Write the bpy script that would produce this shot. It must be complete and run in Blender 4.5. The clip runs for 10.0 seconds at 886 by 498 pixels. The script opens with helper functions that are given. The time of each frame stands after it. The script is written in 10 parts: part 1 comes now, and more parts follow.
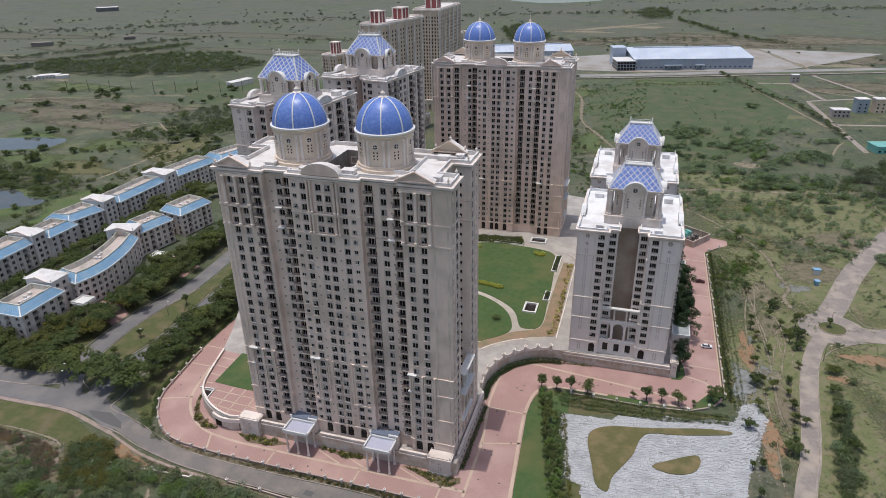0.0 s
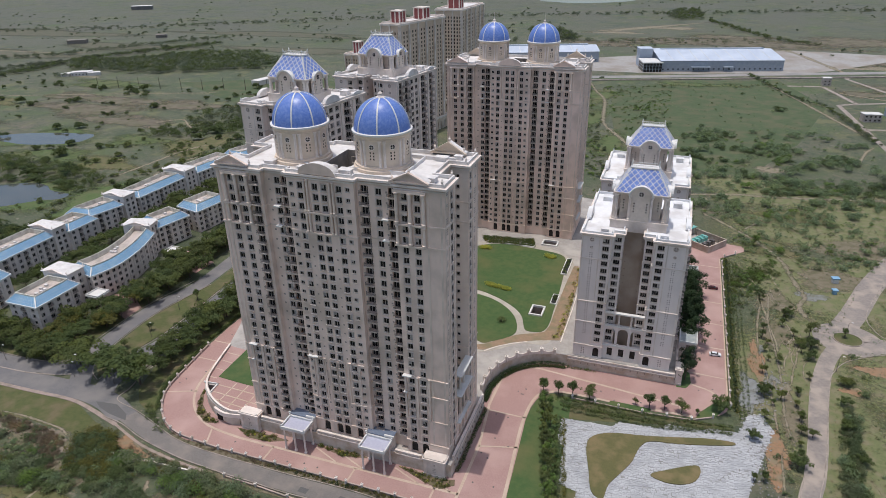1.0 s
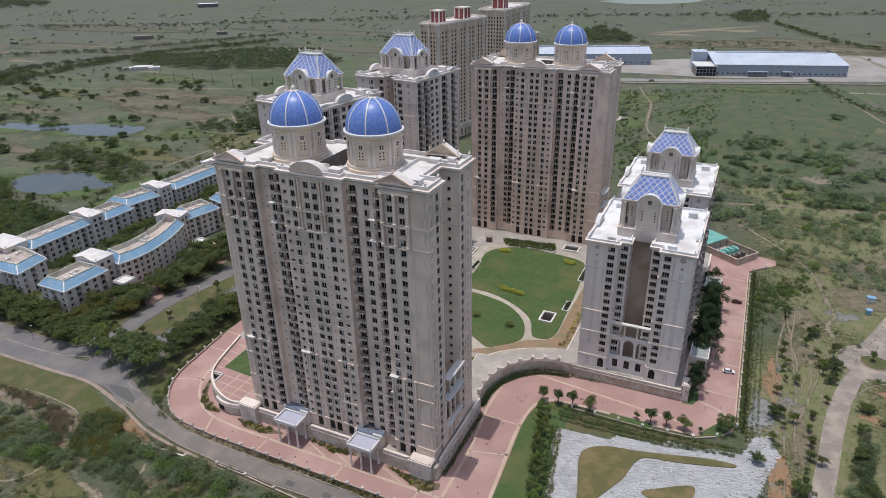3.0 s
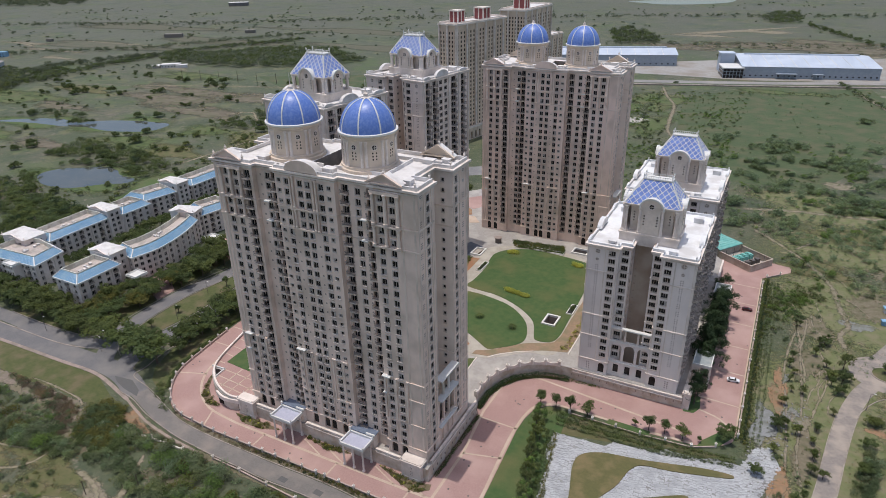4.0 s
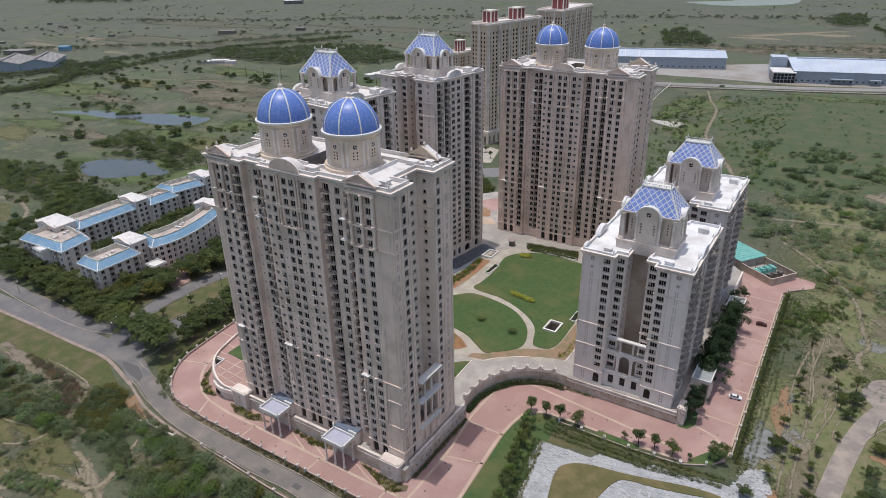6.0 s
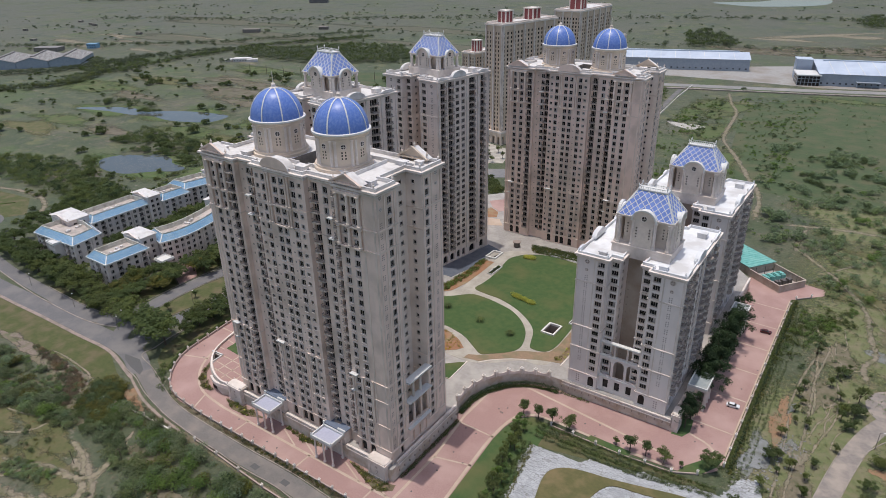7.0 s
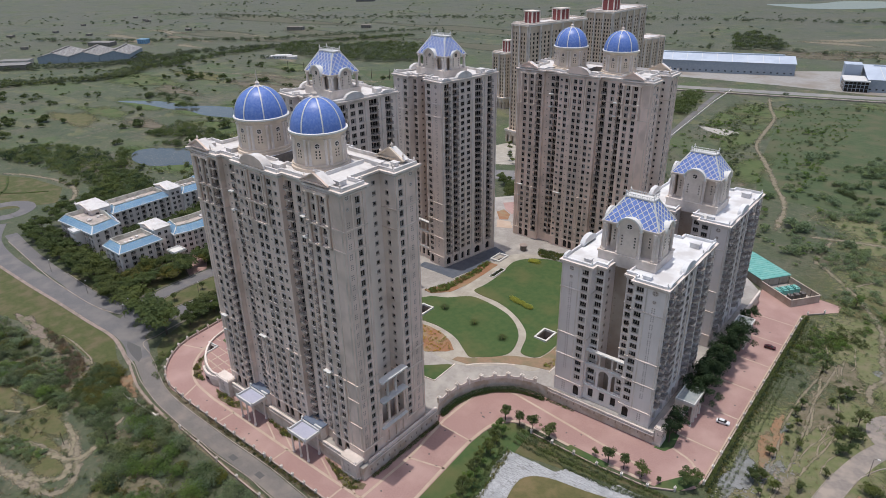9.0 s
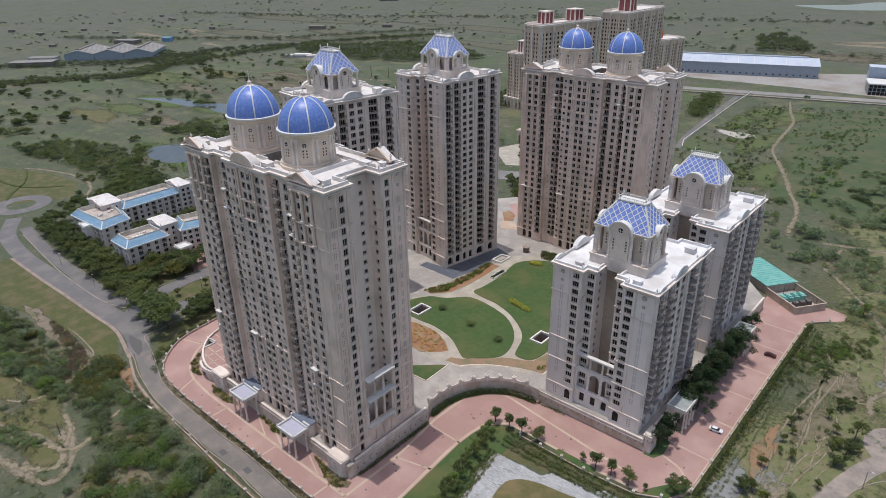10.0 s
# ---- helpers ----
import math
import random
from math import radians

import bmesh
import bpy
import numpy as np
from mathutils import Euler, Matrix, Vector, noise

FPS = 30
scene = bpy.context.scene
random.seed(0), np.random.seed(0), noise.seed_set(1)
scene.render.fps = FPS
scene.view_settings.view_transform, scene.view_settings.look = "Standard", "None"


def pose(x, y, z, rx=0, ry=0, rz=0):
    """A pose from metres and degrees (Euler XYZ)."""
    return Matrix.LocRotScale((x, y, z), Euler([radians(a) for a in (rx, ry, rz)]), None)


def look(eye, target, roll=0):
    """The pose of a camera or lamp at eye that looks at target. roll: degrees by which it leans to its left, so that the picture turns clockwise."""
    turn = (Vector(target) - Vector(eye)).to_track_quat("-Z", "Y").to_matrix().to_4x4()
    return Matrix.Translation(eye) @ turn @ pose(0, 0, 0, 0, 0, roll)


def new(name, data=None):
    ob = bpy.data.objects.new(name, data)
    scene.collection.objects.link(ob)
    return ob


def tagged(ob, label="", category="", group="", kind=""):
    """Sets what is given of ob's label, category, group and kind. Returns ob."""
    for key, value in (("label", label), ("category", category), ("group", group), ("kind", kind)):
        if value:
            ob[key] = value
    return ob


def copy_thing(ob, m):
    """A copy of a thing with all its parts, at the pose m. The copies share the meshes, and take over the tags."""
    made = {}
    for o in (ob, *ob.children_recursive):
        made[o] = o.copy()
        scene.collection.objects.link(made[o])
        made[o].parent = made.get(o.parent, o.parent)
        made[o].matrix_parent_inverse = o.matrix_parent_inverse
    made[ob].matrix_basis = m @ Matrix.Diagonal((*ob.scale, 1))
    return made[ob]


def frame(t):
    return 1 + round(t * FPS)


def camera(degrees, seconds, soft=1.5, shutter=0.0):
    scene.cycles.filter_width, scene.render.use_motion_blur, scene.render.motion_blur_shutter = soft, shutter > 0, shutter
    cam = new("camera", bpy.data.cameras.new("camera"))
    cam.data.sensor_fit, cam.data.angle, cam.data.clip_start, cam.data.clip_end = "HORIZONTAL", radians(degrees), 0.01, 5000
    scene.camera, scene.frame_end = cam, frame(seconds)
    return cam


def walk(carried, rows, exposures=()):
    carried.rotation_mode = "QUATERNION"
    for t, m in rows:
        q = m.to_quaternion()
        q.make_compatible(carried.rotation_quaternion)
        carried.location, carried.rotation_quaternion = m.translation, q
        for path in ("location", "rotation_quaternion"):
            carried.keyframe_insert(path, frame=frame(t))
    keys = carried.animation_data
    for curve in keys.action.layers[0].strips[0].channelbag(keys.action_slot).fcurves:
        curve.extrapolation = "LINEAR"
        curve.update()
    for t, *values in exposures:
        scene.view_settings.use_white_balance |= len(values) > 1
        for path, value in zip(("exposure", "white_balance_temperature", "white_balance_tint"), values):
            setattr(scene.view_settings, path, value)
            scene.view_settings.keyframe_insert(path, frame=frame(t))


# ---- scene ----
cam = camera(68.7, 10.0, soft=0.85)
METRES, EYE, TILT, LEAN, TURN = 97.54, 148.5, 0.0, 0.0, 17.6
ROWS = [
    (0.0, 0.0, 0.0, 0.0, -0.45, -25.44, 0.96),
    (0.5, 0.0441, 0.0032, -0.0005, 0.86, -25.41, 0.98),
    (1.0, 0.088, 0.0082, 0.0002, 2.19, -25.42, 0.98),
    (1.5, 0.1337, 0.0138, 0.0001, 3.53, -25.4, 0.99),
    (2.0, 0.1793, 0.0205, 0.0004, 4.86, -25.38, 1.0),
    (2.5, 0.2255, 0.028, 0.0002, 6.17, -25.37, 1.01),
    (4.0, 0.3667, 0.0564, 0.0008, 10.06, -25.36, 1.03),
    (4.5, 0.4139, 0.068, 0.0014, 11.35, -25.35, 1.03),
    (5.0, 0.4612, 0.0806, 0.0015, 12.57, -25.35, 1.04),
    (5.5, 0.5086, 0.0942, 0.0017, 13.73, -25.35, 1.04),
    (7.0, 0.6525, 0.1399, 0.0024, 17.2, -25.35, 0.99),
    (7.5, 0.7002, 0.1573, 0.0029, 18.3, -25.35, 0.98),
    (8.0, 0.7475, 0.1757, 0.0032, 19.38, -25.34, 0.95),
    (8.5, 0.7948, 0.1953, 0.0035, 20.48, -25.34, 0.93),
    (9.0, 0.8419, 0.216, 0.0038, 21.57, -25.35, 0.91),
    (9.5, 0.8887, 0.2379, 0.0041, 22.66, -25.36, 0.88),
    (10.0, 0.9375, 0.2575, 0.0055, 23.76, -25.35, 0.88),
]
walk(cam, [(t, pose(0, 0, EYE, TILT, LEAN, TURN) @ pose(METRES * x, METRES * y, METRES * z, 90 + pitch, roll, yaw)) for t, x, y, z, yaw, pitch, roll in ROWS], exposures=[(0.0, -0.08), (10.0, -0.08)])
from mathutils import geometry


# ---------------------------------------------------------------- light
SUN_DIR = Vector((-8.9, -2.8, 94.0)).normalized()
world = bpy.data.worlds.new("sky")
scene.world = world
world.use_nodes = True
wn = world.node_tree.nodes
sky = wn.new("ShaderNodeTexSky")
sky.sky_type = 'NISHITA'
sky.sun_disc = False
sky.sun_elevation = math.asin(SUN_DIR.z)
sky.sun_rotation = math.atan2(SUN_DIR.x, SUN_DIR.y)
sky.dust_density = 2.4
sky.air_density = 0.95
sky.ozone_density = 0.6
world.node_tree.links.new(sky.outputs[0], wn["Background"].inputs[0])
wn["Background"].inputs[1].default_value = 0.15
sun_data = bpy.data.lights.new("sun", 'SUN')
sun_data.energy, sun_data.angle, sun_data.color = 2.55, radians(0.5), (1.0, 0.965, 0.92)
sun = new("sun", sun_data)
sun.matrix_basis = look(SUN_DIR * 300, (0, 0, 0))


# ---------------------------------------------------------------- materials
def mat(name, a, b=None, scale=1.0, rough=0.8, bump=0.15, bscale=None, c=None, cscale=None, metal=0.0,
        vary=0.0, spec=0.5, detail=6.0, stretch=(1, 1, 1), clo=0.45, chi=0.65):
    """A surface of two colours in a fine grain (a, b), a third in large patches (c), and fine relief. Sizes in metres."""
    m = bpy.data.materials.new(name)
    m.use_nodes = True
    nt = m.node_tree
    n, l = nt.nodes, nt.links
    bsdf = n["Principled BSDF"]
    geo = n.new("ShaderNodeNewGeometry")
    mp = n.new("ShaderNodeMapping")
    mp.inputs["Scale"].default_value = stretch
    l.new(geo.outputs["Position"], mp.inputs["Vector"])
    b = b or tuple(v * 0.8 for v in a)
    noise1 = n.new("ShaderNodeTexNoise")
    noise1.inputs["Scale"].default_value = 1.0 / scale
    noise1.inputs["Detail"].default_value = detail
    l.new(mp.outputs[0], noise1.inputs["Vector"])
    ramp = n.new("ShaderNodeMapRange")
    ramp.inputs[1].default_value, ramp.inputs[2].default_value = 0.32, 0.68
    l.new(noise1.outputs[0], ramp.inputs[0])
    mix = n.new("ShaderNodeMix")
    mix.data_type = 'RGBA'
    mix.inputs[6].default_value, mix.inputs[7].default_value = (*a, 1), (*b, 1)
    l.new(ramp.outputs[0], mix.inputs[0])
    out = mix.outputs[2]
    if c:
        noise2 = n.new("ShaderNodeTexNoise")
        noise2.inputs["Scale"].default_value = 1.0 / (cscale or scale * 12)
        noise2.inputs["Detail"].default_value = 5.0
        l.new(geo.outputs["Position"], noise2.inputs["Vector"])
        r2 = n.new("ShaderNodeMapRange")
        r2.inputs[1].default_value, r2.inputs[2].default_value = clo, chi
        l.new(noise2.outputs[0], r2.inputs[0])
        mix2 = n.new("ShaderNodeMix")
        mix2.data_type = 'RGBA'
        mix2.inputs[7].default_value = (*c, 1)
        l.new(r2.outputs[0], mix2.inputs[0])
        l.new(out, mix2.inputs[6])
        out = mix2.outputs[2]
    if vary:
        info = n.new("ShaderNodeObjectInfo")
        isl = n.new("ShaderNodeNewGeometry")
        add = n.new("ShaderNodeMath")
        l.new(info.outputs["Random"], add.inputs[0])
        l.new(isl.outputs["Random Per Island"], add.inputs[1])
        r3 = n.new("ShaderNodeMapRange")
        r3.inputs[2].default_value = 2.0
        r3.inputs[3].default_value, r3.inputs[4].default_value = 1 - vary, 1 + vary
        l.new(add.outputs[0], r3.inputs[0])
        hsv = n.new("ShaderNodeHueSaturation")
        l.new(r3.outputs[0], hsv.inputs["Value"])
        l.new(out, hsv.inputs["Color"])
        out = hsv.outputs[0]
    l.new(out, bsdf.inputs["Base Color"])
    bsdf.inputs["Roughness"].default_value = rough
    bsdf.inputs["Metallic"].default_value = metal
    bsdf.inputs["Specular IOR Level"].default_value = spec
    if bump:
        nb = n.new("ShaderNodeTexNoise")
        nb.inputs["Scale"].default_value = 1.0 / (bscale or scale * 0.5)
        nb.inputs["Detail"].default_value = 4.0
        l.new(geo.outputs["Position"], nb.inputs["Vector"])
        bp = n.new("ShaderNodeBump")
        bp.inputs["Strength"].default_value = bump
        bp.inputs["Distance"].default_value = 0.1
        l.new(nb.outputs[0], bp.inputs["Height"])
        l.new(bp.outputs[0], bsdf.inputs["Normal"])
    return m


WALL = mat("cream_render", (0.862, 0.676, 0.574), (0.796, 0.624, 0.528), 1.5, 0.85, 0.1, c=(0.61, 0.480, 0.395), cscale=9, stretch=(1, 1, 0.18))
WALL_E = mat("greyish_cream_render", (0.84, 0.715, 0.635), (0.775, 0.66, 0.585), 1.5, 0.85, 0.1, c=(0.68, 0.575, 0.505), cscale=14, stretch=(1, 1, 0.18))
WALL_D = mat("pale_grey_render", (0.815, 0.735, 0.692), (0.754, 0.68, 0.64), 1.5, 0.85, 0.1, c=(0.68, 0.62, 0.585), cscale=14, stretch=(1, 1, 0.18))
# court's back wall only: darker and browner than the wings' render
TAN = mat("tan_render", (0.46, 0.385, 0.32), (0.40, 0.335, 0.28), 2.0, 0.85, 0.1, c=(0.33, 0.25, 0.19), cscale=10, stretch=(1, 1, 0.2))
TRIM_A = mat("cream_moulding", (0.83, 0.680, 0.578), (0.76, 0.622, 0.528), 0.8, 0.85, 0.08, c=(0.62, 0.505, 0.425), cscale=6, stretch=(1, 1, 0.3))
TRIM = mat("pale_moulding", (0.80, 0.705, 0.635), (0.72, 0.632, 0.568), 0.8, 0.8, 0.08, c=(0.60, 0.515, 0.45), cscale=6)
DRUM = mat("warm_cream_drum", (0.73, 0.60, 0.475), (0.66, 0.54, 0.43), 1.2, 0.8, 0.1, c=(0.57, 0.47, 0.37), cscale=6)
ROOF = mat("white_roof_coat", (0.71, 0.68, 0.66), (0.64, 0.61, 0.59), 1.2, 0.8, 0.15, c=(0.50, 0.46, 0.43), cscale=4, clo=0.50, chi=0.76)
ROOF_W = mat("bright_white_roof", (0.78, 0.78, 0.79), (0.72, 0.72, 0.73), 1.2, 0.8, 0.1, c=(0.58, 0.56, 0.55), cscale=8)
PAINT = mat("white_paint", (0.72, 0.71, 0.68), (0.66, 0.64, 0.61), 0.5, 0.55, 0.04)
DOME = mat("blue_dome_tile", (0.095, 0.18, 0.50), (0.13, 0.22, 0.56), 0.5, 0.38, 0.35, bscale=0.35, c=(0.17, 0.26, 0.57), cscale=0.8)
MANS = mat("blue_roof_tile", (0.12, 0.20, 0.52), (0.16, 0.24, 0.58), 0.5, 0.42, 0.2, bscale=0.3, c=(0.19, 0.29, 0.66), cscale=2.5)
LRBLUE = mat("pale_blue_roof", (0.17, 0.33, 0.50), (0.21, 0.38, 0.54), 0.6, 0.55, 0.25, bscale=0.4, c=(0.27, 0.42, 0.54), cscale=4)
GLASS = mat("dark_glass", (0.016, 0.0145, 0.0135), (0.040, 0.036, 0.034), 1.5, 0.10, 0.0, vary=0.6, spec=0.18)
FRAME = mat("window_frame", (0.66, 0.565, 0.50), (0.58, 0.495, 0.44), 0.3, 0.6, 0.0)
BLIND = mat("window_blind", (0.42, 0.38, 0.35), (0.33, 0.30, 0.28), 0.4, 0.8, 0.0, vary=0.3)
RAIL = mat("dark_railing", (0.10, 0.085, 0.075), (0.13, 0.11, 0.10), 0.3, 0.5, 0.0)
BSLAB = mat("balcony_render", (0.36, 0.29, 0.255), (0.30, 0.245, 0.215), 0.6, 0.85, 0.05)
BALSLAB = mat("balcony_slab_render", (0.60, 0.505, 0.44), (0.52, 0.435, 0.38), 0.6, 0.85, 0.05, c=(0.42, 0.345, 0.295), cscale=3)
BALRAIL = mat("brown_grey_railing", (0.205, 0.175, 0.155), (0.165, 0.14, 0.125), 0.3, 0.6, 0.0, vary=0.25)
# wall render paled and greyed to offset the court's shade and reddish bounce
RECESS = mat("recess_render_shade_offset", (0.86, 0.735, 0.645), (0.79, 0.672, 0.59), 1.5, 0.85, 0.1, c=(0.66, 0.55, 0.47), cscale=12, stretch=(1, 1, 0.18))
ATTIC = mat("attic_render", (0.78, 0.67, 0.575), (0.71, 0.61, 0.52), 1.0, 0.85, 0.1, c=(0.62, 0.52, 0.44), cscale=5)
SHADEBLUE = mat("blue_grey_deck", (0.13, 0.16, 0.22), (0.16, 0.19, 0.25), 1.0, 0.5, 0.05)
FLATROOF = mat("grey_green_deck", (0.30, 0.33, 0.33), (0.25, 0.28, 0.28), 0.8, 0.8, 0.1, c=(0.36, 0.37, 0.36), cscale=3)
LILAC = mat("pale_lilac_deck", (0.42, 0.42, 0.52), (0.48, 0.48, 0.57), 0.8, 0.5, 0.05)
PINK = mat("pink_paver", (0.385, 0.238, 0.212), (0.335, 0.205, 0.182), 0.5, 0.85, 0.3, bscale=0.25, c=(0.44, 0.29, 0.255), cscale=14)
CREAMP = mat("cream_paver", (0.50, 0.38, 0.29), (0.44, 0.33, 0.255), 0.5, 0.85, 0.2, c=(0.52, 0.41, 0.32), cscale=6)
PALEP = mat("pale_concrete_path", (0.40, 0.36, 0.305), (0.34, 0.305, 0.26), 0.8, 0.9, 0.2, c=(0.46, 0.42, 0.36), cscale=6)
GREYP = mat("grey_granite_paving", (0.36, 0.332, 0.305), (0.30, 0.274, 0.252), 0.9, 0.8, 0.2, c=(0.43, 0.395, 0.36), cscale=7)
ASPH = mat("asphalt", (0.160, 0.153, 0.154), (0.134, 0.128, 0.130), 0.6, 0.9, 0.3, c=(0.196, 0.182, 0.172), cscale=9)
DUSTWALL = mat("dusty_far_wall", (0.25, 0.22, 0.19), (0.20, 0.178, 0.155), 3.0, 0.9, 0.1)
ASPH_D = mat("dusty_asphalt", (0.186, 0.168, 0.155), (0.156, 0.141, 0.131), 0.6, 0.9, 0.3, c=(0.24, 0.208, 0.182), cscale=7)
DIRTRD = mat("dusty_road", (0.27, 0.235, 0.21), (0.22, 0.19, 0.17), 1.2, 0.95, 0.3, c=(0.36, 0.30, 0.25), cscale=6, detail=9.0)
KERB = mat("kerb_concrete", (0.37, 0.315, 0.275), (0.29, 0.245, 0.215), 0.5, 0.9, 0.2, c=(0.22, 0.18, 0.15), cscale=4)
BEDSOIL = mat("brown_bed_soil", (0.185, 0.128, 0.082), (0.145, 0.105, 0.066), 0.8, 0.95, 0.5, c=(0.12, 0.11, 0.055), cscale=3)
SOIL = mat("red_soil", (0.33, 0.16, 0.085), (0.27, 0.15, 0.085), 1.2, 0.95, 0.5, c=(0.30, 0.22, 0.13), cscale=6)
LAWN = mat("mown_lawn", (0.046, 0.092, 0.026), (0.070, 0.108, 0.034), 2.2, 0.95, 0.5, bscale=0.3, c=(0.128, 0.122, 0.048), cscale=16, clo=0.47, chi=0.74, detail=9.0)
DRYLAWN = mat("olive_lawn", (0.118, 0.108, 0.040), (0.098, 0.096, 0.036), 0.9, 0.95, 0.5, bscale=0.3, c=(0.185, 0.142, 0.068), cscale=6, detail=9.0)
VERGE = mat("verge_grass", (0.066, 0.082, 0.024), (0.092, 0.098, 0.034), 1.6, 0.95, 0.6, bscale=0.4, c=(0.135, 0.112, 0.058), cscale=7, detail=10.0)
YARD = mat("white_stone", (0.455, 0.46, 0.47), (0.385, 0.39, 0.40), 0.9, 0.85, 0.3, vary=0.13, c=(0.33, 0.335, 0.345), cscale=5)
YARDB = mat("yard_bed", (0.375, 0.378, 0.385), (0.315, 0.318, 0.325), 0.6, 0.9, 0.4, c=(0.22, 0.215, 0.20), cscale=4)
WATER = mat("pond_water", (0.060, 0.068, 0.062), (0.088, 0.090, 0.078), 15.0, 0.05, 0.02, bscale=2.0)
SHEDR = mat("pale_metal_roof", (0.50, 0.555, 0.64), (0.45, 0.50, 0.585), 6.0, 0.5, 0.1, stretch=(1, 0.1, 1), c=(0.55, 0.60, 0.68), cscale=20)
SHEDW = mat("grey_metal_wall", (0.29, 0.33, 0.385), (0.34, 0.38, 0.43), 3.0, 0.5, 0.1)
TEAL = mat("teal_sheet", (0.13, 0.38, 0.335), (0.16, 0.43, 0.38), 1.5, 0.5, 0.2, c=(0.22, 0.46, 0.41), cscale=3)
REDP = mat("maroon_panel", (0.28, 0.075, 0.07), (0.24, 0.065, 0.06), 1.0, 0.7, 0.1)
ORANGE = mat("orange_panel", (0.50, 0.14, 0.06), (0.44, 0.12, 0.06), 1.0, 0.7, 0.1)
FARWALL = mat("beige_render", (0.74, 0.585, 0.455), (0.66, 0.52, 0.40), 3.0, 0.85, 0.0, c=(0.60, 0.46, 0.35), cscale=14)
BARK = mat("bark", (0.11, 0.08, 0.06), (0.08, 0.06, 0.045), 0.3, 0.95, 0.5, stretch=(1, 1, 0.2))
CAR_W = mat("white_car_paint", (0.75, 0.75, 0.76), (0.72, 0.72, 0.73), 1.0, 0.25, 0.0)
CAR_R = mat("dark_red_car_paint", (0.10, 0.02, 0.02), (0.09, 0.02, 0.02), 1.0, 0.25, 0.0)
TYREBLACK = mat("tyre_soil_pit_black", (0.02, 0.02, 0.02), (0.025, 0.025, 0.025), 0.2, 0.9, 0.0)
ROCK = mat("grey_rubble", (0.28, 0.27, 0.26), (0.22, 0.21, 0.20), 0.5, 0.9, 0.5, vary=0.25)


def leaf(name, a, b, vary=0.34):
    """Leaves: a third of the light passes through; yellower from bush to bush."""
    m = mat(name, a, b, 1.2, 0.75, 0.0, vary=vary, spec=0.2, c=(a[0] * 1.26, a[1] * 1.16, a[2] * 0.95), cscale=6.5, clo=0.46, chi=0.62)
    n, l = m.node_tree.nodes, m.node_tree.links
    bsdf = n["Principled BSDF"]
    thin = n.new("ShaderNodeBsdfTranslucent")
    l.new(bsdf.inputs["Base Color"].links[0].from_socket, thin.inputs["Color"])
    mixed = n.new("ShaderNodeMixShader")
    mixed.inputs[0].default_value = 0.45
    l.new(bsdf.outputs[0], mixed.inputs[1])
    l.new(thin.outputs[0], mixed.inputs[2])
    l.new(mixed.outputs[0], n["Material Output"].inputs["Surface"])
    return m


LEAF_D = leaf("dark_leaf", (0.080, 0.112, 0.042), (0.108, 0.140, 0.054))
LEAF_M = leaf("mid_leaf", (0.106, 0.136, 0.048), (0.136, 0.160, 0.060))
LEAF_S = leaf("scrub_leaf", (0.128, 0.160, 0.086), (0.168, 0.196, 0.106))
LEAF_O = leaf("olive_leaf", (0.115, 0.120, 0.036), (0.145, 0.135, 0.042))
LEAF_Y = leaf("yellow_shrub", (0.42, 0.44, 0.10), (0.34, 0.38, 0.08), 0.2)
# paler, bluer leaf for distant trees: haze put into the colour
LEAF_F = leaf("hazed_far_leaf", (0.092, 0.116, 0.074), (0.114, 0.136, 0.088))
LEAF_SD = leaf("dark_scrub_leaf", (0.092, 0.130, 0.060), (0.122, 0.158, 0.074))
LEAF_DEEP = leaf("deep_green_leaf", (0.034, 0.060, 0.030), (0.052, 0.082, 0.038))
LEAF_PALE = leaf("pale_scrub_leaf", (0.168, 0.235, 0.128), (0.212, 0.275, 0.156))
LEAF_DRY = leaf("dry_twig", (0.205, 0.160, 0.112), (0.150, 0.122, 0.082))
LEAF_G = leaf("fresh_leaf", (0.122, 0.196, 0.056), (0.154, 0.224, 0.070))
LEAF_YG = leaf("yellow_green_leaf", (0.190, 0.215, 0.045), (0.240, 0.250, 0.060))
FLOWER = leaf("orange_flower", (0.34, 0.25, 0.05), (0.22, 0.22, 0.06))


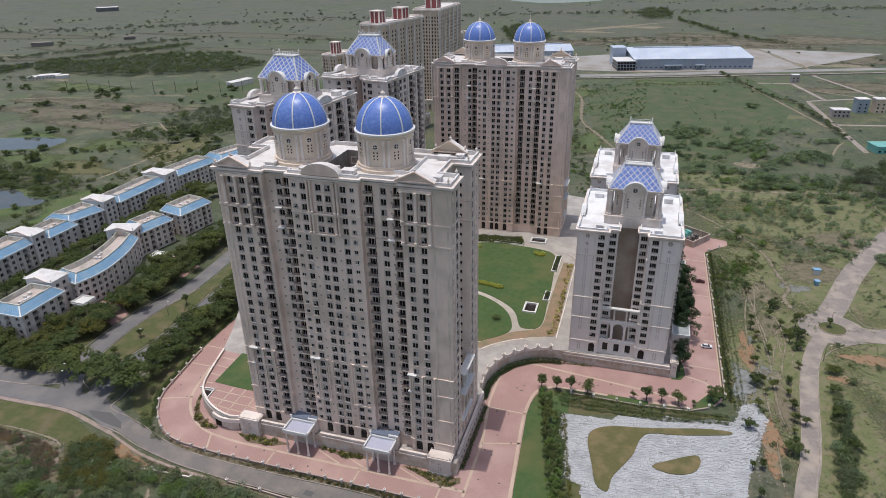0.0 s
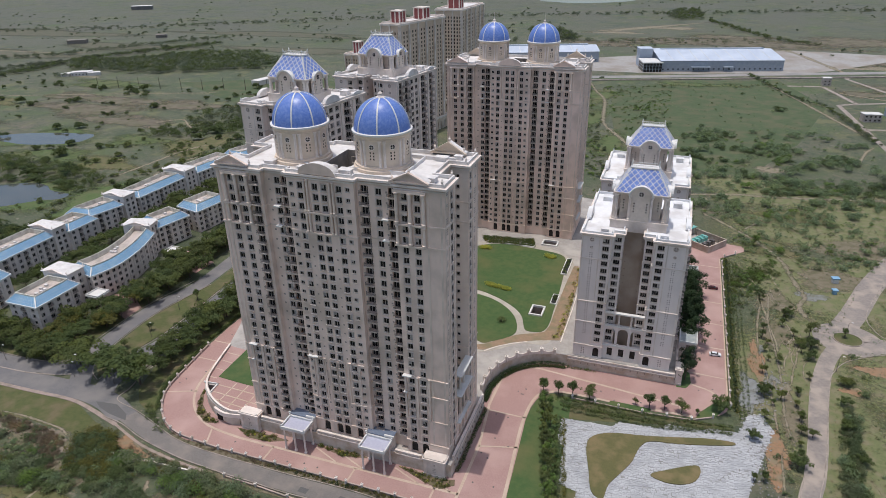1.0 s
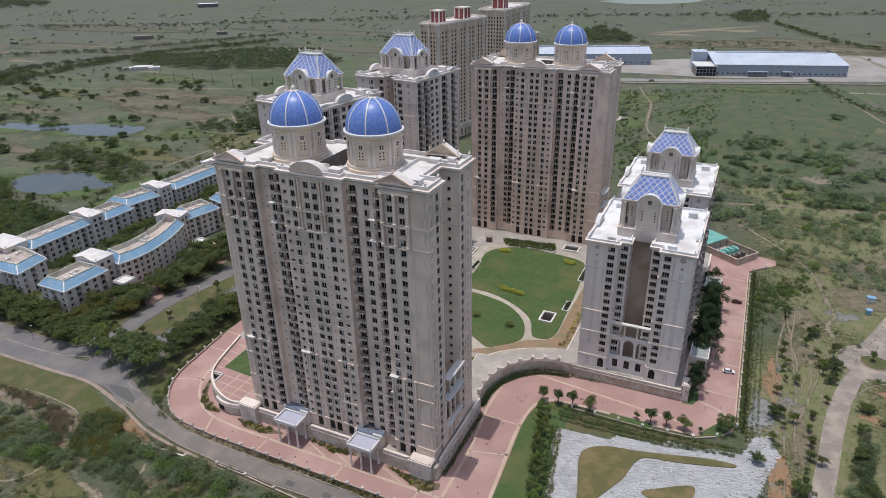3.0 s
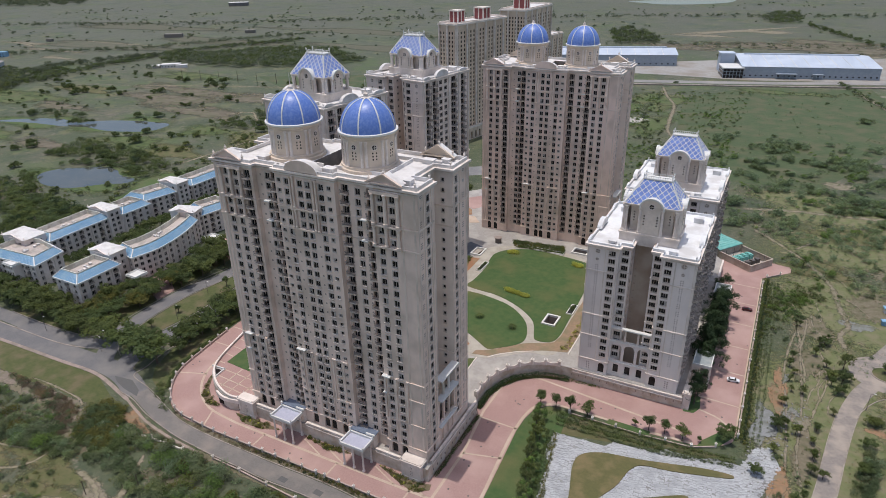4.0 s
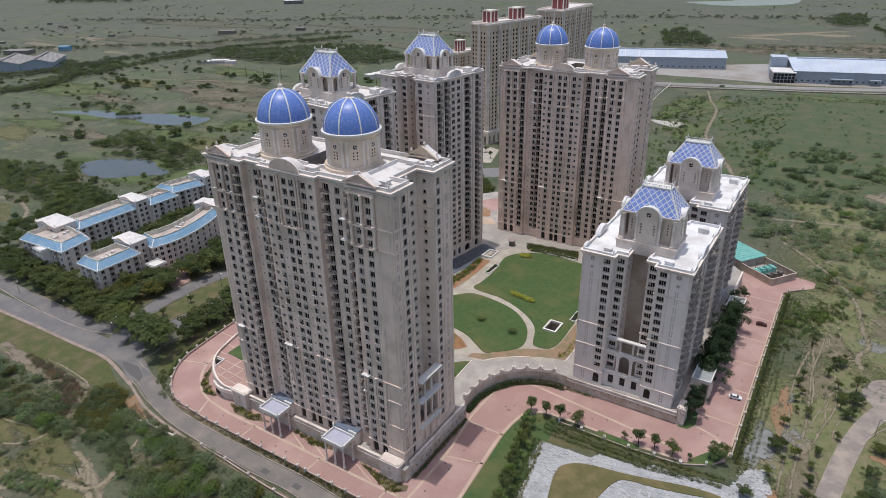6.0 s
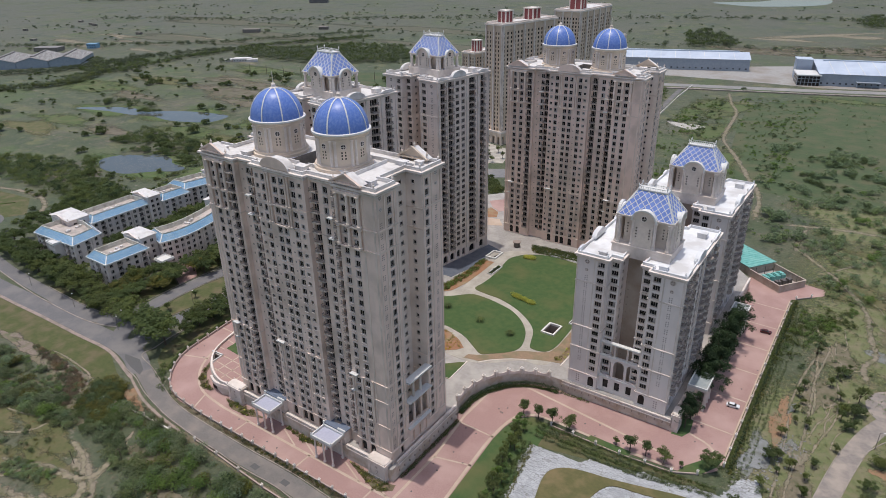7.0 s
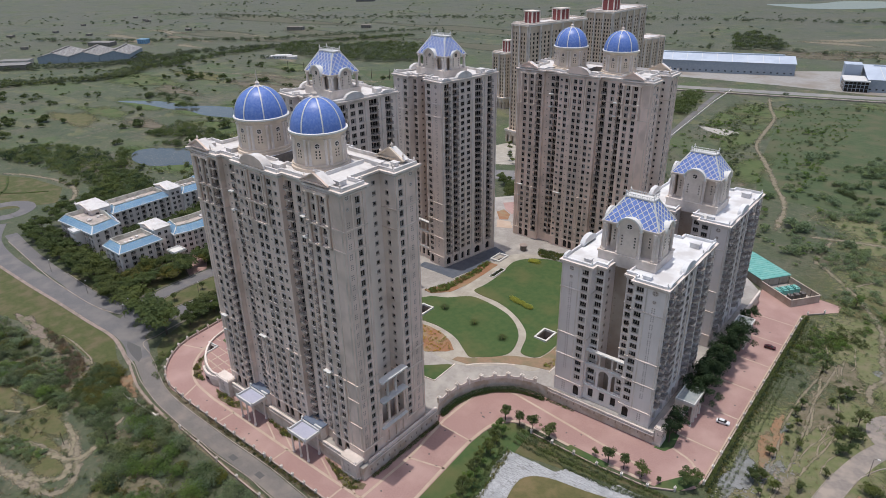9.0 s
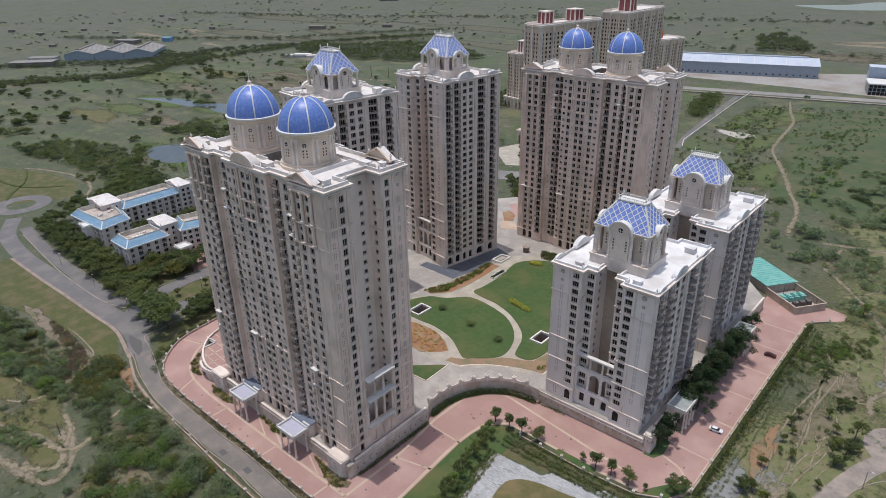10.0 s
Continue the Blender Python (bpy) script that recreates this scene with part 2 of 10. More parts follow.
def ground_material():
    """Scrub land: dry grass, green grass and bare soil mixed at three scales."""
    m = bpy.data.materials.new("scrub_ground")
    m.use_nodes = True
    n, l = m.node_tree.nodes, m.node_tree.links
    bsdf = n["Principled BSDF"]
    geo = n.new("ShaderNodeNewGeometry")

    def noise_at(size, detail=6.0, off=0.0):
        mp = n.new("ShaderNodeMapping")
        mp.inputs["Location"].default_value = (off, off * 0.7, 0)
        l.new(geo.outputs["Position"], mp.inputs[0])
        t = n.new("ShaderNodeTexNoise")
        t.inputs["Scale"].default_value = 1 / size
        t.inputs["Detail"].default_value = detail
        t.inputs["Roughness"].default_value = 0.62
        l.new(mp.outputs[0], t.inputs["Vector"])
        return t.outputs[0]

    def step(src, lo, hi):
        r = n.new("ShaderNodeMapRange")
        r.inputs[1].default_value, r.inputs[2].default_value = lo, hi
        l.new(src, r.inputs[0])
        return r.outputs[0]

    def blend(f, x, y):
        k = n.new("ShaderNodeMix")
        k.data_type = 'RGBA'
        l.new(f, k.inputs[0])
        for slot, v in ((6, x), (7, y)):
            if isinstance(v, tuple):
                k.inputs[slot].default_value = (*v, 1)
            else:
                l.new(v, k.inputs[slot])
        return k.outputs[2]

    fine = step(noise_at(1.9, 10), 0.36, 0.64)
    grass = blend(fine, (0.053, 0.072, 0.032), (0.085, 0.098, 0.046))
    dry = blend(fine, (0.098, 0.093, 0.059), (0.144, 0.128, 0.092))
    col = blend(step(noise_at(46, 9, 31), 0.42, 0.62), grass, dry)
    col = blend(step(noise_at(17, 9, 77), 0.60, 0.70), col, (0.217, 0.163, 0.123))
    col = blend(step(noise_at(300, 5, 130), 0.44, 0.62), col, blend(fine, (0.054, 0.075, 0.035), (0.082, 0.098, 0.048)))
    col = blend(step(noise_at(8, 9, 210), 0.55, 0.64), col, blend(fine, (0.036, 0.051, 0.026), (0.057, 0.074, 0.037)))
    col = blend(step(noise_at(34, 9, 320), 0.58, 0.66), col, blend(fine, (0.043, 0.059, 0.031), (0.064, 0.081, 0.042)))
    col = blend(step(noise_at(3.6, 10, 410), 0.60, 0.68), col, blend(fine, (0.161, 0.138, 0.099), (0.236, 0.202, 0.160)))
    col = blend(step(noise_at(5.2, 10, 540), 0.56, 0.66), col, blend(fine, (0.047, 0.063, 0.033), (0.077, 0.093, 0.048)))
    # far plain greyed by distance, haze put into its colour: greyish brown between darker scrub
    far = n.new("ShaderNodeVectorMath")
    far.operation = 'LENGTH'
    l.new(geo.outputs["Position"], far.inputs[0])
    # patches of yellowish and of fresher grass, some tens of metres wide
    for size, off, lo, hi, x, y in ((24, 1010, 0.52, 0.62, (0.112, 0.116, 0.050), (0.150, 0.148, 0.072)), (62, 1130, 0.52, 0.62, (0.062, 0.092, 0.030), (0.092, 0.118, 0.044)), (11, 1250, 0.60, 0.67, (0.150, 0.132, 0.086), (0.195, 0.166, 0.120)), (15, 1370, 0.60, 0.66, (0.036, 0.054, 0.024), (0.055, 0.074, 0.034))):
        half = n.new("ShaderNodeMath")
        half.operation = 'MULTIPLY'
        l.new(step(far.outputs["Value"], 420, 600), half.inputs[0])
        l.new(step(noise_at(size, 8, off), lo, hi), half.inputs[1])
        col = blend(half.outputs[0], col, blend(fine, x, y))
    reach = step(far.outputs["Value"], 800, 1500)
    for size, off, lo, hi, x, y in ((120, 700, 0.40, 0.56, (0.084, 0.090, 0.062), (0.112, 0.110, 0.078)), (48, 810, 0.56, 0.63, (0.050, 0.064, 0.044), (0.070, 0.084, 0.058)), (26, 930, 0.63, 0.69, (0.150, 0.134, 0.112), (0.195, 0.170, 0.142))):
        both = n.new("ShaderNodeMath")
        both.operation = 'MULTIPLY'
        l.new(reach, both.inputs[0])
        l.new(step(noise_at(size, 9, off), lo, hi), both.inputs[1])
        col = blend(both.outputs[0], col, blend(fine, x, y))
    l.new(col, bsdf.inputs["Base Color"])
    bsdf.inputs["Roughness"].default_value = 0.72
    bsdf.inputs["Specular IOR Level"].default_value = 0.45
    bp = n.new("ShaderNodeBump")
    bp.inputs["Strength"].default_value, bp.inputs["Distance"].default_value = 0.8, 0.4
    l.new(noise_at(1.1, 6, 9), bp.inputs["Height"])
    l.new(bp.outputs[0], bsdf.inputs["Normal"])
    return m


GROUND = ground_material()


def soft_edged(name, a, b, scale, c=None, cscale=None, lo=0.30, hi=0.50, grain=0.55):
    """Loose earth or grass that thins out raggedly toward its rim (attribute "rim": 0 at the rim, 1 inside)."""
    m = mat(name, a, b, scale, 0.95, 0.5, c=c, cscale=cscale, detail=9.0)
    n, l = m.node_tree.nodes, m.node_tree.links
    rim = n.new("ShaderNodeAttribute")
    rim.attribute_name = "rim"
    geo = n.new("ShaderNodeNewGeometry")
    t = n.new("ShaderNodeTexNoise")
    t.inputs["Scale"].default_value = grain
    t.inputs["Detail"].default_value = 8.0
    t.inputs["Roughness"].default_value = 0.68
    l.new(geo.outputs["Position"], t.inputs["Vector"])
    k = n.new("ShaderNodeMath")
    k.operation = 'MULTIPLY_ADD'
    k.inputs[1].default_value, k.inputs[2].default_value = 1.8, -0.9
    l.new(t.outputs[0], k.inputs[0])
    s = n.new("ShaderNodeMath")
    l.new(rim.outputs["Fac"], s.inputs[0])
    l.new(k.outputs[0], s.inputs[1])
    r = n.new("ShaderNodeMapRange")
    r.inputs[1].default_value, r.inputs[2].default_value = lo, hi
    l.new(s.outputs[0], r.inputs[0])
    l.new(r.outputs[0], n["Principled BSDF"].inputs["Alpha"])
    return m


SOFT_SOIL = soft_edged("loose_red_soil", (0.31, 0.175, 0.098), (0.23, 0.150, 0.088), 1.0, (0.22, 0.175, 0.11), 5)
SOFT_SAND = soft_edged("loose_sandy_soil", (0.265, 0.220, 0.162), (0.195, 0.165, 0.118), 1.0, (0.135, 0.130, 0.070), 4, 0.24, 0.62)
SOFT_PALE = soft_edged("trodden_pale_earth", (0.29, 0.245, 0.175), (0.225, 0.19, 0.13), 0.8, (0.17, 0.155, 0.09), 2.5, 0.25, 0.65)
SOFT_SLAB = soft_edged("grey_stone_hardstanding", (0.265, 0.268, 0.268), (0.205, 0.21, 0.21), 0.7, (0.16, 0.165, 0.145), 3, -0.15, 0.2)
SOFT_BROWN = soft_edged("dry_brown_earth", (0.20, 0.165, 0.115), (0.145, 0.125, 0.080), 0.9, (0.11, 0.105, 0.055), 4)
# greyer and duller brown than the near ground patches
SOFT_PLAIN = soft_edged("dull_grey_brown_grass", (0.128, 0.116, 0.082), (0.098, 0.098, 0.062), 3.0, (0.088, 0.096, 0.056), 14, 0.2, 0.65)
SOFT_RUBBLE = soft_edged("stony_pinkish_earth", (0.25, 0.195, 0.155), (0.165, 0.135, 0.105), 0.8, (0.125, 0.125, 0.065), 3.5, 0.2, 0.6)
SOFT_STONE = soft_edged("spilled_gravel", (0.225, 0.225, 0.215), (0.165, 0.17, 0.155), 0.6, (0.13, 0.135, 0.09), 3)
SOFT_DRY = soft_edged("dry_olive_grass", (0.158, 0.168, 0.074), (0.115, 0.132, 0.052), 1.0, (0.190, 0.168, 0.098), 4, 0.1, 0.7)
SOFT_GREEN = soft_edged("rough_green_grass", (0.088, 0.096, 0.034), (0.114, 0.112, 0.044), 1.2, (0.150, 0.126, 0.064), 5, 0.15, 0.7)
SOFT_LUSH = soft_edged("lush_green_grass", (0.066, 0.108, 0.030), (0.088, 0.122, 0.040), 2.0, (0.105, 0.115, 0.050), 9, 0.15, 0.7)

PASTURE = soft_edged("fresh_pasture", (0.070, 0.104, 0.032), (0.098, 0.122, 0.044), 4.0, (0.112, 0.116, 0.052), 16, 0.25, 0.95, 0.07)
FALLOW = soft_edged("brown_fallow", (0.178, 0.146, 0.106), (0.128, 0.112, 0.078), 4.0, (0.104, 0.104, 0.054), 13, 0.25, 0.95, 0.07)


# ---------------------------------------------------------------- mesh building
class MB:
    """Gathers faces for one mesh."""

    def __init__(self):
        self.v, self.f, self.m = [], [], []

    def face(self, pts, m=0):
        k = len(self.v)
        self.v.extend(pts)
        self.f.append(tuple(range(k, k + len(pts))))
        self.m.append(m)

    def box(self, x0, y0, z0, x1, y1, z1, m=0):
        k = len(self.v)
        self.v.extend([(x0, y0, z0), (x1, y0, z0), (x1, y1, z0), (x0, y1, z0), (x0, y0, z1), (x1, y0, z1), (x1, y1, z1), (x0, y1, z1)])
        for q in ((0, 3, 2, 1), (4, 5, 6, 7), (0, 1, 5, 4), (1, 2, 6, 5), (2, 3, 7, 6), (3, 0, 4, 7)):
            self.f.append(tuple(k + i for i in q))
            self.m.append(m)

    def bar(self, a, b, w, h, up=(0, 0, 1), m=0):
        """A square bar from a to b, w wide, h high along up."""
        a, b, up = Vector(a), Vector(b), Vector(up)
        d = (b - a).normalized()
        s = d.cross(up).normalized() * w / 2
        u = s.cross(d).normalized() * h / 2
        k = len(self.v)
        for p in (a, b):
            self.v.extend([tuple(p - s - u), tuple(p + s - u), tuple(p + s + u), tuple(p - s + u)])
        for q in ((0, 3, 2, 1), (4, 5, 6, 7), (0, 1, 5, 4), (1, 2, 6, 5), (2, 3, 7, 6), (3, 0, 4, 7)):
            self.f.append(tuple(k + i for i in q))
            self.m.append(m)

    def prism(self, poly, z0, z1, m=0, mtop=None, bottom=False):
        tris = geometry.tessellate_polygon([[Vector((x, y, 0)) for x, y in poly]])
        k, n = len(self.v), len(poly)
        self.v.extend([(x, y, z0) for x, y in poly] + [(x, y, z1) for x, y in poly])
        area = sum(poly[i][0] * poly[(i + 1) % n][1] - poly[(i + 1) % n][0] * poly[i][1] for i in range(n))
        for i in range(n):
            j = (i + 1) % n
            q = (k + i, k + j, k + n + j, k + n + i)
            self.f.append(q if area > 0 else q[::-1])
            self.m.append(m)
        for t in tris:
            p = [poly[i] for i in t]
            s = (p[1][0] - p[0][0]) * (p[2][1] - p[0][1]) - (p[1][1] - p[0][1]) * (p[2][0] - p[0][0])
            t = tuple(t) if s > 0 else tuple(t[::-1])
            self.f.append(tuple(k + n + i for i in t))
            self.m.append(m if mtop is None else mtop)
            if bottom:
                self.f.append(tuple(k + i for i in t[::-1]))
                self.m.append(m)

    def lathe(self, prof, cx=0, cy=0, n=24, m=0, a0=0.0):
        """A turned solid; prof: (radius, height) from below upwards."""
        k = len(self.v)
        for r, z in prof:
            for i in range(n):
                a = a0 + 2 * math.pi * i / n
                self.v.append((cx + r * math.cos(a), cy + r * math.sin(a), z))
        for j in range(len(prof) - 1):
            for i in range(n):
                i2 = (i + 1) % n
                self.f.append((k + j * n + i, k + j * n + i2, k + (j + 1) * n + i2, k + (j + 1) * n + i))
                self.m.append(m)
        self.f.append(tuple(k + (len(prof) - 1) * n + i for i in range(n)))
        self.m.append(m)

    def arch(self, origin, along, inward, w, rise, depth, m=0, n=10, band=None):
        """A half-round disc of width w standing on origin, depth thick along inward."""
        o, al, inw = Vector(origin), Vector(along), Vector(inward)
        pts = [o + al * (w / 2 * math.cos(math.pi * i / n)) + Vector((0, 0, rise * math.sin(math.pi * i / n))) for i in range(n + 1)]
        back = [p + inw * depth for p in pts]
        self.face([tuple(p) for p in pts[::-1]], m)
        self.face([tuple(p) for p in back], m)
        for i in range(n):
            self.face([tuple(pts[i]), tuple(back[i]), tuple(back[i + 1]), tuple(pts[i + 1])], m if band is None else band)

    def mesh(self, name, mats, smooth=False):
        me = bpy.data.meshes.new(name)
        me.from_pydata(self.v, [], self.f)
        for x in mats if isinstance(mats, (list, tuple)) else [mats]:
            me.materials.append(x)
        me.polygons.foreach_set("material_index", self.m)
        if smooth:
            me.polygons.foreach_set("use_smooth", [True] * len(self.f))
        me.update()
        return me


def part(name, mb, mats, parent, label="", m=None, smooth=False, kind=""):
    me = mb.mesh(name, mats, smooth) if isinstance(mb, MB) else mb
    ob = new(name, me)
    if parent:
        ob.parent = parent
    if m is not None:
        ob.matrix_basis = m
    return tagged(ob, label=label, kind=kind)


def thing(name, m, label, category, group="", kind=""):
    ob = new(name)
    ob.empty_display_size = 1.0
    ob.matrix_basis = m
    return tagged(ob, label, category, group, kind)


def solid(name, mb, mats, label, category, group="", kind="", m=None, smooth=False):
    ob = new(name, mb.mesh(name, mats, smooth) if isinstance(mb, MB) else mb)
    if m is not None:
        ob.matrix_basis = m
    return tagged(ob, label, category, group, kind)


def quads_mesh(name, v, mats, idx=None):
    """A mesh of loose faces of k corners from an array (n, k, 3)."""
    n, k = v.shape[:2]
    me = bpy.data.meshes.new(name)
    me.vertices.add(n * k)
    me.vertices.foreach_set("co", np.ascontiguousarray(v, dtype=np.float32).ravel())
    me.loops.add(n * k)
    me.loops.foreach_set("vertex_index", np.arange(n * k, dtype=np.int32))
    me.polygons.add(n)
    me.polygons.foreach_set("loop_start", np.arange(0, n * k, k, dtype=np.int32))
    for x in mats if isinstance(mats, (list, tuple)) else [mats]:
        me.materials.append(x)
    if idx is not None:
        me.polygons.foreach_set("material_index", np.asarray(idx, dtype=np.int32))
    me.update(calc_edges=True)
    return me


def leaf_quads(centres, radii, per, size, rng, flat=0.75, outward=0.75):
    """Leaf clumps: sprigs on each of the ellipsoids, turned mostly outwards."""
    rad = np.asarray(radii, float)
    num = np.maximum(9, 2.0 * per * (rad / rad.mean()) ** 1.4).astype(int)
    c = np.repeat(np.asarray(centres, float), num, axis=0)
    r = np.repeat(rad, num)
    n = len(c)
    d = rng.normal(size=(n, 3))
    d /= np.linalg.norm(d, axis=1, keepdims=True)
    d[:, 2] = np.where(d[:, 2] < -0.35, -d[:, 2], d[:, 2])
    reach = r * rng.uniform(0.55, 1.08, n)
    p = c + d * reach[:, None] * np.array([1, 1, flat])
    nor = d * outward + np.array([0, 0, 0.50]) + rng.normal(size=(n, 3)) * 0.34
    nor /= np.linalg.norm(nor, axis=1, keepdims=True)
    t = np.cross(nor, rng.normal(size=(n, 3)))
    t /= np.linalg.norm(t, axis=1, keepdims=True)
    b = np.cross(nor, t)
    s = size * 0.80 * r ** 0.5 * rng.uniform(0.6, 1.3, n)
    t, b = t * s[:, None], b * (s * rng.uniform(0.55, 0.95, n))[:, None]
    return np.stack([p - t - b, p + t - b * 0.7, p + t * 0.15 + b], 1)


def spline(pts, closed=False, k=6):
    """A smooth line through the points."""
    out, n = [], len(pts)
    for i in range(n if closed else n - 1):
        p = [pts[(i + j) % n] if closed else pts[min(max(i + j, 0), n - 1)] for j in (-1, 0, 1, 2)]
        for s in range(k):
            t = s / k
            out.append(tuple(0.5 * (2 * p[1][c] + (p[2][c] - p[0][c]) * t + (2 * p[0][c] - 5 * p[1][c] + 4 * p[2][c] - p[3][c]) * t * t
                                    + (3 * p[1][c] - p[0][c] - 3 * p[2][c] + p[3][c]) * t ** 3) for c in range(2)))
    if not closed:
        out.append(tuple(pts[-1]))
    return out


def strip(mb, pts, w, z0, z1, m=0, rough=0.0, rng=None):
    """A band of width w along a line, from z0 up to z1, with uneven edges if rough."""
    n = len(pts)
    left, right = [], []
    for i in range(n):
        a, b = Vector(pts[max(i - 1, 0)]), Vector(pts[min(i + 1, n - 1)])
        d = (b - a).normalized()
        s = Vector((-d.y, d.x))
        p = Vector(pts[i])
        wl, wr = (w / 2 * (1 + rough * rng.uniform(-1, 1)) if rng else w / 2 for _ in range(2))
        left.append(tuple(p + s * wl))
        right.append(tuple(p - s * wr))
    for i in range(n - 1):
        a, b, c, d = right[i], right[i + 1], left[i + 1], left[i]
        mb.face([(*a, z1), (*b, z1), (*c, z1), (*d, z1)], m)
        if z1 - z0 > 0.03:
            mb.face([(*a, z0), (*b, z0), (*b, z1), (*a, z1)], m)
            mb.face([(*c, z0), (*d, z0), (*d, z1), (*c, z1)], m)
    if z1 - z0 > 0.03:
        mb.face([(*left[0], z0), (*right[0], z0), (*right[0], z1), (*left[0], z1)], m)
        mb.face([(*right[-1], z0), (*left[-1], z0), (*left[-1], z1), (*right[-1], z1)], m)


def sheet(name, poly, z, material, label, category, thick=0.0, kind="structure", mside=None):
    mb = MB()
    mb.prism(poly, z - max(thick, 0.06), z, 0)
    return solid(name, mb, material, label, category, kind=kind)


# ---------------------------------------------------------------- walls with openings
def wall_frame(p0, p1):
    d = Vector((p1[0] - p0[0], p1[1] - p0[1]))
    length = d.length
    d /= length
    return Vector(p0), d, Vector((-d.y, d.x)), length     # start, along, inward (left of the way), length


def on_wall(p0, p1, s, z):
    """The pose of a thing let into the wall at s along it and z up: x along, y inward."""
    o, d, inw, _ = wall_frame(p0, p1)
    q = o + d * s
    return Matrix.Translation((q.x, q.y, z)) @ Matrix.Rotation(math.atan2(d.y, d.x), 4, 'Z')


def facade(mb, p0, p1, z0, z1, cols=(), depth=0.35, m=0, mrev=None):
    """A wall from p0 to p1 (outside on the right), with openings: columns (s, width, [(low, high)...])."""
    o, d, inw, length = wall_frame(p0, p1)
    mrev = m if mrev is None else mrev

    def pt(s, z, y=0.0):
        q = o + d * s + inw * y
        return (q.x, q.y, z)

    def quad(s0, s1, a, b):
        if s1 - s0 > 1e-4 and b - a > 1e-4:
            mb.face([pt(s0, a), pt(s1, a), pt(s1, b), pt(s0, b)], m)

    at = 0.0
    for s, w, rows in sorted(cols):
        a, b = s - w / 2, s + w / 2
        quad(at, a, z0, z1)
        low = z0
        for r0, r1 in sorted(rows):
            quad(a, b, low, r0)
            mb.face([pt(a, r0), pt(a, r0, depth), pt(a, r1, depth), pt(a, r1)], mrev)
            mb.face([pt(b, r0, depth), pt(b, r0), pt(b, r1), pt(b, r1, depth)], mrev)
            mb.face([pt(a, r0), pt(b, r0), pt(b, r0, depth), pt(a, r0, depth)], mrev)
            mb.face([pt(a, r1, depth), pt(b, r1, depth), pt(b, r1), pt(a, r1)], mrev)
            low = r1
        quad(a, b, low, z1)
        at = b
    quad(at, length, z0, z1)


def arch_head(mb, p0, p1, s, w, top, depth=0.35, m=0, n=8):
    """Fills the upper corners of an opening so that its head is round."""
    o, d, inw, _ = wall_frame(p0, p1)
    r = w / 2

    def pt(x, z, y=0.0):
        q = o + d * (s + x) + inw * y
        return (q.x, q.y, z)

    for i in range(n):
        a, b = math.pi * i / n, math.pi * (i + 1) / n
        xa, za, xb, zb = r * math.cos(a), top - r + r * math.sin(a), r * math.cos(b), top - r + r * math.sin(b)
        mb.face([pt(xb, zb), pt(xa, za), pt(xa, top), pt(xb, top)], m)
        mb.face([pt(xa, za), pt(xb, zb), pt(xb, zb, depth), pt(xa, za, depth)], m)


def relief(mb, p0, p1, s0, s1, z0, z1, out, m=0, sink=0.06):
    """A raised band or pilaster on a wall."""
    o, d, inw, _ = wall_frame(p0, p1)
    k = len(mb.v)
    for z in (z0, z1):
        for s, y in ((s0, -out), (s1, -out), (s1, sink), (s0, sink)):
            q = o + d * s + inw * y
            mb.v.append((q.x, q.y, z))
    for q in ((0, 3, 2, 1), (4, 5, 6, 7), (0, 1, 5, 4), (1, 2, 6, 5), (2, 3, 7, 6), (3, 0, 4, 7)):
        mb.f.append(tuple(k + i for i in q))
        mb.m.append(m)


def window_meshes(w, h, lights=3, sill=0.12):
    """One connected frame of stepped depths (surround, sill, mullions), and the glass behind it."""
    f, g = MB(), MB()
    t, e = 0.07, 0.14
    lt = (w - t) / lights
    xs = [-w / 2 - e, -w / 2 + t]
    for i in range(1, lights):
        xs += [-w / 2 + t / 2 + lt * i - t / 2, -w / 2 + t / 2 + lt * i + t / 2]
    xs += [w / 2 - t, w / 2 + e]
    xs.insert(1, -w / 2)
    xs.insert(-1, w / 2)
    zs = [-0.24, 0.0, t, h - t, h, h + 0.18]
    nx, nz = len(xs) - 1, len(zs) - 1

    def depth(i, j):
        if i < 0 or j < 0 or i >= nx or j >= nz:
            return 0.02
        if j == 0:
            return -sill - 0.10
        if j == nz - 1:
            return -sill
        if i in (0, nx - 1):
            return -0.07
        if j in (1, nz - 2) or i in (1, nx - 2) or i % 2 == 1:
            return 0.14
        return None

    index = {}

    def vert(x, y, z):
        key = (round(x, 3), round(y, 3), round(z, 3))
        if key not in index:
            index[key] = len(f.v)
            f.v.append((x, y, z))
        return index[key]

    def add(*pts):
        f.f.append(tuple(vert(*p) for p in pts))
        f.m.append(0)

    for i in range(nx):
        for j in range(nz):
            d = depth(i, j)
            if d is not None:
                add((xs[i], d, zs[j]), (xs[i + 1], d, zs[j]), (xs[i + 1], d, zs[j + 1]), (xs[i], d, zs[j + 1]))
    for i in range(nx + 1):
        for j in range(nz):
            a, b = depth(i - 1, j), depth(i, j)
            a, b = 0.24 if a is None else a, 0.24 if b is None else b
            if a != b:
                add((xs[i], a, zs[j]), (xs[i], b, zs[j]), (xs[i], b, zs[j + 1]), (xs[i], a, zs[j + 1]))
    for j in range(nz + 1):
        for i in range(nx):
            a, b = depth(i, j - 1), depth(i, j)
            a, b = 0.24 if a is None else a, 0.24 if b is None else b
            if a != b:
                add((xs[i], a, zs[j]), (xs[i + 1], a, zs[j]), (xs[i + 1], b, zs[j]), (xs[i], b, zs[j]))
    g.box(-w / 2 - 0.05, 0.19, -0.05, w / 2 + 0.05, 0.21, h + 0.05)
    return f, g


pick = random.Random(21)


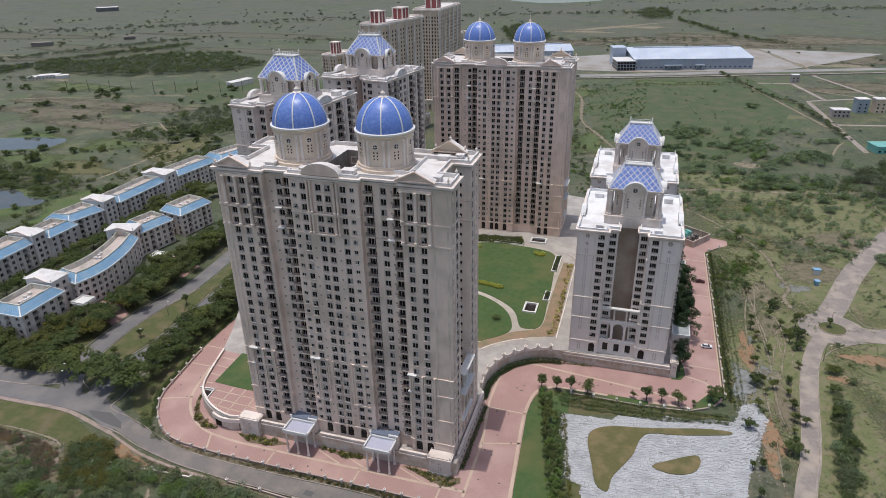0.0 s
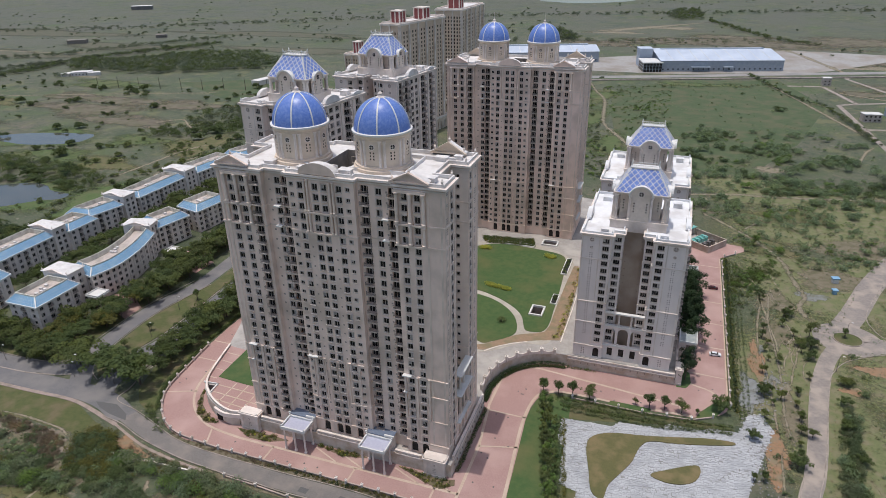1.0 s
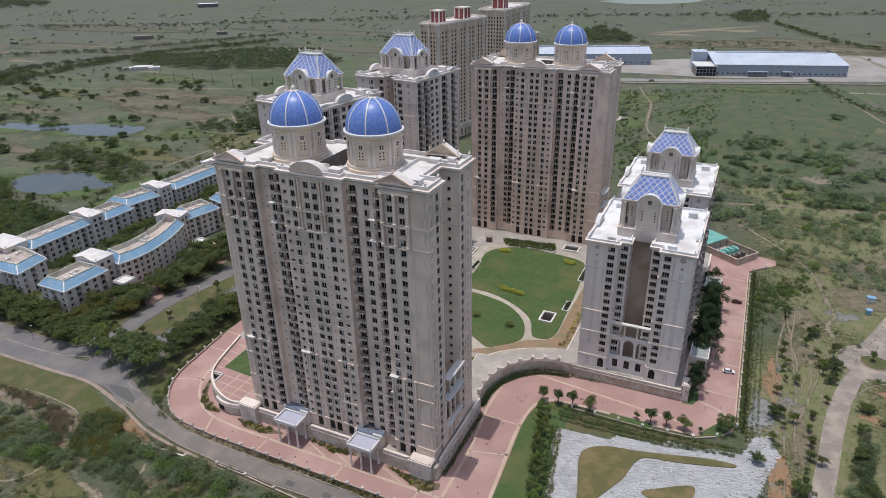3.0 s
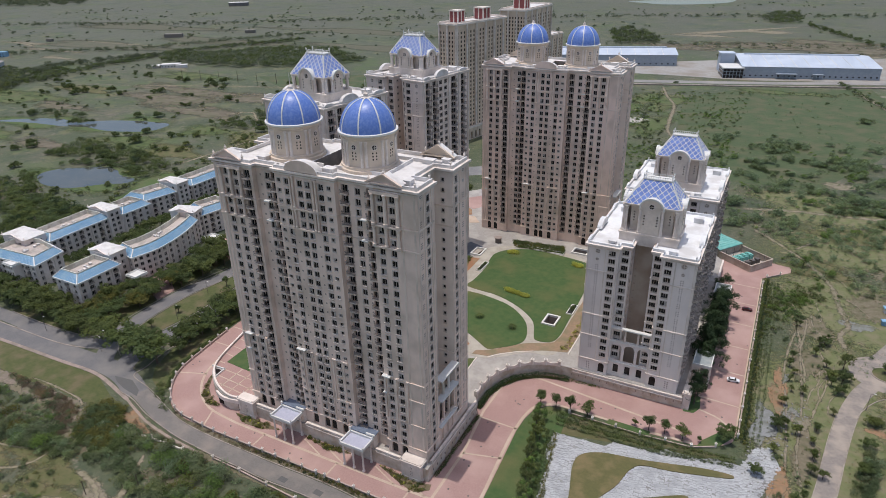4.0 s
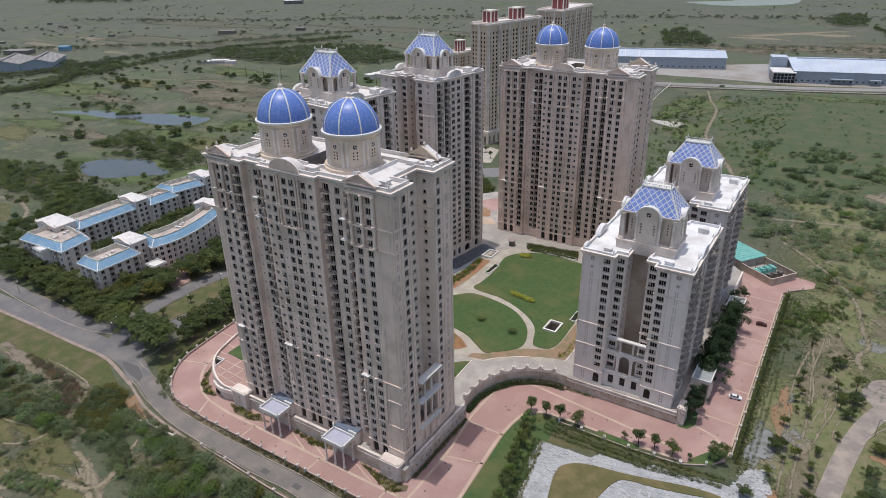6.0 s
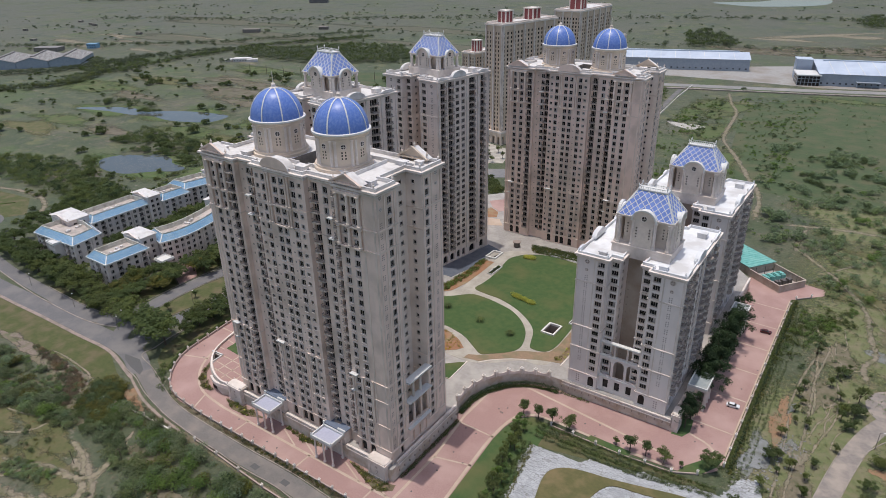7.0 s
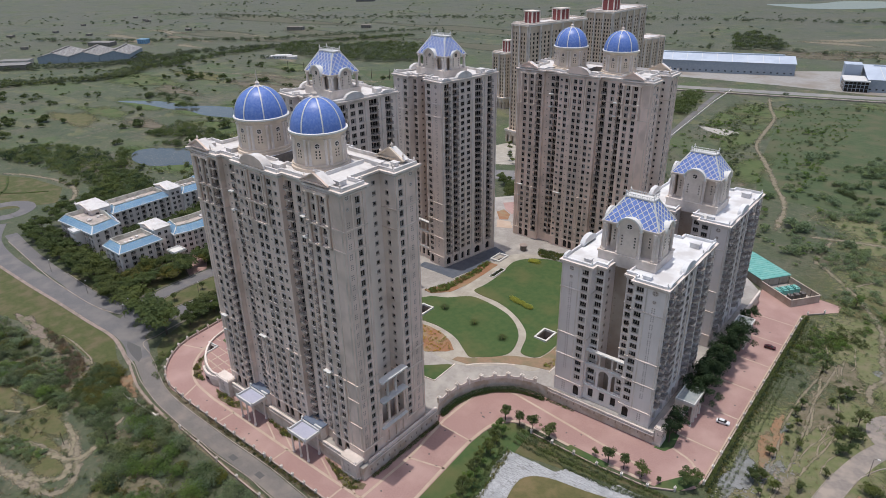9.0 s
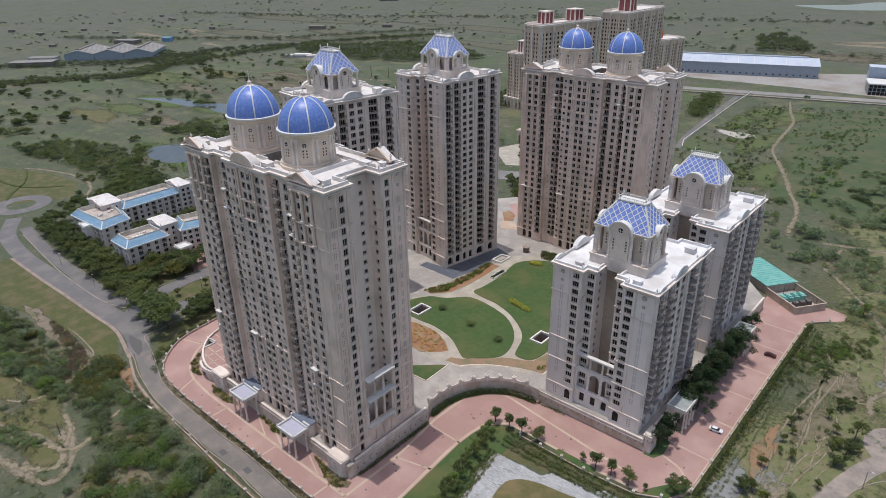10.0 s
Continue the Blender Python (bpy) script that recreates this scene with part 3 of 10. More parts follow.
def window_kind(w, h, lights=3, sill=0.12):
    f, g = window_meshes(w, h, lights, sill)
    panes = [g.mesh("pane", GLASS)]
    t = (w - 0.14) / lights
    for k in (0, lights - 1):
        c = MB()
        c.v, c.f, c.m = list(g.v), list(g.f), list(g.m)
        x = -w / 2 + 0.07 + t * k
        c.box(x, 0.175, h * (0.0 if k else 0.35), x + t, 0.185, h, 1)
        panes.append(c.mesh("pane", [GLASS, BLIND]))
    return f.mesh("window", FRAME), panes


def put_window(kind, parent, m):
    ob = part("window", kind[0], None, parent, m=m)
    part("pane", kind[1][pick.choice((0, 0, 0, 0, 0, 1, 2))], None, ob)
    return ob


def joined_windows(mb, w, h, m, lights=2):
    """Adds one more window to a mesh that holds many; materials: frame, glass."""
    f, g = window_meshes(w, h, lights)
    for src, mi in ((f, 0), (g, 1)):
        k = len(mb.v)
        mb.v.extend([tuple(m @ Vector(p)) for p in src.v])
        mb.f.extend([tuple(k + i for i in q) for q in src.f])
        mb.m.extend([mi] * len(src.f))


def balcony_kind(w, proj=1.0, solid_front=False, bow=False):
    """Slab, railing and glazed door; x along the wall, y inward, z from the floor."""
    s, r, g = MB(), MB(), MB()
    if bow:
        n = 7
        arc = [(-w / 2 + w * i / n, -proj * (0.45 + 0.55 * math.sin(math.pi * i / n))) for i in range(n + 1)]
        s.prism([(-w / 2, 0.02), *arc, (w / 2, 0.02)], -0.24, 0.14, bottom=True)
        ring = [(-w / 2 + 0.06, 0.0), *[(x * 0.97, y + 0.08) for x, y in arc], (w / 2 - 0.06, 0.0)]
    else:
        s.box(-w / 2, -proj, -0.24, w / 2, 0.02, 0.14)
        ring = [(-w / 2 + 0.06, 0.0), (-w / 2 + 0.06, -proj + 0.08), (w / 2 - 0.06, -proj + 0.08), (w / 2 - 0.06, 0.0)]
    stops, bars = [], []
    for (x0, y0), (x1, y1) in zip(ring, ring[1:]):
        ln = math.hypot(x1 - x0, y1 - y0)
        k = max(1, round(ln / 0.32))
        stops.append((x0, y0))
        for i in range(k):
            for e in (-0.045, 0.045):
                if e > 0:
                    bars.append(len(stops) - 1)
                u = (i + 0.5) / k + e / ln
                stops.append((x0 + (x1 - x0) * u, y0 + (y1 - y0) * u))
    stops.append(ring[-1])
    for i, (x, y) in enumerate(stops):
        a, b = stops[max(i - 1, 0)], stops[min(i + 1, len(stops) - 1)]
        d = Vector((b[0] - a[0], b[1] - a[1])).normalized()
        r.v += [(x, y, 0.04), (x, y, 0.16), (x, y, 0.96), (x, y, 1.06), (x - d.y * 0.1, y + d.x * 0.1, 1.06)]
    for i in range(len(stops) - 1):
        p, q = 5 * i, 5 * i + 5
        quads = [(p, q, q + 1, p + 1), (p + 2, q + 2, q + 3, p + 3), (p + 3, q + 3, q + 4, p + 4)]
        if i in bars:
            quads.append((p + 1, q + 1, q + 2, p + 2))
        r.f += quads
        r.m += [0] * len(quads)
    f = 0.10
    g.box(-w / 2 - 0.05, 0.80, -0.05, w / 2 + 0.05, 0.82, 2.6, 0)
    for x in (-w / 2 + f, -w / 6, w / 6, w / 2 - f):
        g.box(x - f / 2, 0.72, 0, x + f / 2, 0.80, 2.5, 1)
    return s.mesh("balcony", BALSLAB), r.mesh("railing", BALRAIL), g.mesh("glazed_door", [GLASS, FRAME])


def put_balcony(kind, parent, m):
    ob = part("balcony", kind[0], None, parent, m=m)
    part("railing", kind[1], None, ob)
    part("glazed_door", kind[2], None, ob)
    return ob


# ---------------------------------------------------------------- the domed towers
PITCH, ROWS_A = 3.027, 27
W_STD = window_kind(1.6, 1.85, 2, 0.24)
W_SMALL = window_kind(1.15, 1.05, 2, 0.08)
BALC = balcony_kind(2.7, 1.0)


def round_window(mb, m, r=0.55):
    """A round grille with a cross, raised on the wall; materials: trim, dark."""
    n = 12
    for rr, y, mi in ((r * 1.35, -0.10, 0), (r, -0.14, 1)):
        pts = [tuple(m @ Vector((rr * math.cos(2 * math.pi * i / n), y, rr * math.sin(2 * math.pi * i / n)))) for i in range(n)]
        back = [tuple(m @ Vector((rr * math.cos(2 * math.pi * i / n), 0.0, rr * math.sin(2 * math.pi * i / n)))) for i in range(n)]
        mb.face(pts, mi)
        for i in range(n):
            mb.face([pts[i], back[i], back[(i + 1) % n], pts[(i + 1) % n]], mi)
    for a, b in (((-r, 0, -0.07), (r, 0, 0.07)), ((-0.07, 0, -r), (0.07, 0, r))):
        k = len(mb.v)
        x0, _, z0 = a
        x1, _, z1 = b
        mb.v.extend([tuple(m @ Vector(p)) for p in ((x0, -0.2, z0), (x1, -0.2, z0), (x1, -0.2, z1), (x0, -0.2, z1))])
        mb.f.append((k, k + 1, k + 2, k + 3))
        mb.m.append(0)


def dot_panel(mb, m, cols=2, rows=3, size=0.30, gap=0.62, mi=1):
    """Small square blind openings in two rows of three: raised plates, recess shade put into their dark colour."""
    for i in range(cols):
        for j in range(rows):
            x, z = (i - (cols - 1) / 2) * gap, (j - (rows - 1) / 2) * gap
            k = len(mb.v)
            pts = [(x - size / 2, z - size / 2), (x + size / 2, z - size / 2), (x + size / 2, z + size / 2), (x - size / 2, z + size / 2)]
            mb.v.extend([tuple(m @ Vector((a, -0.03, b))) for a, b in pts] + [tuple(m @ Vector((a, 0.02, b))) for a, b in pts])
            for q in ((0, 1, 2, 3), (0, 4, 5, 1), (1, 5, 6, 2), (2, 6, 7, 3), (3, 7, 4, 0)):
                mb.f.append(tuple(k + t for t in q))
                mb.m.append(mi)


def cornice(mb, poly, z0, z1, out, m=0):
    """A moulding that runs round a footprint (anticlockwise)."""
    n = len(poly)
    ring = []
    for i in range(n):
        a, b, c = Vector(poly[i - 1]), Vector(poly[i]), Vector(poly[(i + 1) % n])
        n1 = Vector(((b - a).y, -(b - a).x)).normalized()
        n2 = Vector(((c - b).y, -(c - b).x)).normalized()
        k = (n1 + n2) / max(0.3, 1 + n1.dot(n2))
        ring.append((b + k * out, b - k * 0.05))
    for i in range(n):
        (o1, i1), (o2, i2) = ring[i], ring[(i + 1) % n]
        mb.face([(*o1, z0), (*o2, z0), (*o2, z1), (*o1, z1)], m)
        mb.face([(*o1, z1), (*o2, z1), (*i2, z1), (*i1, z1)], m)
        mb.face([(*i1, z0), (*i2, z0), (*o2, z0), (*o1, z0)], m)


def parapet(mb, poly, z0, z1, thick, m=0):
    n = len(poly)
    ring = []
    for i in range(n):
        a, b, c = Vector(poly[i - 1]), Vector(poly[i]), Vector(poly[(i + 1) % n])
        n1 = Vector(((b - a).y, -(b - a).x)).normalized()
        n2 = Vector(((c - b).y, -(c - b).x)).normalized()
        k = (n1 + n2) / max(0.3, 1 + n1.dot(n2))
        ring.append((b, b - k * thick))
    for i in range(n):
        (o1, i1), (o2, i2) = ring[i], ring[(i + 1) % n]
        mb.face([(*o1, z0), (*o2, z0), (*o2, z1), (*o1, z1)], m)
        mb.face([(*o1, z1), (*o2, z1), (*i2, z1), (*i1, z1)], m)
        mb.face([(*i2, z0), (*i1, z0), (*i1, z1), (*i2, z1)], m)


def urn(mb, x, y, z, s=1.0, m=0):
    mb.lathe([(0.22 * s, z), (0.16 * s, z + 0.15 * s), (0.34 * s, z + 0.55 * s), (0.30 * s, z + 0.75 * s), (0.12 * s, z + 0.9 * s), (0.16 * s, z + 1.05 * s), (0.0, z + 1.35 * s)], x, y, 8, m)


def pediment(mb, cx, y, half, z, rise, depth, m=0, mroof=1):
    """A triangular gable facing -y, with raking mouldings and a small roof behind it."""
    a, b, c = (cx - half, z), (cx + half, z), (cx, z + rise)
    mb.face([(a[0], y, a[1]), (b[0], y, b[1]), (c[0], y, c[1])], m)
    mb.face([(b[0], y + depth, b[1]), (a[0], y + depth, a[1]), (c[0], y + depth, c[1])], m)
    mb.face([(a[0], y, a[1]), (c[0], y, c[1]), (c[0], y + depth, c[1]), (a[0], y + depth, a[1])], mroof)
    mb.face([(c[0], y, c[1]), (b[0], y, b[1]), (b[0], y + depth, b[1]), (c[0], y + depth, c[1])], mroof)
    for p, q in ((a, c), (c, b)):
        mb.bar((p[0], y - 0.15, p[1] + 0.1), (q[0], y - 0.15, q[1] + 0.1), 0.7, 0.45, (0, 0, 1), m)
    mb.bar((a[0] - 0.4, y - 0.15, z), (b[0] + 0.4, y - 0.15, z), 0.7, 0.4, (0, 0, 1), m)


def dome(parent, cx, cy, z):
    """A blue ribbed dome on a round drum."""
    drum = MB()
    n = 48
    drum.lathe([(8.3, z - 1.0), (8.3, z + 0.7), (7.9, z + 0.9), (7.9, z + 1.5), (7.2, z + 1.7), (7.2, z + 8.6), (7.45, z + 8.8), (7.45, z + 9.3), (8.0, z + 9.6), (8.0, z + 10.0), (7.5, z + 10.1)], cx, cy, n, 0)
    ob = part("drum", drum, DRUM, parent, "warm cream drum with pilasters", smooth=False)
    win = MB()
    for i in range(8):
        a = 2 * math.pi * (i + 0.5) / 8
        for da in (-0.085, 0.085):
            x, y = cx + 7.27 * math.cos(a + da), cy + 7.27 * math.sin(a + da)
            pil = MB()
            pil.lathe([(0.48, z + 1.6), (0.40, z + 2.0), (0.36, z + 8.0), (0.52, z + 8.5), (0.52, z + 8.75)], x, y, 8, 0)
            part("pilaster", pil, TRIM, ob)
        a = 2 * math.pi * i / 8
        m = Matrix.Translation((cx + 7.15 * math.cos(a), cy + 7.15 * math.sin(a), 0)) @ Matrix.Rotation(a + math.pi / 2, 4, 'Z')
        round_window(win, m @ Matrix.Translation((0, 0, z + 7.0)), 0.62)
        dot_panel(win, m @ Matrix.Translation((0, 0, z + 4.6)), 2, 3, 0.46, 0.85)
        if i % 2 == 0:
            dot_panel(win, m @ Matrix.Translation((-2.0, 0.35, z + 2.6)), 1, 1, 1.1, 1.0)
    part("drum_opening", win, [TRIM, GLASS], ob, "round and square dark openings", kind="stuff")
    shell = MB()
    k = 14
    prof = [(7.65 * math.cos(math.pi / 2 * i / k) ** 0.92, z + 10.1 + 8.6 * math.sin(math.pi / 2 * i / k)) for i in range(k)] + [(0.5, z + 18.68)]
    shell.lathe(prof, cx, cy, 48, 0)
    sh = part("dome", shell, DOME, parent, "glossy blue tiled dome", smooth=True)
    for i in range(8):
        rib = MB()
        a = 2 * math.pi * i / 8 + 0.26
        pts = [(cx + (r + 0.05) * math.cos(a), cy + (r + 0.05) * math.sin(a), zz + 0.02) for r, zz in prof]
        for p, q in zip(pts, pts[1:]):
            rib.bar(p, q, 0.36, 0.16, (math.cos(a), math.sin(a), 0.6), 0)
        part("rib", rib, PAINT, sh)
    ring = MB()
    ring.lathe([(7.9, z + 9.95), (8.2, z + 10.05), (8.2, z + 10.45), (7.6, z + 10.55)], cx, cy, 48, 0)
    part("dome_ring", ring, PAINT, sh)
    fin = MB()
    fin.lathe([(1.25, z + 18.4), (1.25, z + 18.75), (0.8, z + 18.95), (0.55, z + 19.4), (0.7, z + 19.7), (0.3, z + 20.1), (0.14, z + 20.4), (0.10, z + 21.6), (0.04, z + 23.4)], cx, cy, 12, 0)
    part("finial", fin, TRIM, sh)


# darkened grey that stands in for the shade down the roof well
WELL = mat("shaded_grey_render", (0.34, 0.30, 0.265), (0.26, 0.23, 0.205), 1.2, 0.92, 0.2, c=(0.20, 0.185, 0.17), cscale=3.5)


def domed_tower(m):
    t = thing("residential_tower", m, "tall cream residential tower with two blue ribbed domes", "tower", "domed towers")
    z1, top = 88.0, 89.0
    foot = [(-34.3, 0), (-19.6, 0), (-19.6, 1.6), (-11.4, 1.6), (-11.4, 0), (9.0, 0), (9.0, 1.6), (20.8, 1.6), (20.8, 0), (34.3, 0),
            (34.3, 8.2), (28.7, 8.2), (28.7, 19.2), (34.3, 19.2), (34.3, 28.6), (20.8, 28.6), (20.8, 27), (9, 27), (9, 28.6), (-11.4, 28.6),
            (-11.4, 27), (-19.6, 27), (-19.6, 28.6), (-34.3, 28.6), (-34.3, 19.2), (-28.7, 19.2), (-28.7, 8.2), (-34.3, 8.2)]
    rows = [6.0 + PITCH * k for k in range(ROWS_A)]
    win = [(r - 0.95, r + 0.90) for r in rows]
    balc = [(r - 1.15, r + 1.30) for r in rows]
    small = [(r - 0.45, r + 0.60) for r in rows]
    # x of the columns on the front: w window, b balcony, s small window, a arch at the foot
    front = {0: [(-29.7, "w"), (-26.1, "w"), (-21.8, "b")], 2: [(-15.5, "w"), (-13.0, "b")],
             4: [(-10.0, "s"), (-7.3, "w"), (-2.7, "w"), (0.0, "w"), (4.5, "w"), (7.1, "s")],
             6: [(11.2, "b"), (15.3, "w"), (19.3, "b")], 8: [(23.2, "w"), (26.8, "w")]}
    wall, trim = MB(), MB()
    for i, a in enumerate(foot):
        b = foot[(i + 1) % len(foot)]
        cols = []
        for x, k in front.get(i, ()):
            s = x - a[0]
            if k == "w":
                cols.append((s, 1.6, win))
            elif k == "b":
                cols.append((s, 2.3, balc))
            else:
                cols.append((s, 1.15, small))
        arches = [s for s, w, r in cols if w == 1.6] if i in (0, 4, 8) else []
        if i == 9:
            cols = [(5.2, 1.45, [(0.6, 3.6)] + win)]
        if i == 13:
            cols = [(2.2, 1.45, win)]
        if i == 11:
            cols = [(2.2, 1.15, small), (8.4, 1.15, small)]
        if i == 12:
            cols = [(2.6, 0.9, small)]
        facade(wall, a, b, 4.55 if arches else 0, z1, cols, depth=0.9 if i in (2, 6) else 0.5, m=1 if i in (10, 11, 12) else 0)
        if arches:
            facade(wall, a, b, 0, 4.55, [(s, 2.1, [(0.3, 4.3)]) for s in arches], depth=0.6)
            for s in arches:
                arch_head(wall, a, b, s, 2.1, 4.3, 0.6)
    part("wall", wall, [WALL, RECESS], t)
    # dark doors behind the arches
    doors = MB()
    for x in (-29.7, -26.1, -7.3, -2.7, 0.0, 4.5, 23.2, 26.8):
        doors.box(x - 1.2, 0.52, 0.2, x + 1.2, 0.56, 4.4)
    part("arch_door", doors, GLASS, t, kind="stuff")
    edges = [(foot[i], foot[(i + 1) % len(foot)]) for i in range(len(foot))]
    for i, cols in front.items():
        a, b = edges[i]
        for x, k in cols:
            for r in rows:
                if k == "w":
                    put_window(W_STD, t, on_wall(a, b, x - a[0], r - 0.95))
                elif k == "b":
                    put_balcony(BALC, t, on_wall(a, b, x - a[0], r - 1.15))
                else:
                    put_window(W_SMALL, t, on_wall(a, b, x - a[0], r - 0.45))
    side = MB()
    for i, s, w, h, dz, n in ((9, 5.2, 1.45, 1.85, 0.95, 2), (13, 2.2, 1.45, 1.85, 0.95, 2), (11, 2.2, 1.15, 1.05, 0.45, 2), (11, 8.4, 1.15, 1.05, 0.45, 2), (12, 2.6, 0.9, 1.05, 0.45, 1)):
        for r in rows:
            joined_windows(side, w, h, on_wall(*edges[i], s, r - dz), n)
    part("side_window", side, [FRAME, GLASS], t, kind="stuff")
    # little blind openings, round windows
    dots = MB()
    for i, s in ((9, 1.6), (13, 6.4)):
        round_window(dots, on_wall(*edges[i], s, 86.2), 0.6)
        round_window(dots, on_wall(*edges[i], s, 83.0), 0.42)
        for r in rows[:-2]:
            dot_panel(dots, on_wall(*edges[i], s, r))
    for x, s0 in ((-18.0, 0), (17.6, 0)):
        i = 2 if x < 0 else 6
        for r in rows:
            dot_panel(dots, on_wall(*edges[i], x - edges[i][0][0], r), 1, 1, 0.55, 1)
    for x in (-5.2, 2.3):
        for r in rows[1:21]:
            dot_panel(dots, on_wall(*edges[4], x + 11.4, r), 1, 1, 0.5, 1)
    part("blind_opening", dots, [TRIM, BSLAB], t, kind="stuff")
    # bands, pilasters, canopies
    bz = [6.0 + PITCH * (k + 0.5) for k in (2, 5, 7, 21, 23)]
    for i in (0, 4, 8, 9, 13, 3, 5, 7, 12, 1):
        ln = wall_frame(*edges[i])[3]
        for z in bz:
            out = 0.26 if i in (0, 8) else 0.2
            if i == 4 and z < 40:
                continue
            relief(trim, *edges[i], -0.1, ln + 0.1, z - 0.18, z + 0.22, out)
        relief(trim, *edges[i], -0.1, ln + 0.1, 4.45, 4.85, 0.3)
    for i in (2, 6):
        ln = wall_frame(*edges[i])[3]
        for z in (bz[3], bz[4]):
            relief(trim, *edges[i], 0.05, ln - 0.05, z - 0.12, z + 0.14, 0.14)
    for x0, x1 in ((-31.6, -24.2), (21.2, 28.7)):
        i = 0 if x0 < 0 else 8
        o = edges[i][0][0]
        xs = (x0, (x0 + x1) / 2, x1)
        for x in xs:
            for z0, z2, r in ((bz[4] + 0.3, z1 - 2.0, 0.50), (bz[3] + 0.3, bz[4] - 0.2, 0.46)):
                trim.lathe([(r * 1.35, z0), (r * 1.35, z0 + 0.5), (r, z0 + 0.6), (r * 0.88, z2 - 0.6), (r * 1.3, z2 - 0.4), (r * 1.3, z2)], x, -0.55, 10)
            relief(trim, *edges[i], x - o - 0.3, x - o + 0.3, bz[0], bz[2], 0.4)
        for k in range(2):
            for z in rows[24:26]:
                relief(trim, *edges[i], xs[k] - o + 0.9, xs[k + 1] - o - 0.9, z + 1.2, z + 1.9, 0.12)
        relief(trim, *edges[i], x0 - o - 0.8, x1 - o + 0.8, z1 - 2.1, z1 - 1.3, 0.95)
        for z, e in ((bz[2], 1.2), (bz[1], 0.9)):
            led = MB()
            relief(led, *edges[i], x0 - o - 0.6, x0 - o + (2.2 if e > 1 else 0.6), z + 0.3, z + 0.6, e)
            part("ledge", led, PAINT, t, "short white ledge")
        for z in (bz[3], bz[4]):
            relief(trim, *edges[i], x0 - o - 0.7, x1 - o + 0.7, z - 0.22, z + 0.22, 0.75)
    for x in (-9.6, -5.4, 2.4, 6.2):
        o = -11.4
        if x in (-5.4, 2.4):
            for dx in (-0.35, 0.35):
                for z0, z2 in ((bz[4] + 0.3, z1 - 1.4), (bz[3] + 0.3, bz[4] - 0.2)):
                    trim.lathe([(0.46, z0), (0.46, z0 + 0.4), (0.34, z0 + 0.5), (0.30, z2 - 0.5), (0.44, z2 - 0.3), (0.44, z2)], x + 1.4 * dx, -0.42, 10)
        relief(trim, *edges[4], x - o - 0.2, x - o + 0.2, bz[0], bz[2], 0.3)
    for x0, x1 in ((-10.8, -5.2), (2.2, 7.9)):
        for z in (bz[0], bz[2]):
            relief(trim, *edges[4], x0 + 11.4, x1 + 11.4, z - 0.2, z + 0.2, 0.35)
    led = MB()
    relief(led, *edges[4], 0.5, 3.8, bz[2] + 0.3, bz[2] + 0.6, 1.1)
    part("ledge", led, PAINT, t, "short white ledge")
    for z in (bz[3], bz[4]):
        relief(trim, *edges[4], 11.4 - 6.6, 11.4 + 3.6, z - 0.22, z + 0.22, 0.6)
    for i in (0, 4, 8):
        for x, k in front[i]:
            if k == "w":
                for sg in (-1.25, 1.25):
                    relief(trim, *edges[i], x - edges[i][0][0] + sg - 0.16, x - edges[i][0][0] + sg + 0.16, 4.8, bz[2] - 0.2, 0.2)
    # blank panel at the corner and slim corner pilasters
    for i, s0, s1 in ((8, 8.9, 12.6), (0, 0.8, 2.2)):
        for s in (s0, s1):
            relief(trim, *edges[i], s - 0.25, s + 0.25, 5, z1 - 1, 0.12)
    for i, s in ((9, 0.4), (9, 3.2), (9, 7.2), (13, 0.4), (13, 4.4), (13, 8.6)):
        relief(trim, *edges[i], s - 0.22, s + 0.22, 5, z1 - 1, 0.15)
    part("mouldings", trim, TRIM_A, t, "cream pilasters, bands and ledges", kind="stuff")
    # small bright canopies over the inner balconies
    for x in (-15.9, 17.3):
        for k in (22, 24):
            c = MB()
            i = 2 if x < 0 else 6
            relief(c, *edges[i], x - edges[i][0][0] - 0.9, x - edges[i][0][0] + 1.1, 6 + PITCH * (k - 0.5), 6 + PITCH * (k - 0.5) + 0.35, 1.5)
            part("canopy", c, PAINT, t)
    # cornice, parapet, roof
    cor = MB()
    cornice(cor, foot, z1 - 1.3, z1 - 0.9, 0.35)
    cornice(cor, foot, z1 - 0.5, z1 + 0.1, 0.85)
    part("cornice", cor, TRIM, t)
    par = MB()
    parapet(par, foot, z1, top, 0.45)
    part("parapet", par, ROOF, t)
    deck = MB()
    well = [(-4.9, 7.2), (-4.9, 24.0), (3.5, 24.0), (3.5, 7.2)]
    pts = foot + well
    for tri in geometry.tessellate_polygon([[Vector((x, y, 0)) for x, y in lp] for lp in (foot, well)]):
        p = [pts[i] for i in tri]
        s = (p[1][0] - p[0][0]) * (p[2][1] - p[0][1]) - (p[1][1] - p[0][1]) * (p[2][0] - p[0][0])
        deck.face([(x, y, z1 - 0.1) for x, y in (p if s > 0 else p[::-1])])
    part("roof", deck, ROOF, t, "whitish weathered flat roof")
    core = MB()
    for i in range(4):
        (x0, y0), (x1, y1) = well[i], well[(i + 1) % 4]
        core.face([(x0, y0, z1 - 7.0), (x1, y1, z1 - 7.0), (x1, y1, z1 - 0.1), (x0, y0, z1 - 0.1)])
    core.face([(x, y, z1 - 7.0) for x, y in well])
    part("roof_well", core, WELL, t, "grey well between the domes, its shade put into the colour")
    for x in (-3.0, -0.7, 1.6):
        wm = MB()
        joined_windows(wm, 1.3, 1.7, Matrix.Translation((x, 24.0, z1 - 4.0)), 2)
        part("well_window", wm, [FRAME, GLASS], t)
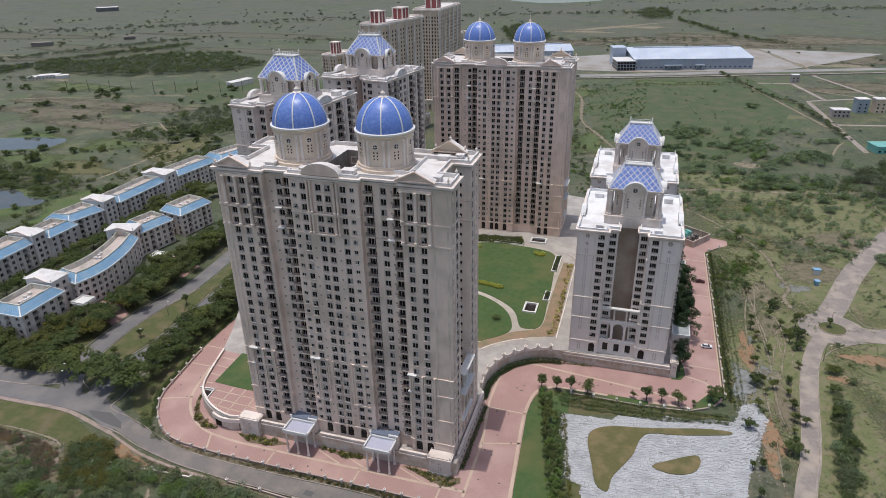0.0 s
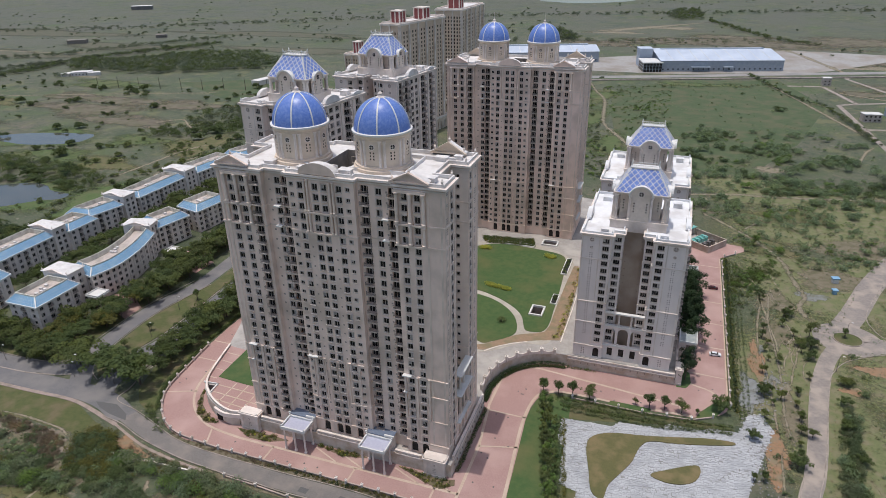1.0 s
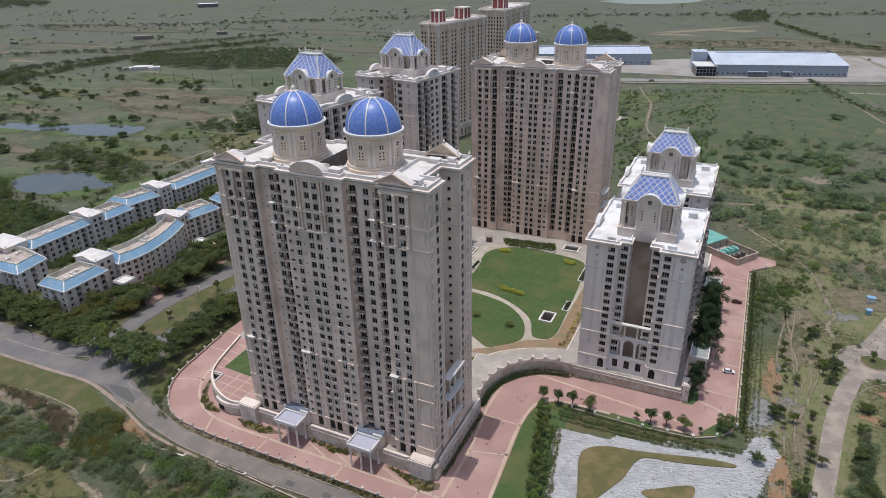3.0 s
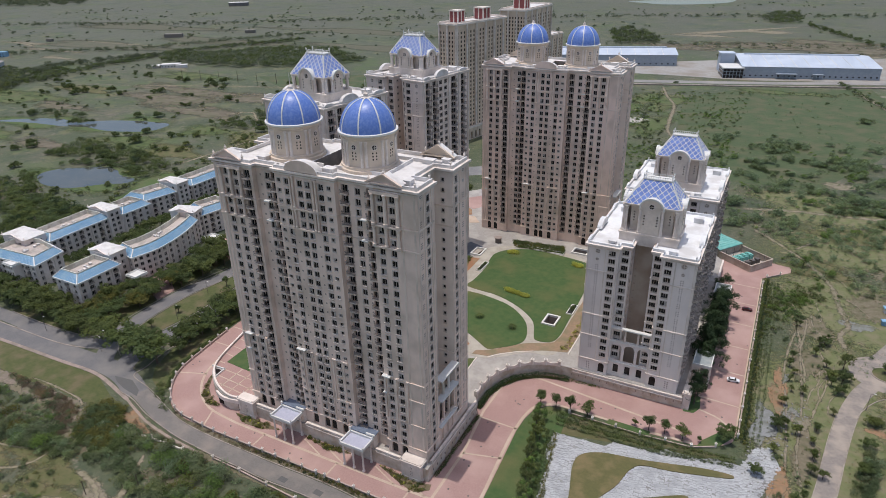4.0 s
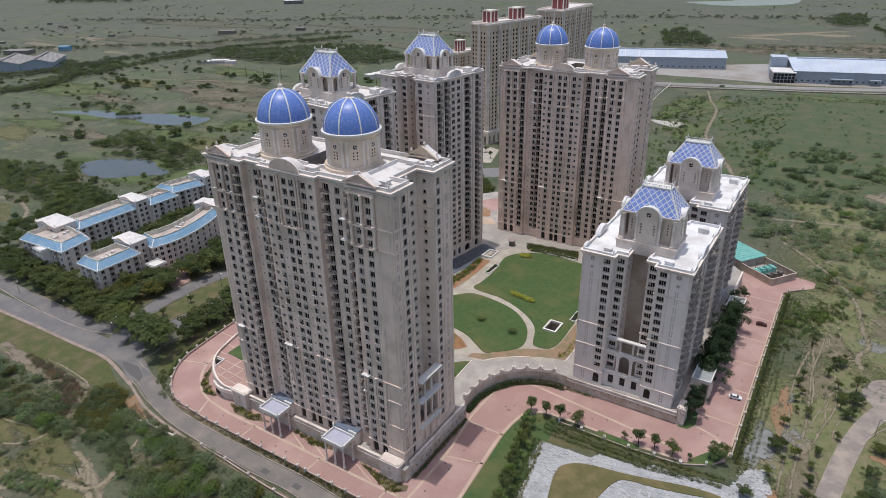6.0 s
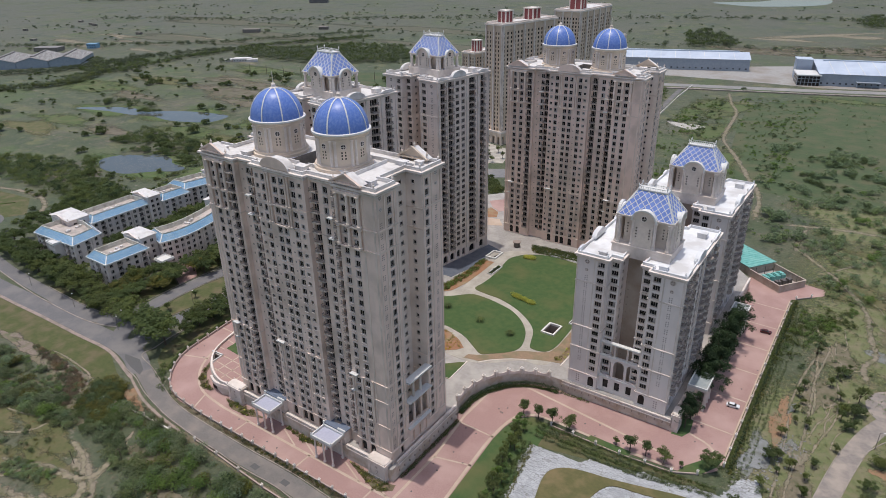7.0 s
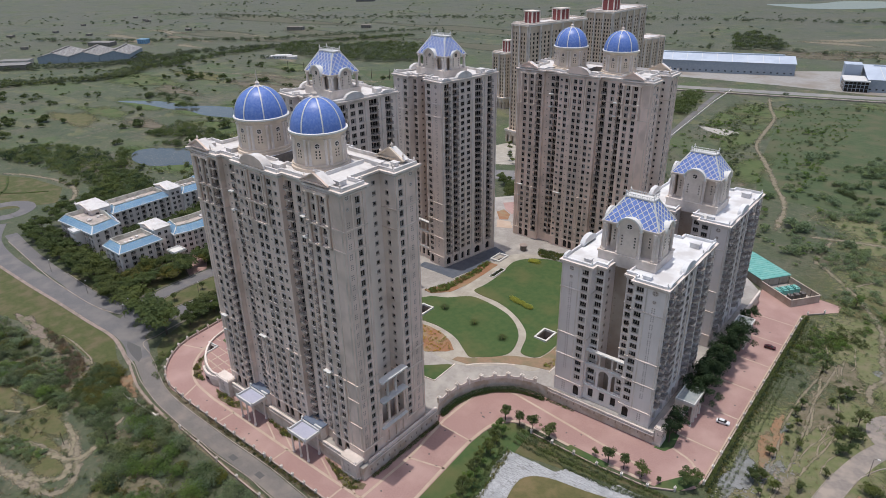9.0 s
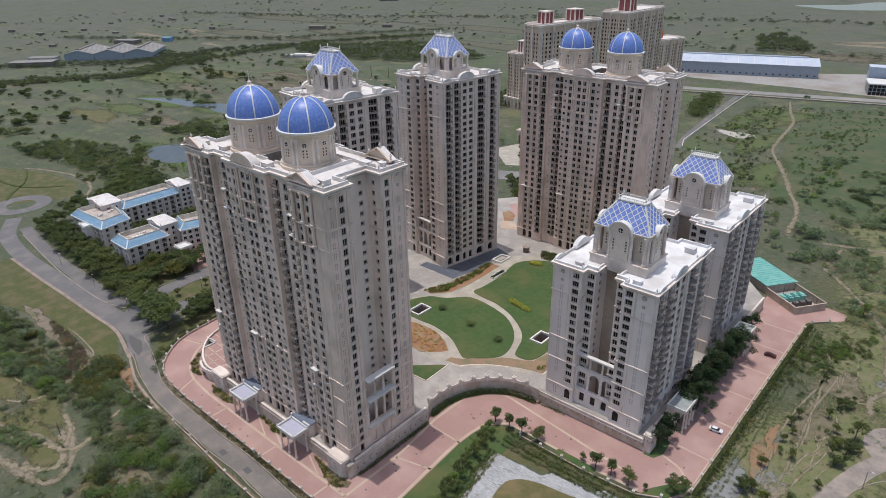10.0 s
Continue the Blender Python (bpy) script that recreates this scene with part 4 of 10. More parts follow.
    for x, y, rise, d in ((25.0, -0.5, 2.4, 3.0), (-28.2, -0.5, 2.4, 3.0), (26.2, 26.2, 3.0, 2.6), (-26.2, 26.2, 3.0, 2.6)):
        gab = MB()
        pediment(gab, x, y, 5.0, top - 0.1, rise, d)
        part("pediment", gab, [WALL if y < 0 else DRUM, ROOF], t, "cream triangular pediment")
    gab = MB()
    gab.arch((-1.4, -0.35, top - 0.7), (1, 0, 0), (0, 1, 0), 10.4, 2.9, 2.6, 0, 14, 1)
    gab.arch((-1.4, -0.75, top - 0.7), (1, 0, 0), (0, 1, 0), 11.2, 3.25, 0.45, 0, 14, 1)
    part("round_gable", gab, [WALL, ROOF], t, "cream half-round gable")
    um = MB()
    urn(um, 0, 0, 0, 1.1)
    um = um.mesh("urn", TRIM)
    for x, y, z in ((-33.8, 0.3, 0), (-22.8, 0.3, 0), (20.0, 0.4, 0), (33.6, 0.4, 0), (33.6, 7.8, 0), (33.6, 19.6, 0), (33.6, 28.2, 0), (25.0, -0.2, 2.3), (-28.2, -0.2, 2.3), (21.8, 27.0, 0.6), (30.6, 27.0, 0.6), (26.2, 27.2, 3.0)):
        part("urn", um, None, t, m=Matrix.Translation((x, y, top + z)))
    # roof stair boxes, low walls, tanks
    for x0, y0, x1, y1, h in ((-20.5, 4, -17.8, 6.2, 1.0), (-9, 2.2, -5, 4.0, 0.9), (3.5, 2.6, 6.8, 4.8, 1.1), (28.0, 3.0, 30.6, 5.4, 1.2), (24.2, 20.8, 27.5, 22.6, 1.0), (29.0, 23.5, 31.0, 24.8, 0.9), (-31, 3.5, -28, 5.5, 1.0)):
        bits = MB()
        bits.box(x0, y0, z1 - 0.1, x1, y1, z1 + h)
        bits.box(x0 - 0.25, y0 - 0.25, z1 + h, x1 + 0.25, y1 + 0.25, z1 + h + 0.22)
        part("roof_box", bits, ROOF, t)
    for x0, y0, x1, y1 in ((-19.6, 6.5, -8, 6.9), (4.5, 6.5, 21, 6.9), (20.8, 6.5, 21.2, 21), (12, 21.5, 30, 21.9), (28.7, 8.2, 29.1, 8.6), (-4.5, 6.5, 1.0, 6.9)):
        bits = MB()
        bits.box(x0, y0, z1 - 0.1, x1, y1, z1 + 0.95)
        part("roof_wall", bits, ROOF, t)
    dome(t, -13.4, 13.2, z1 + 0.0)
    dome(t, 12.0, 13.2, z1 + 0.0)
    # arcade that closes the side court
    arc = MB()
    a, b = (34.3, 8.2), (34.3, 19.2)
    facade(arc, a, b, 0, 8.0, [(s, 1.9, [(1.2, 5.6)]) for s in (2.2, 5.5, 8.8)], depth=0.6)
    facade(arc, a, b, 8.0, 18.0, [(s, 2.7, [(9.0, 16.6)]) for s in (2.0, 5.5, 9.0)], depth=0.6)
    for s in (2.0, 5.5, 9.0):
        arch_head(arc, a, b, s, 2.7, 16.6, 0.6)
    arc.box(33.7, 8.2, 0, 33.72, 19.2, 8.0)
    arc.box(33.68, 8.2, 16.7, 33.7, 19.2, 18.0)
    part("arcade", arc, WALL, t)
    for z0, z2, e in ((7.8, 8.2, 1.0), (17.9, 18.3, 1.5), (25.3, 25.8, 1.6)):
        led = MB()
        relief(led, a, b, -0.1, 11.1, z0, z2, e, sink=0.9)
        part("ledge", led, PAINT, t, "pale ledge catching the sun")
    for sc in (3.7, 7.3):
        led = MB()
        led.lathe([(0.6, 18.2), (0.48, 18.8), (0.42, 24.2), (0.65, 24.8), (0.65, 25.0)], 34.0, 8.2 + sc, 10)
        part("column", led, TRIM, t)
    return t


tower_a = domed_tower(pose(-78.2, 145.6, 5.0))
copy_thing(tower_a, pose(-70.2, 318.1, 5.0))


# ---------------------------------------------------------------- the mansard-roofed towers
def clip_line(p, d, poly):
    """The part of a line inside a convex polygon (anticlockwise), or None."""
    lo, hi = -1e9, 1e9
    for i in range(len(poly)):
        a, b = Vector(poly[i]), Vector(poly[(i + 1) % len(poly)])
        n = Vector((-(b - a).y, (b - a).x))
        f, g = n.dot(Vector(p) - a), n.dot(Vector(d))
        if abs(g) < 1e-9:
            if f < 0:
                return None
        elif g > 0:
            lo = max(lo, -f / g)
        else:
            hi = min(hi, -f / g)
    return (lo, hi) if hi - lo > 0.2 else None


def mansard(t, cx, cy, z, w=17.6, d=12.6, rise=7.4, tw=9.0, td=3.4, attic=12.4):
    """A blue hipped roof with a white lattice, over a pillared attic storey."""
    pod = MB()
    pod.box(cx - w / 2 - 0.8, cy - d / 2 - 0.8, z - 1.2, cx + w / 2 + 0.8, cy + d / 2 + 0.8, z + 2.6)
    pod.box(cx - w / 2 - 1.1, cy - d / 2 - 1.1, z + 2.6, cx + w / 2 + 1.1, cy + d / 2 + 1.1, z + 3.1)
    part("attic_base", pod, TRIM, t)
    att, win = MB(), MB()
    z0, z1 = z + 3.1, z + attic
    att.box(cx - w / 2 + 1.9, cy - d / 2 + 1.9, z0, cx + w / 2 - 1.9, cy + d / 2 - 1.9, z1)
    body = part("attic", att, ATTIC, t, "cream attic storey with columns")
    for sx, sy, n, ln in ((0, -1, 4, w), (1, 0, 3, d), (-1, 0, 3, d), (0, 1, 4, w)):
        al = Vector((-sy, sx, 0)) if sy else Vector((0, 1, 0))
        base = Vector((cx, cy, 0)) + Vector((sx * (w / 2 - 1.0), sy * (d / 2 - 1.0), 0))
        ang = {(0, -1): 0, (1, 0): math.pi / 2, (-1, 0): -math.pi / 2, (0, 1): math.pi}[(sx, sy)]
        outv = Vector((sx, sy, 0))
        u = Vector((math.cos(ang), math.sin(ang), 0))
        for f in (-0.46, -0.20, 0.20, 0.46):
            p = base + u * (f * ln) + outv * 1.05
            col = MB()
            col.lathe([(0.8, z0), (0.8, z0 + 0.5), (0.60, z0 + 0.8), (0.52, z1 - 1.0), (0.8, z1 - 0.4), (0.8, z1)], p.x, p.y, 8)
            part("column", col, TRIM, body)
        for f in (-0.33, -0.12, 0.12, 0.33):
            m = Matrix.Translation(base + u * (f * ln) + outv * (1.74 if abs(f) < 0.2 else -0.9) + Vector((0, 0, z0 + 0.5 * (z1 - z0) + 0.4))) @ Matrix.Rotation(ang, 4, 'Z')
            dot_panel(win, m, 1, 4, 0.45, 1.0)
        m = Matrix.Translation(base + outv * 1.74 + Vector((0, 0, z1 + 0.7))) @ Matrix.Rotation(ang, 4, 'Z')
        round_window(win, m, 0.8)
    part("attic_opening", win, [TRIM, GLASS], body, kind="stuff")
    eav = MB()
    eav.box(cx - w / 2 - 0.25, cy - d / 2 - 0.25, z1, cx + w / 2 + 0.25, cy + d / 2 + 0.25, z1 + 0.45)
    eav.box(cx - w / 2 - 0.6, cy - d / 2 - 0.6, z1 + 0.45, cx + w / 2 + 0.6, cy + d / 2 + 0.6, z1 + 0.8)
    part("eave", eav, TRIM, t)
    zr = z1 + 0.8
    lo = [(-w / 2 - 0.3, -d / 2 - 0.3), (w / 2 + 0.3, -d / 2 - 0.3), (w / 2 + 0.3, d / 2 + 0.3), (-w / 2 - 0.3, d / 2 + 0.3)]
    hi = [(-tw / 2, -td / 2), (tw / 2, -td / 2), (tw / 2, td / 2), (-tw / 2, td / 2)]
    rf, lat = MB(), MB()
    for i in range(4):
        j = (i + 1) % 4
        A, B = Vector((cx + lo[i][0], cy + lo[i][1], zr)), Vector((cx + lo[j][0], cy + lo[j][1], zr))
        C, D = Vector((cx + hi[j][0], cy + hi[j][1], zr + rise)), Vector((cx + hi[i][0], cy + hi[i][1], zr + rise))
        rf.face([tuple(A), tuple(B), tuple(C), tuple(D)])
        u = (B - A).normalized()
        nrm = u.cross(D - A).normalized()
        v = nrm.cross(u)
        poly = [((P - A).dot(u), (P - A).dot(v)) for P in (A, B, C, D)]
        ln = (B - A).length
        step = 2.15
        for sgn in (1, -1):
            dirv = Vector((0.66 * sgn, 0.75)).normalized()
            k0 = -8 if sgn > 0 else 0
            for k in range(-9, 20):
                hit = clip_line((k * step + (ln / 2) % step, 0), dirv, poly)
                if hit:
                    p = A + u * (k * step + (ln / 2) % step) + nrm * 0.05
                    w3 = u * dirv.x + v * dirv.y
                    lat.bar(tuple(p + w3 * hit[0]), tuple(p + w3 * hit[1]), 0.22, 0.12, tuple(nrm))
        lat.bar(tuple(A), tuple(D), 0.45, 0.35, tuple(nrm))
    top = part("mansard_roof", rf, MANS, t, "blue tiled roof with white lattice")
    part("lattice", lat, PAINT, top)
    cr = MB()
    zt = zr + rise
    cr.box(cx - tw / 2 - 0.3, cy - td / 2 - 0.3, zt - 0.1, cx + tw / 2 + 0.3, cy + td / 2 + 0.3, zt + 0.35)
    for y in (cy - td / 2, cy + td / 2):
        cr.bar((cx - tw / 2, y, zt + 1.1), (cx + tw / 2, y, zt + 1.1), 0.14, 0.14)
        for i in range(13):
            x = cx - tw / 2 + tw * i / 12
            cr.box(x - 0.08, y - 0.08, zt + 0.3, x + 0.08, y + 0.08, zt + 1.1)
    for x in (cx - tw / 2, cx + tw / 2):
        cr.bar((x, cy - td / 2, zt + 1.1), (x, cy + td / 2, zt + 1.1), 0.14, 0.14)
        for y in (cy - td / 2, cy + td / 2):
            urn(cr, x, y, zt + 1.1, 0.9)
    part("roof_crest", cr, PAINT, top)
    # round-headed dormers on the four sides
    for base, al, inw, dw in (((cx, cy - d / 2 - 0.72, z1 - 0.2), (1, 0, 0), (0, 1, 0), 7.4), ((cx, cy + d / 2 + 0.72, z1 - 0.2), (-1, 0, 0), (0, -1, 0), 7.4),
                              ((cx + w / 2 + 0.72, cy, z1 - 0.2), (0, 1, 0), (-1, 0, 0), 5.6), ((cx - w / 2 - 0.72, cy, z1 - 0.2), (0, -1, 0), (1, 0, 0), 5.6)):
        dor = MB()
        dor.arch(base, al, inw, dw, dw * 0.48, 3.1, 0, 12, 1)
        b2 = Vector(base) - Vector(inw) * 0.35
        n = 12
        for i in range(n):
            a0, a1 = math.pi * i / n, math.pi * (i + 1) / n
            p, q = (b2 + Vector(al) * ((dw / 2 + 0.2) * math.cos(a)) + Vector((0, 0, (dw * 0.48 + 0.2) * math.sin(a))) for a in (a0, a1))
            dor.bar(tuple(p), tuple(q), 0.9, 0.5, tuple(((p + q) / 2 - b2).normalized()), 1)
        w0 = Vector(base) + Vector(inw) * 0.3
        hb = dw / 2 - 0.7
        corners = [w0 - Vector(al) * hb, w0 + Vector(al) * hb]
        x0, x1 = sorted((corners[0].x, corners[1].x))
        y0, y1 = sorted((corners[0].y, corners[1].y))
        dor.box(x0 - 0.3 * abs(inw[0]), y0 - 0.3 * abs(inw[1]), z0, x1 + 0.3 * abs(inw[0]), y1 + 0.3 * abs(inw[1]), z1 - 0.2, 0)
        part("dormer", dor, [ATTIC, PAINT], t, "cream round-headed dormer with a white hood")


W_B = window_kind(2.2, 1.75, 3)
BALC_B = balcony_kind(3.0, 1.3)
BALC_BOW = balcony_kind(4.2, 1.7, bow=True)


def mansard_tower(m, half, depth, nrows, wallmat, roofmat, label, group, pitch=2.95, first=7.9, attic=12.4):
    """Two front wings and a deep court between them; balconies on the flanks; local zero is the middle of the front at its foot."""
    t = thing("residential_tower", m, label, "tower", group)
    rows = [first + pitch * k for k in range(nrows)]
    z1 = rows[-1] + 2.4
    top = z1 + 0.9
    xs, xi = half - 10.6, half - 13.9
    foot = [(-half, 0), (-xs, 0), (-xs, 2.6), (-xi, 2.6), (-xi, 10.0), (xi, 10.0), (xi, 2.6), (xs, 2.6), (xs, 0), (half, 0),
            (half, depth), (xs, depth), (xs, depth - 2.6), (-xs, depth - 2.6), (-xs, depth), (-half, depth)]
    edges = [(foot[i], foot[(i + 1) % len(foot)]) for i in range(len(foot))]
    win = [(r - 0.85, r + 0.9) for r in rows]
    small = [(r - 0.3, r + 0.5) for r in rows]
    bal = [(r - 1.2, r + 1.25) for r in rows]
    k = depth / 40.0
    flank = [(2.6 * k + 1.0, "b"), (9.4 * k, "b"), (14.6 * k, "w"), (19.0 * k, "w"), (26.2 * k, "o"), (34.6 * k, "b")]
    cols = {0: [(8.4, 2.2, win)], 2: [(1.65, 2.2, win)], 6: [(1.65, 2.2, win)], 8: [(2.2, 2.2, win)], 3: [(3.0, 1.0, small)],
            9: [(s, {"b": 3.0, "w": 2.2, "o": 4.2}[c], win if c == "w" else bal) for s, c in flank]}
    arches = {0: [(8.4, 2.2)], 8: [(2.2, 2.2)]}
    wall = MB()
    for i, (a, b) in enumerate(edges):
        c = [(s, w, ([(0.6, 4.6)] if i in (0, 8, 9) else []) + r) for s, w, r in cols.get(i, ())]
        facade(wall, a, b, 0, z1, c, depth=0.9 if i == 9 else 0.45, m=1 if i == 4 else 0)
        if i in (0, 8):
            for s, w in arches[i]:
                arch_head(wall, a, b, s, w, 4.6, 0.45)
        if i == 9:
            for s, w, r in cols[9]:
                arch_head(wall, a, b, s, w, 4.6, 0.9)
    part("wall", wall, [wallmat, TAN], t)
    drs = MB()
    for s, w, r in cols[9]:
        drs.box(half - 0.92, s - w / 2 - 0.1, 0.5, half - 0.9, s + w / 2 + 0.1, 4.7)
    for i, lst in arches.items():
        for s, w in lst:
            p = on_wall(*edges[i], s, 0)
            drs.box(p.translation.x - w / 2, 0.36, 0.5, p.translation.x + w / 2, 0.4, 4.6)
    part("arch_door", drs, GLASS, t, kind="stuff")
    for i in (0, 2, 6, 8):
        for s, w, r in cols[i]:
            for z in rows:
                put_window(W_B, t, on_wall(*edges[i], s, z - 0.85))
    for s, c in flank:
        for z in rows:
            mm = on_wall(*edges[9], s, z - (0.85 if c == "w" else 1.2))
            if c == "w":
                put_window(W_B, t, mm)
            else:
                put_balcony(BALC_BOW if c == "o" else BALC_B, t, mm)
    sm = MB()
    for z in rows:
        joined_windows(sm, 1.0, 0.8, on_wall(*edges[3], 3.0, z - 0.3), 1)
    part("court_window", sm, [FRAME, GLASS], t, kind="stuff")
    dots = MB()
    for i, s in ((0, 3.6), (8, 7.0)):
        round_window(dots, on_wall(*edges[i], s, rows[-1] + 0.2), 0.75)
        round_window(dots, on_wall(*edges[i], s, rows[-2] + 0.1), 0.5)
        for r in rows[1:-2]:
            dot_panel(dots, on_wall(*edges[i], s, r), 2, 3, 0.34, 0.72)
        dot_panel(dots, on_wall(*edges[i], s, 2.6), 2, 4, 0.4, 0.8)
    for r in rows:
        for s in (0.9, 2 * xi - 0.9):
            dot_panel(dots, on_wall(*edges[4], s, r), 1, 1, 0.5, 1)
    part("blind_opening", dots, [TRIM, BSLAB], t, kind="stuff")
    trim = MB()
    bands = [rows[2] + pitch / 2, rows[5] + pitch / 2, rows[-4] + pitch / 2]
    if nrows > 20:
        bands += [rows[-6] + pitch / 2, rows[8] + pitch / 2]
    for i in (0, 1, 2, 6, 7, 8):
        ln = wall_frame(*edges[i])[3]
        for z in bands:
            relief(trim, *edges[i], -0.15, ln + 0.15, z - 0.15, z + 0.18, 0.28)
        relief(trim, *edges[i], -0.15, ln + 0.15, 5.0, 5.4, 0.3)
    for i in (0, 8):
        ln = wall_frame(*edges[i])[3]
        for s in (0.3, 6.2, ln - 0.3) if i == 0 else (0.3, 4.4, ln - 0.3):
            relief(trim, *edges[i], s - 0.2, s + 0.2, 5, z1 - 1.2, 0.14)
    for s in (0.5, 6.0 * k + 0.6, 12.0 * k, 21.5 * k, 30.6 * k, depth - 0.5):
        relief(trim, *edges[9], s - 0.3, s + 0.3, 4, z1 - 1.2, 0.35)
    for z in bands:
        relief(trim, *edges[9], 0, depth, z - 0.15, z + 0.15, 0.3)
    part("mouldings", trim, TRIM, t, "paler pilasters and bands", kind="stuff")
    cor = MB()
    cornice(cor, foot, z1 - 1.1, z1 - 0.7, 0.3)
    cornice(cor, foot, z1 - 0.4, z1 + 0.15, 0.75)
    part("cornice", cor, TRIM, t)
    par = MB()
    parapet(par, foot, z1, top, 0.4)
    for p in ((-half + 0.4, 0.4), (half - 0.4, 0.4), (half - 0.4, depth - 0.4), (-half + 0.4, depth - 0.4), (-xs - 0.4, 0.4), (xs + 0.4, 0.4), (half - 0.4, depth * 0.3), (half - 0.4, depth * 0.72)):
        urn(par, p[0], p[1], top, 0.9)
    part("parapet", par, roofmat, t)
    deck = MB()
    deck.prism(foot, z1 - 0.6, z1 - 0.1)
    part("roof", deck, roofmat, t, "bright white flat roof")
    for sx in (-1, 1):
        for yc, w, rise, th in ((depth * 0.40, 9.0, 2.6, 1.6), (depth * 0.08, 5.0, 1.0, 0.8), (depth * 0.86, 6.0, 1.1, 0.8)):
            gab = MB()
            gab.arch((sx * (half + 0.35), yc, top - 0.4), (0, sx, 0), (-sx, 0, 0), w, rise, th, 0, 12)
            part("round_gable", gab, roofmat, t, "pale half-round side gable")
    for x0, y0, x1, y1, h in ((-xs + 0.2, 2.8, -xi + 0.3, 3.4, 0.9), (xi - 0.3, 2.8, xs - 0.2, 3.4, 0.9), (xs + 1.5, 2.6, xs + 4.0, 4.4, 1.0), (-xs - 4.5, 3.0, -xs - 2.2, 4.6, 0.8), (half - 6, depth - 8, half - 3, depth - 5, 1.6), (-half + 3, depth - 8, -half + 6, depth - 5, 1.4)):
        bits = MB()
        bits.box(x0, y0, z1 - 0.1, x1, y1, z1 + h)
        bits.box(x0 - 0.2, y0 - 0.2, z1 + h, x1 + 0.2, y1 + 0.2, z1 + h + 0.2)
        part("roof_box", bits, roofmat, t)
    mansard(t, 0.4, 15.0, z1, attic=attic)
    # arcade across the mouth of the court
    arc = MB()
    a, b = (-xs, 1.2), (xs, 1.2)
    ln = 2 * xs
    facade(arc, a, b, 0, 6.0, [(ln * f, 1.9, [(1.4, 4.9)]) for f in (0.2, 0.5, 0.8)], depth=0.6)
    wv = ln / 3 - 0.9
    facade(arc, a, b, 6.0, 14.6, [(ln * f, wv, [(6.6, 13.6)]) for f in (1 / 6, 0.5, 5 / 6)], depth=0.6)
    for f in (1 / 6, 0.5, 5 / 6):
        arch_head(arc, a, b, ln * f, wv, 13.6, 0.6)
    part("arcade", arc, wallmat, t)
    arc = MB()
    arc.box(-xs, 1.75, 0, xs, 1.8, 6.0)
    part("arcade_glazing", arc, GLASS, t)
    for z0, z2, e in ((5.8, 6.3, 0.35), (14.4, 14.9, 0.4), (19.8, 20.3, 0.7)):
        led = MB()
        relief(led, a, b, 0, ln, z0, z2, e, sink=0.8)
        part("ledge", led, PAINT, t, "pale ledge catching the sun")
    for f in (0.02, 0.36, 0.68, 0.98):
        led = MB()
        led.lathe([(0.5, 14.9), (0.36, 15.4), (0.33, 19.0), (0.5, 19.6)], -xs + ln * f, 1.5, 8)
        part("column", led, TRIM, t)
    return t


tower_d = mansard_tower(pose(-0.3, 213.8, 5.0), 17.5, 41.0, 15, WALL_D, ROOF_W,
                        "pale grey residential tower with white roof and blue mansard", "grey mansard towers", 2.88, 8.2, 12.4)
copy_thing(tower_d, pose(-1.2, 271.8, 5.0))
tower_e = mansard_tower(pose(-124.1, 265.2, 5.0, 0, 0, -8.4), 16.5, 35.0, 28, WALL_E, ROOF,
                        "tall cream residential tower with a blue mansard", "tall mansard towers", 2.92, 7.9, 8.4)
copy_thing(tower_e, pose(-132.8, 206.5, 5.0, 0, 0, -8.4))

APRON = mat("pale_concrete_yard", (0.36, 0.345, 0.325), (0.30, 0.285, 0.27), 4.0, 0.95, 0.2, c=(0.26, 0.225, 0.19), cscale=40)

RETAIN = mat("stained_buff_render", (0.62, 0.54, 0.46), (0.55, 0.48, 0.41), 1.0, 0.9, 0.2, c=(0.47, 0.37, 0.28), cscale=3)
FENCEM = mat("pinkish_wall_render", (0.46, 0.36, 0.31), (0.40, 0.31, 0.27), 0.8, 0.9, 0.2, c=(0.33, 0.27, 0.23), cscale=5)


# ---------------------------------------------------------------- ground and paved surfaces
rng = np.random.default_rng(4)
rnd = random.Random(7)
gmesh = MB()
gmesh.face([(-4800, -2500, 0), (4800, -2500, 0), (4800, 4800, 0), (-4800, 4800, 0)])
solid("ground", gmesh, GROUND, "open scrub land of dry grass and bare soil", "ground", kind="structure")



def sheet_holes(name, poly, z, material, label, category, thick, cuts):
    """A flat sheet with rectangular openings."""
    mb = MB()
    loops = [poly] + [[(x - a, y - b), (x - a, y + b), (x + a, y + b), (x + a, y - b)] for x, y, a, b in cuts]
    pts = [p for lp in loops for p in lp]
    for tri in geometry.tessellate_polygon([[Vector((x, y, 0)) for x, y in lp] for lp in loops]):
        p = [pts[i] for i in tri]
        s = (p[1][0] - p[0][0]) * (p[2][1] - p[0][1]) - (p[1][1] - p[0][1]) * (p[2][0] - p[0][0])
        mb.face([(x, y, z) for x, y in (p if s > 0 else p[::-1])])
    for i in range(len(poly)):
        (x, y), (x2, y2) = poly[i], poly[(i + 1) % len(poly)]
        mb.face([(x, y, z - thick), (x2, y2, z - thick), (x2, y2, z), (x, y, z)])
    return solid(name, mb, material, label, category, kind="structure")


